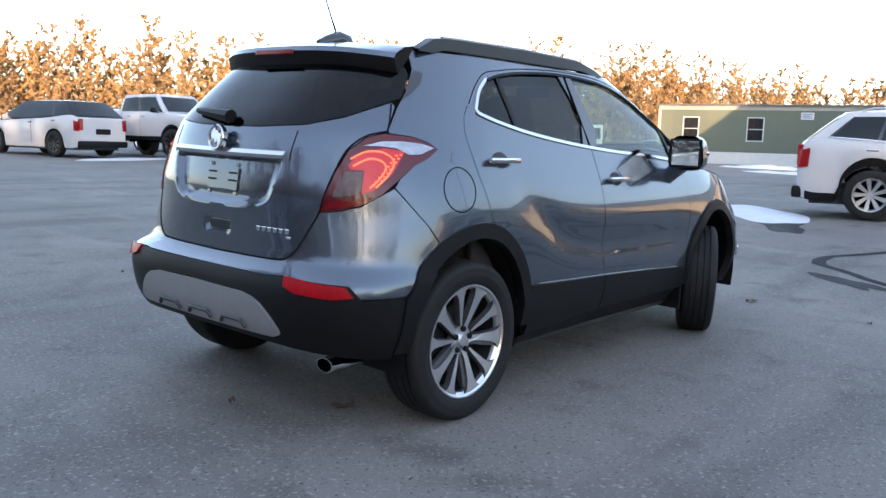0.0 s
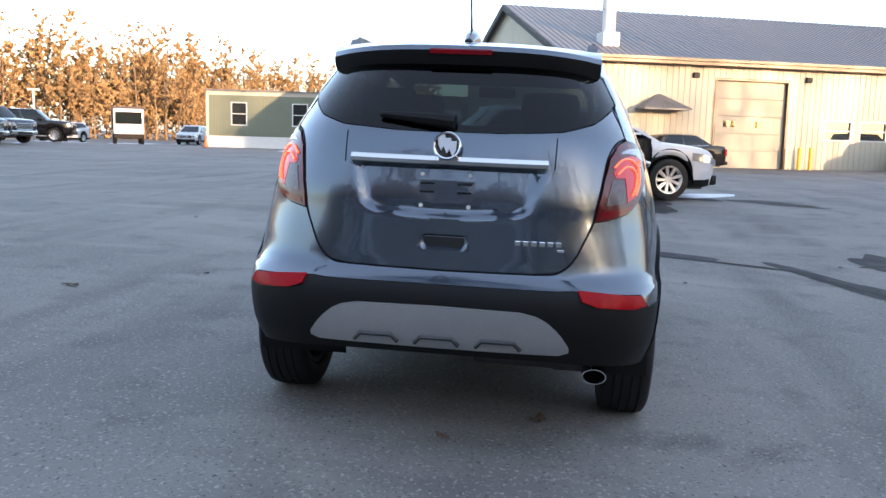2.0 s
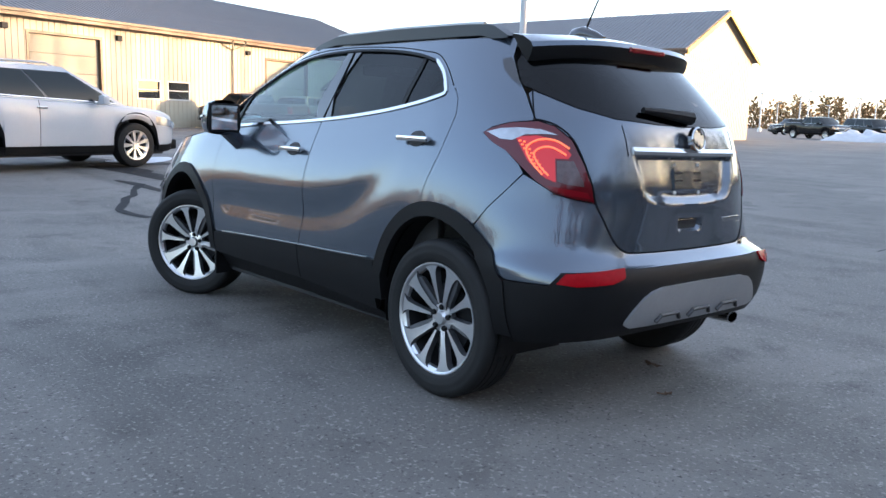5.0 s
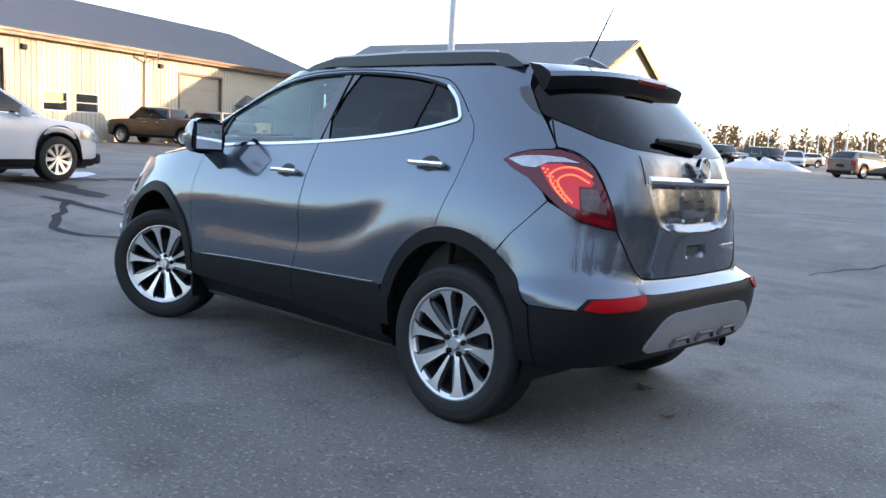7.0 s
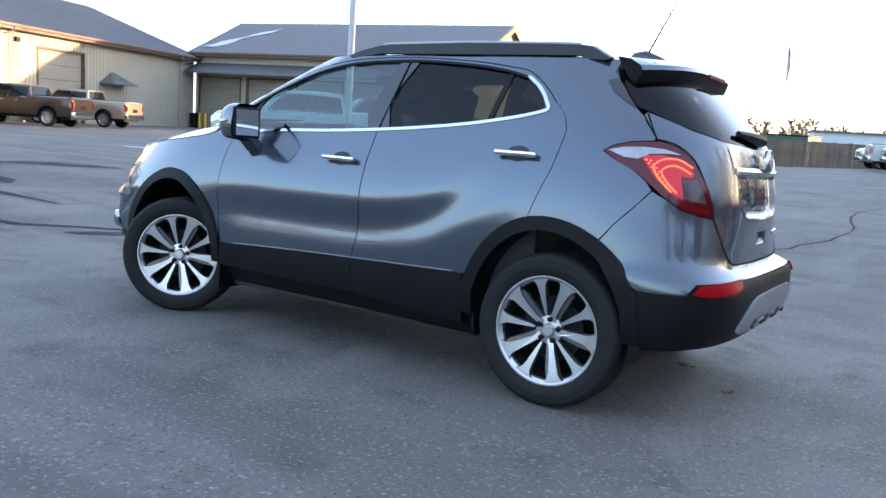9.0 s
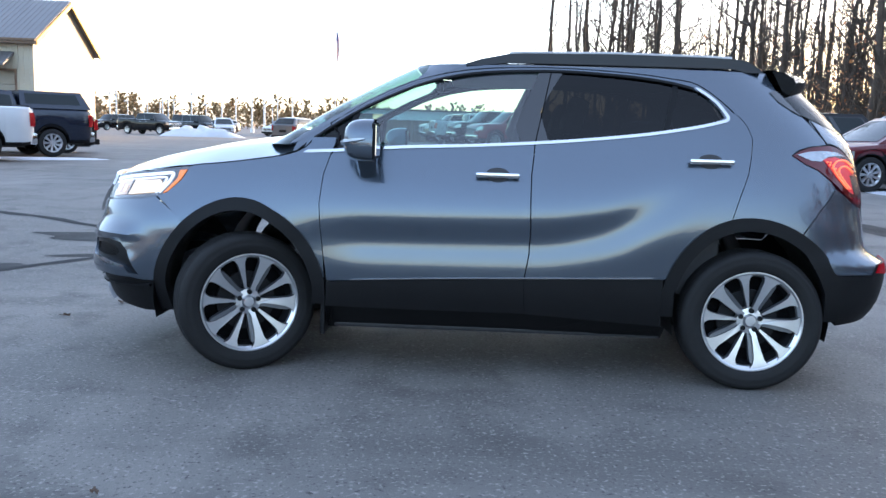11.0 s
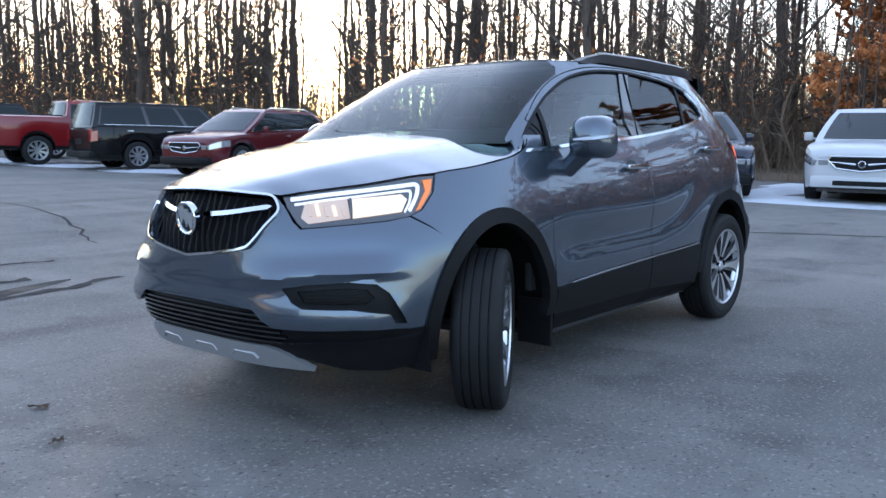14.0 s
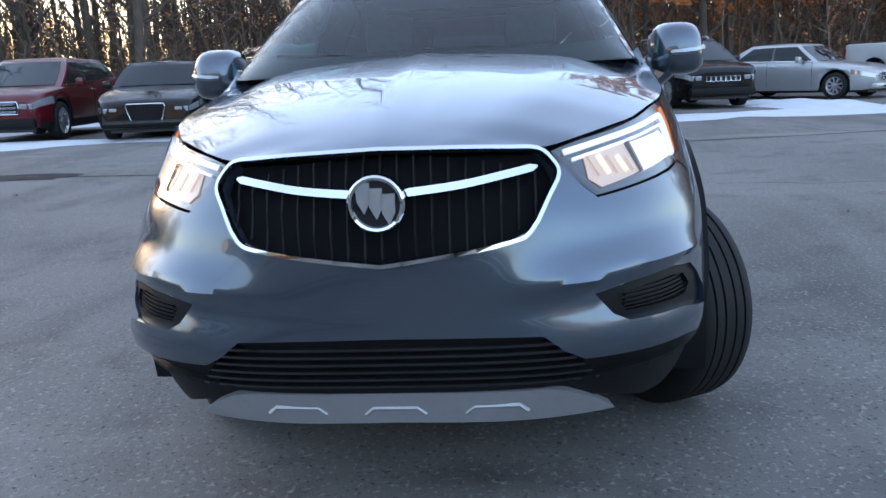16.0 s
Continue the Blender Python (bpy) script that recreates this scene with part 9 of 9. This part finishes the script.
part("tub", Shape().bevel_box((-1.6, -0.9, 0.1), (1.6, 0.9, 2.15), 0.05), mat("skip_green", (0.03, 0.09, 0.07), 0.6, vary=0.2, scale=3), skip)
part("lid", Shape().bevel_box((-1.65, -0.95, 2.15), (1.65, 0.95, 2.25), 0.02), BLACK_TRIM, skip)
for k, (x, y) in enumerate(((62, 60), (92, 8), (118, 26), (74, -6))):
    up = thing("utility_pole", at(x, y, 30 * k), "brown wooden utility pole with crossarm far off", "utility pole", "utility poles")
    part("pole", Shape().tube([(0, 0, 0), (0, 0, 9.0)], [0.16, 0.11], 10), BARK, up, smooth=True)
    part("crossarm", Shape().box((-1.1, -0.05, 8.3), (1.1, 0.05, 8.42)), BARK, up)
cone = thing("traffic_cone", at(47.6, 22.2, 0), "small orange traffic cone by the modular office", "cone")
part("cone", Shape().tube([(0, 0, 0.03), (0, 0, 0.7)], [0.16, 0.03], 14), mat("cone_orange", (0.75, 0.13, 0.03), 0.6), cone, smooth=True)
part("cone_base", Shape().bevel_box((-0.2, -0.2, 0), (0.2, 0.2, 0.035), 0.01), BLACK_TRIM, cone)
bin_ = thing("waste_bin", wing_m @ pose(0.6, -0.8, 0), "black waste bin by the shop door", "bin")
part("bin_body", Shape().tube([(0, 0, 0), (0, 0, 0.95)], [0.28, 0.33], 16), BLACK_TRIM, bin_, smooth=True)
part("bin_lid", Shape().tube([(0, 0, 0.95), (0, 0, 1.02), (0, 0, 1.06)], [0.36, 0.36, 0.2], 16), BLACK_TRIM, bin_, smooth=True)
# snow caught in the valley between the two roofs
vs = Shape()
for k in range(9):
    run = 0.4 + 0.5 * k
    p = wing_m @ Vector((0.1 + 0.55 * k + 0.25 * math.sin(k * 2.0), run, 5.55 + 0.47 * run + 0.18))
    q = wing_m @ Vector((1.3 + 0.42 * k + 0.35 * math.sin(k * 1.3), run, 5.55 + 0.47 * run + 0.16))
    vs.v += [tuple(p), tuple(q)]
vs.f = [(2 * k, 2 * k + 1, 2 * k + 3, 2 * k + 2) for k in range(8)]
tagged(part("roof_snow", vs, SNOW, smooth=True), "strip of snow lying in the roof valley", "snow", kind="stuff")

# the low sun itself, seen between the trunks
disc = Shape().lathe([(0, 12), (4.6, 11), (8.5, 8.5), (11, 4.6), (12, 0), (11, -4.6), (8.5, -8.5), (4.6, -11), (0, -12)], 24)
sd = part("sun_disc", disc, glow("sun_surface", (1.0, 0.72, 0.35), 30.0), smooth=True)
sd.location = sun_way * 2200
tagged(sd, "low evening sun beyond the woods", "sun", kind="structure")
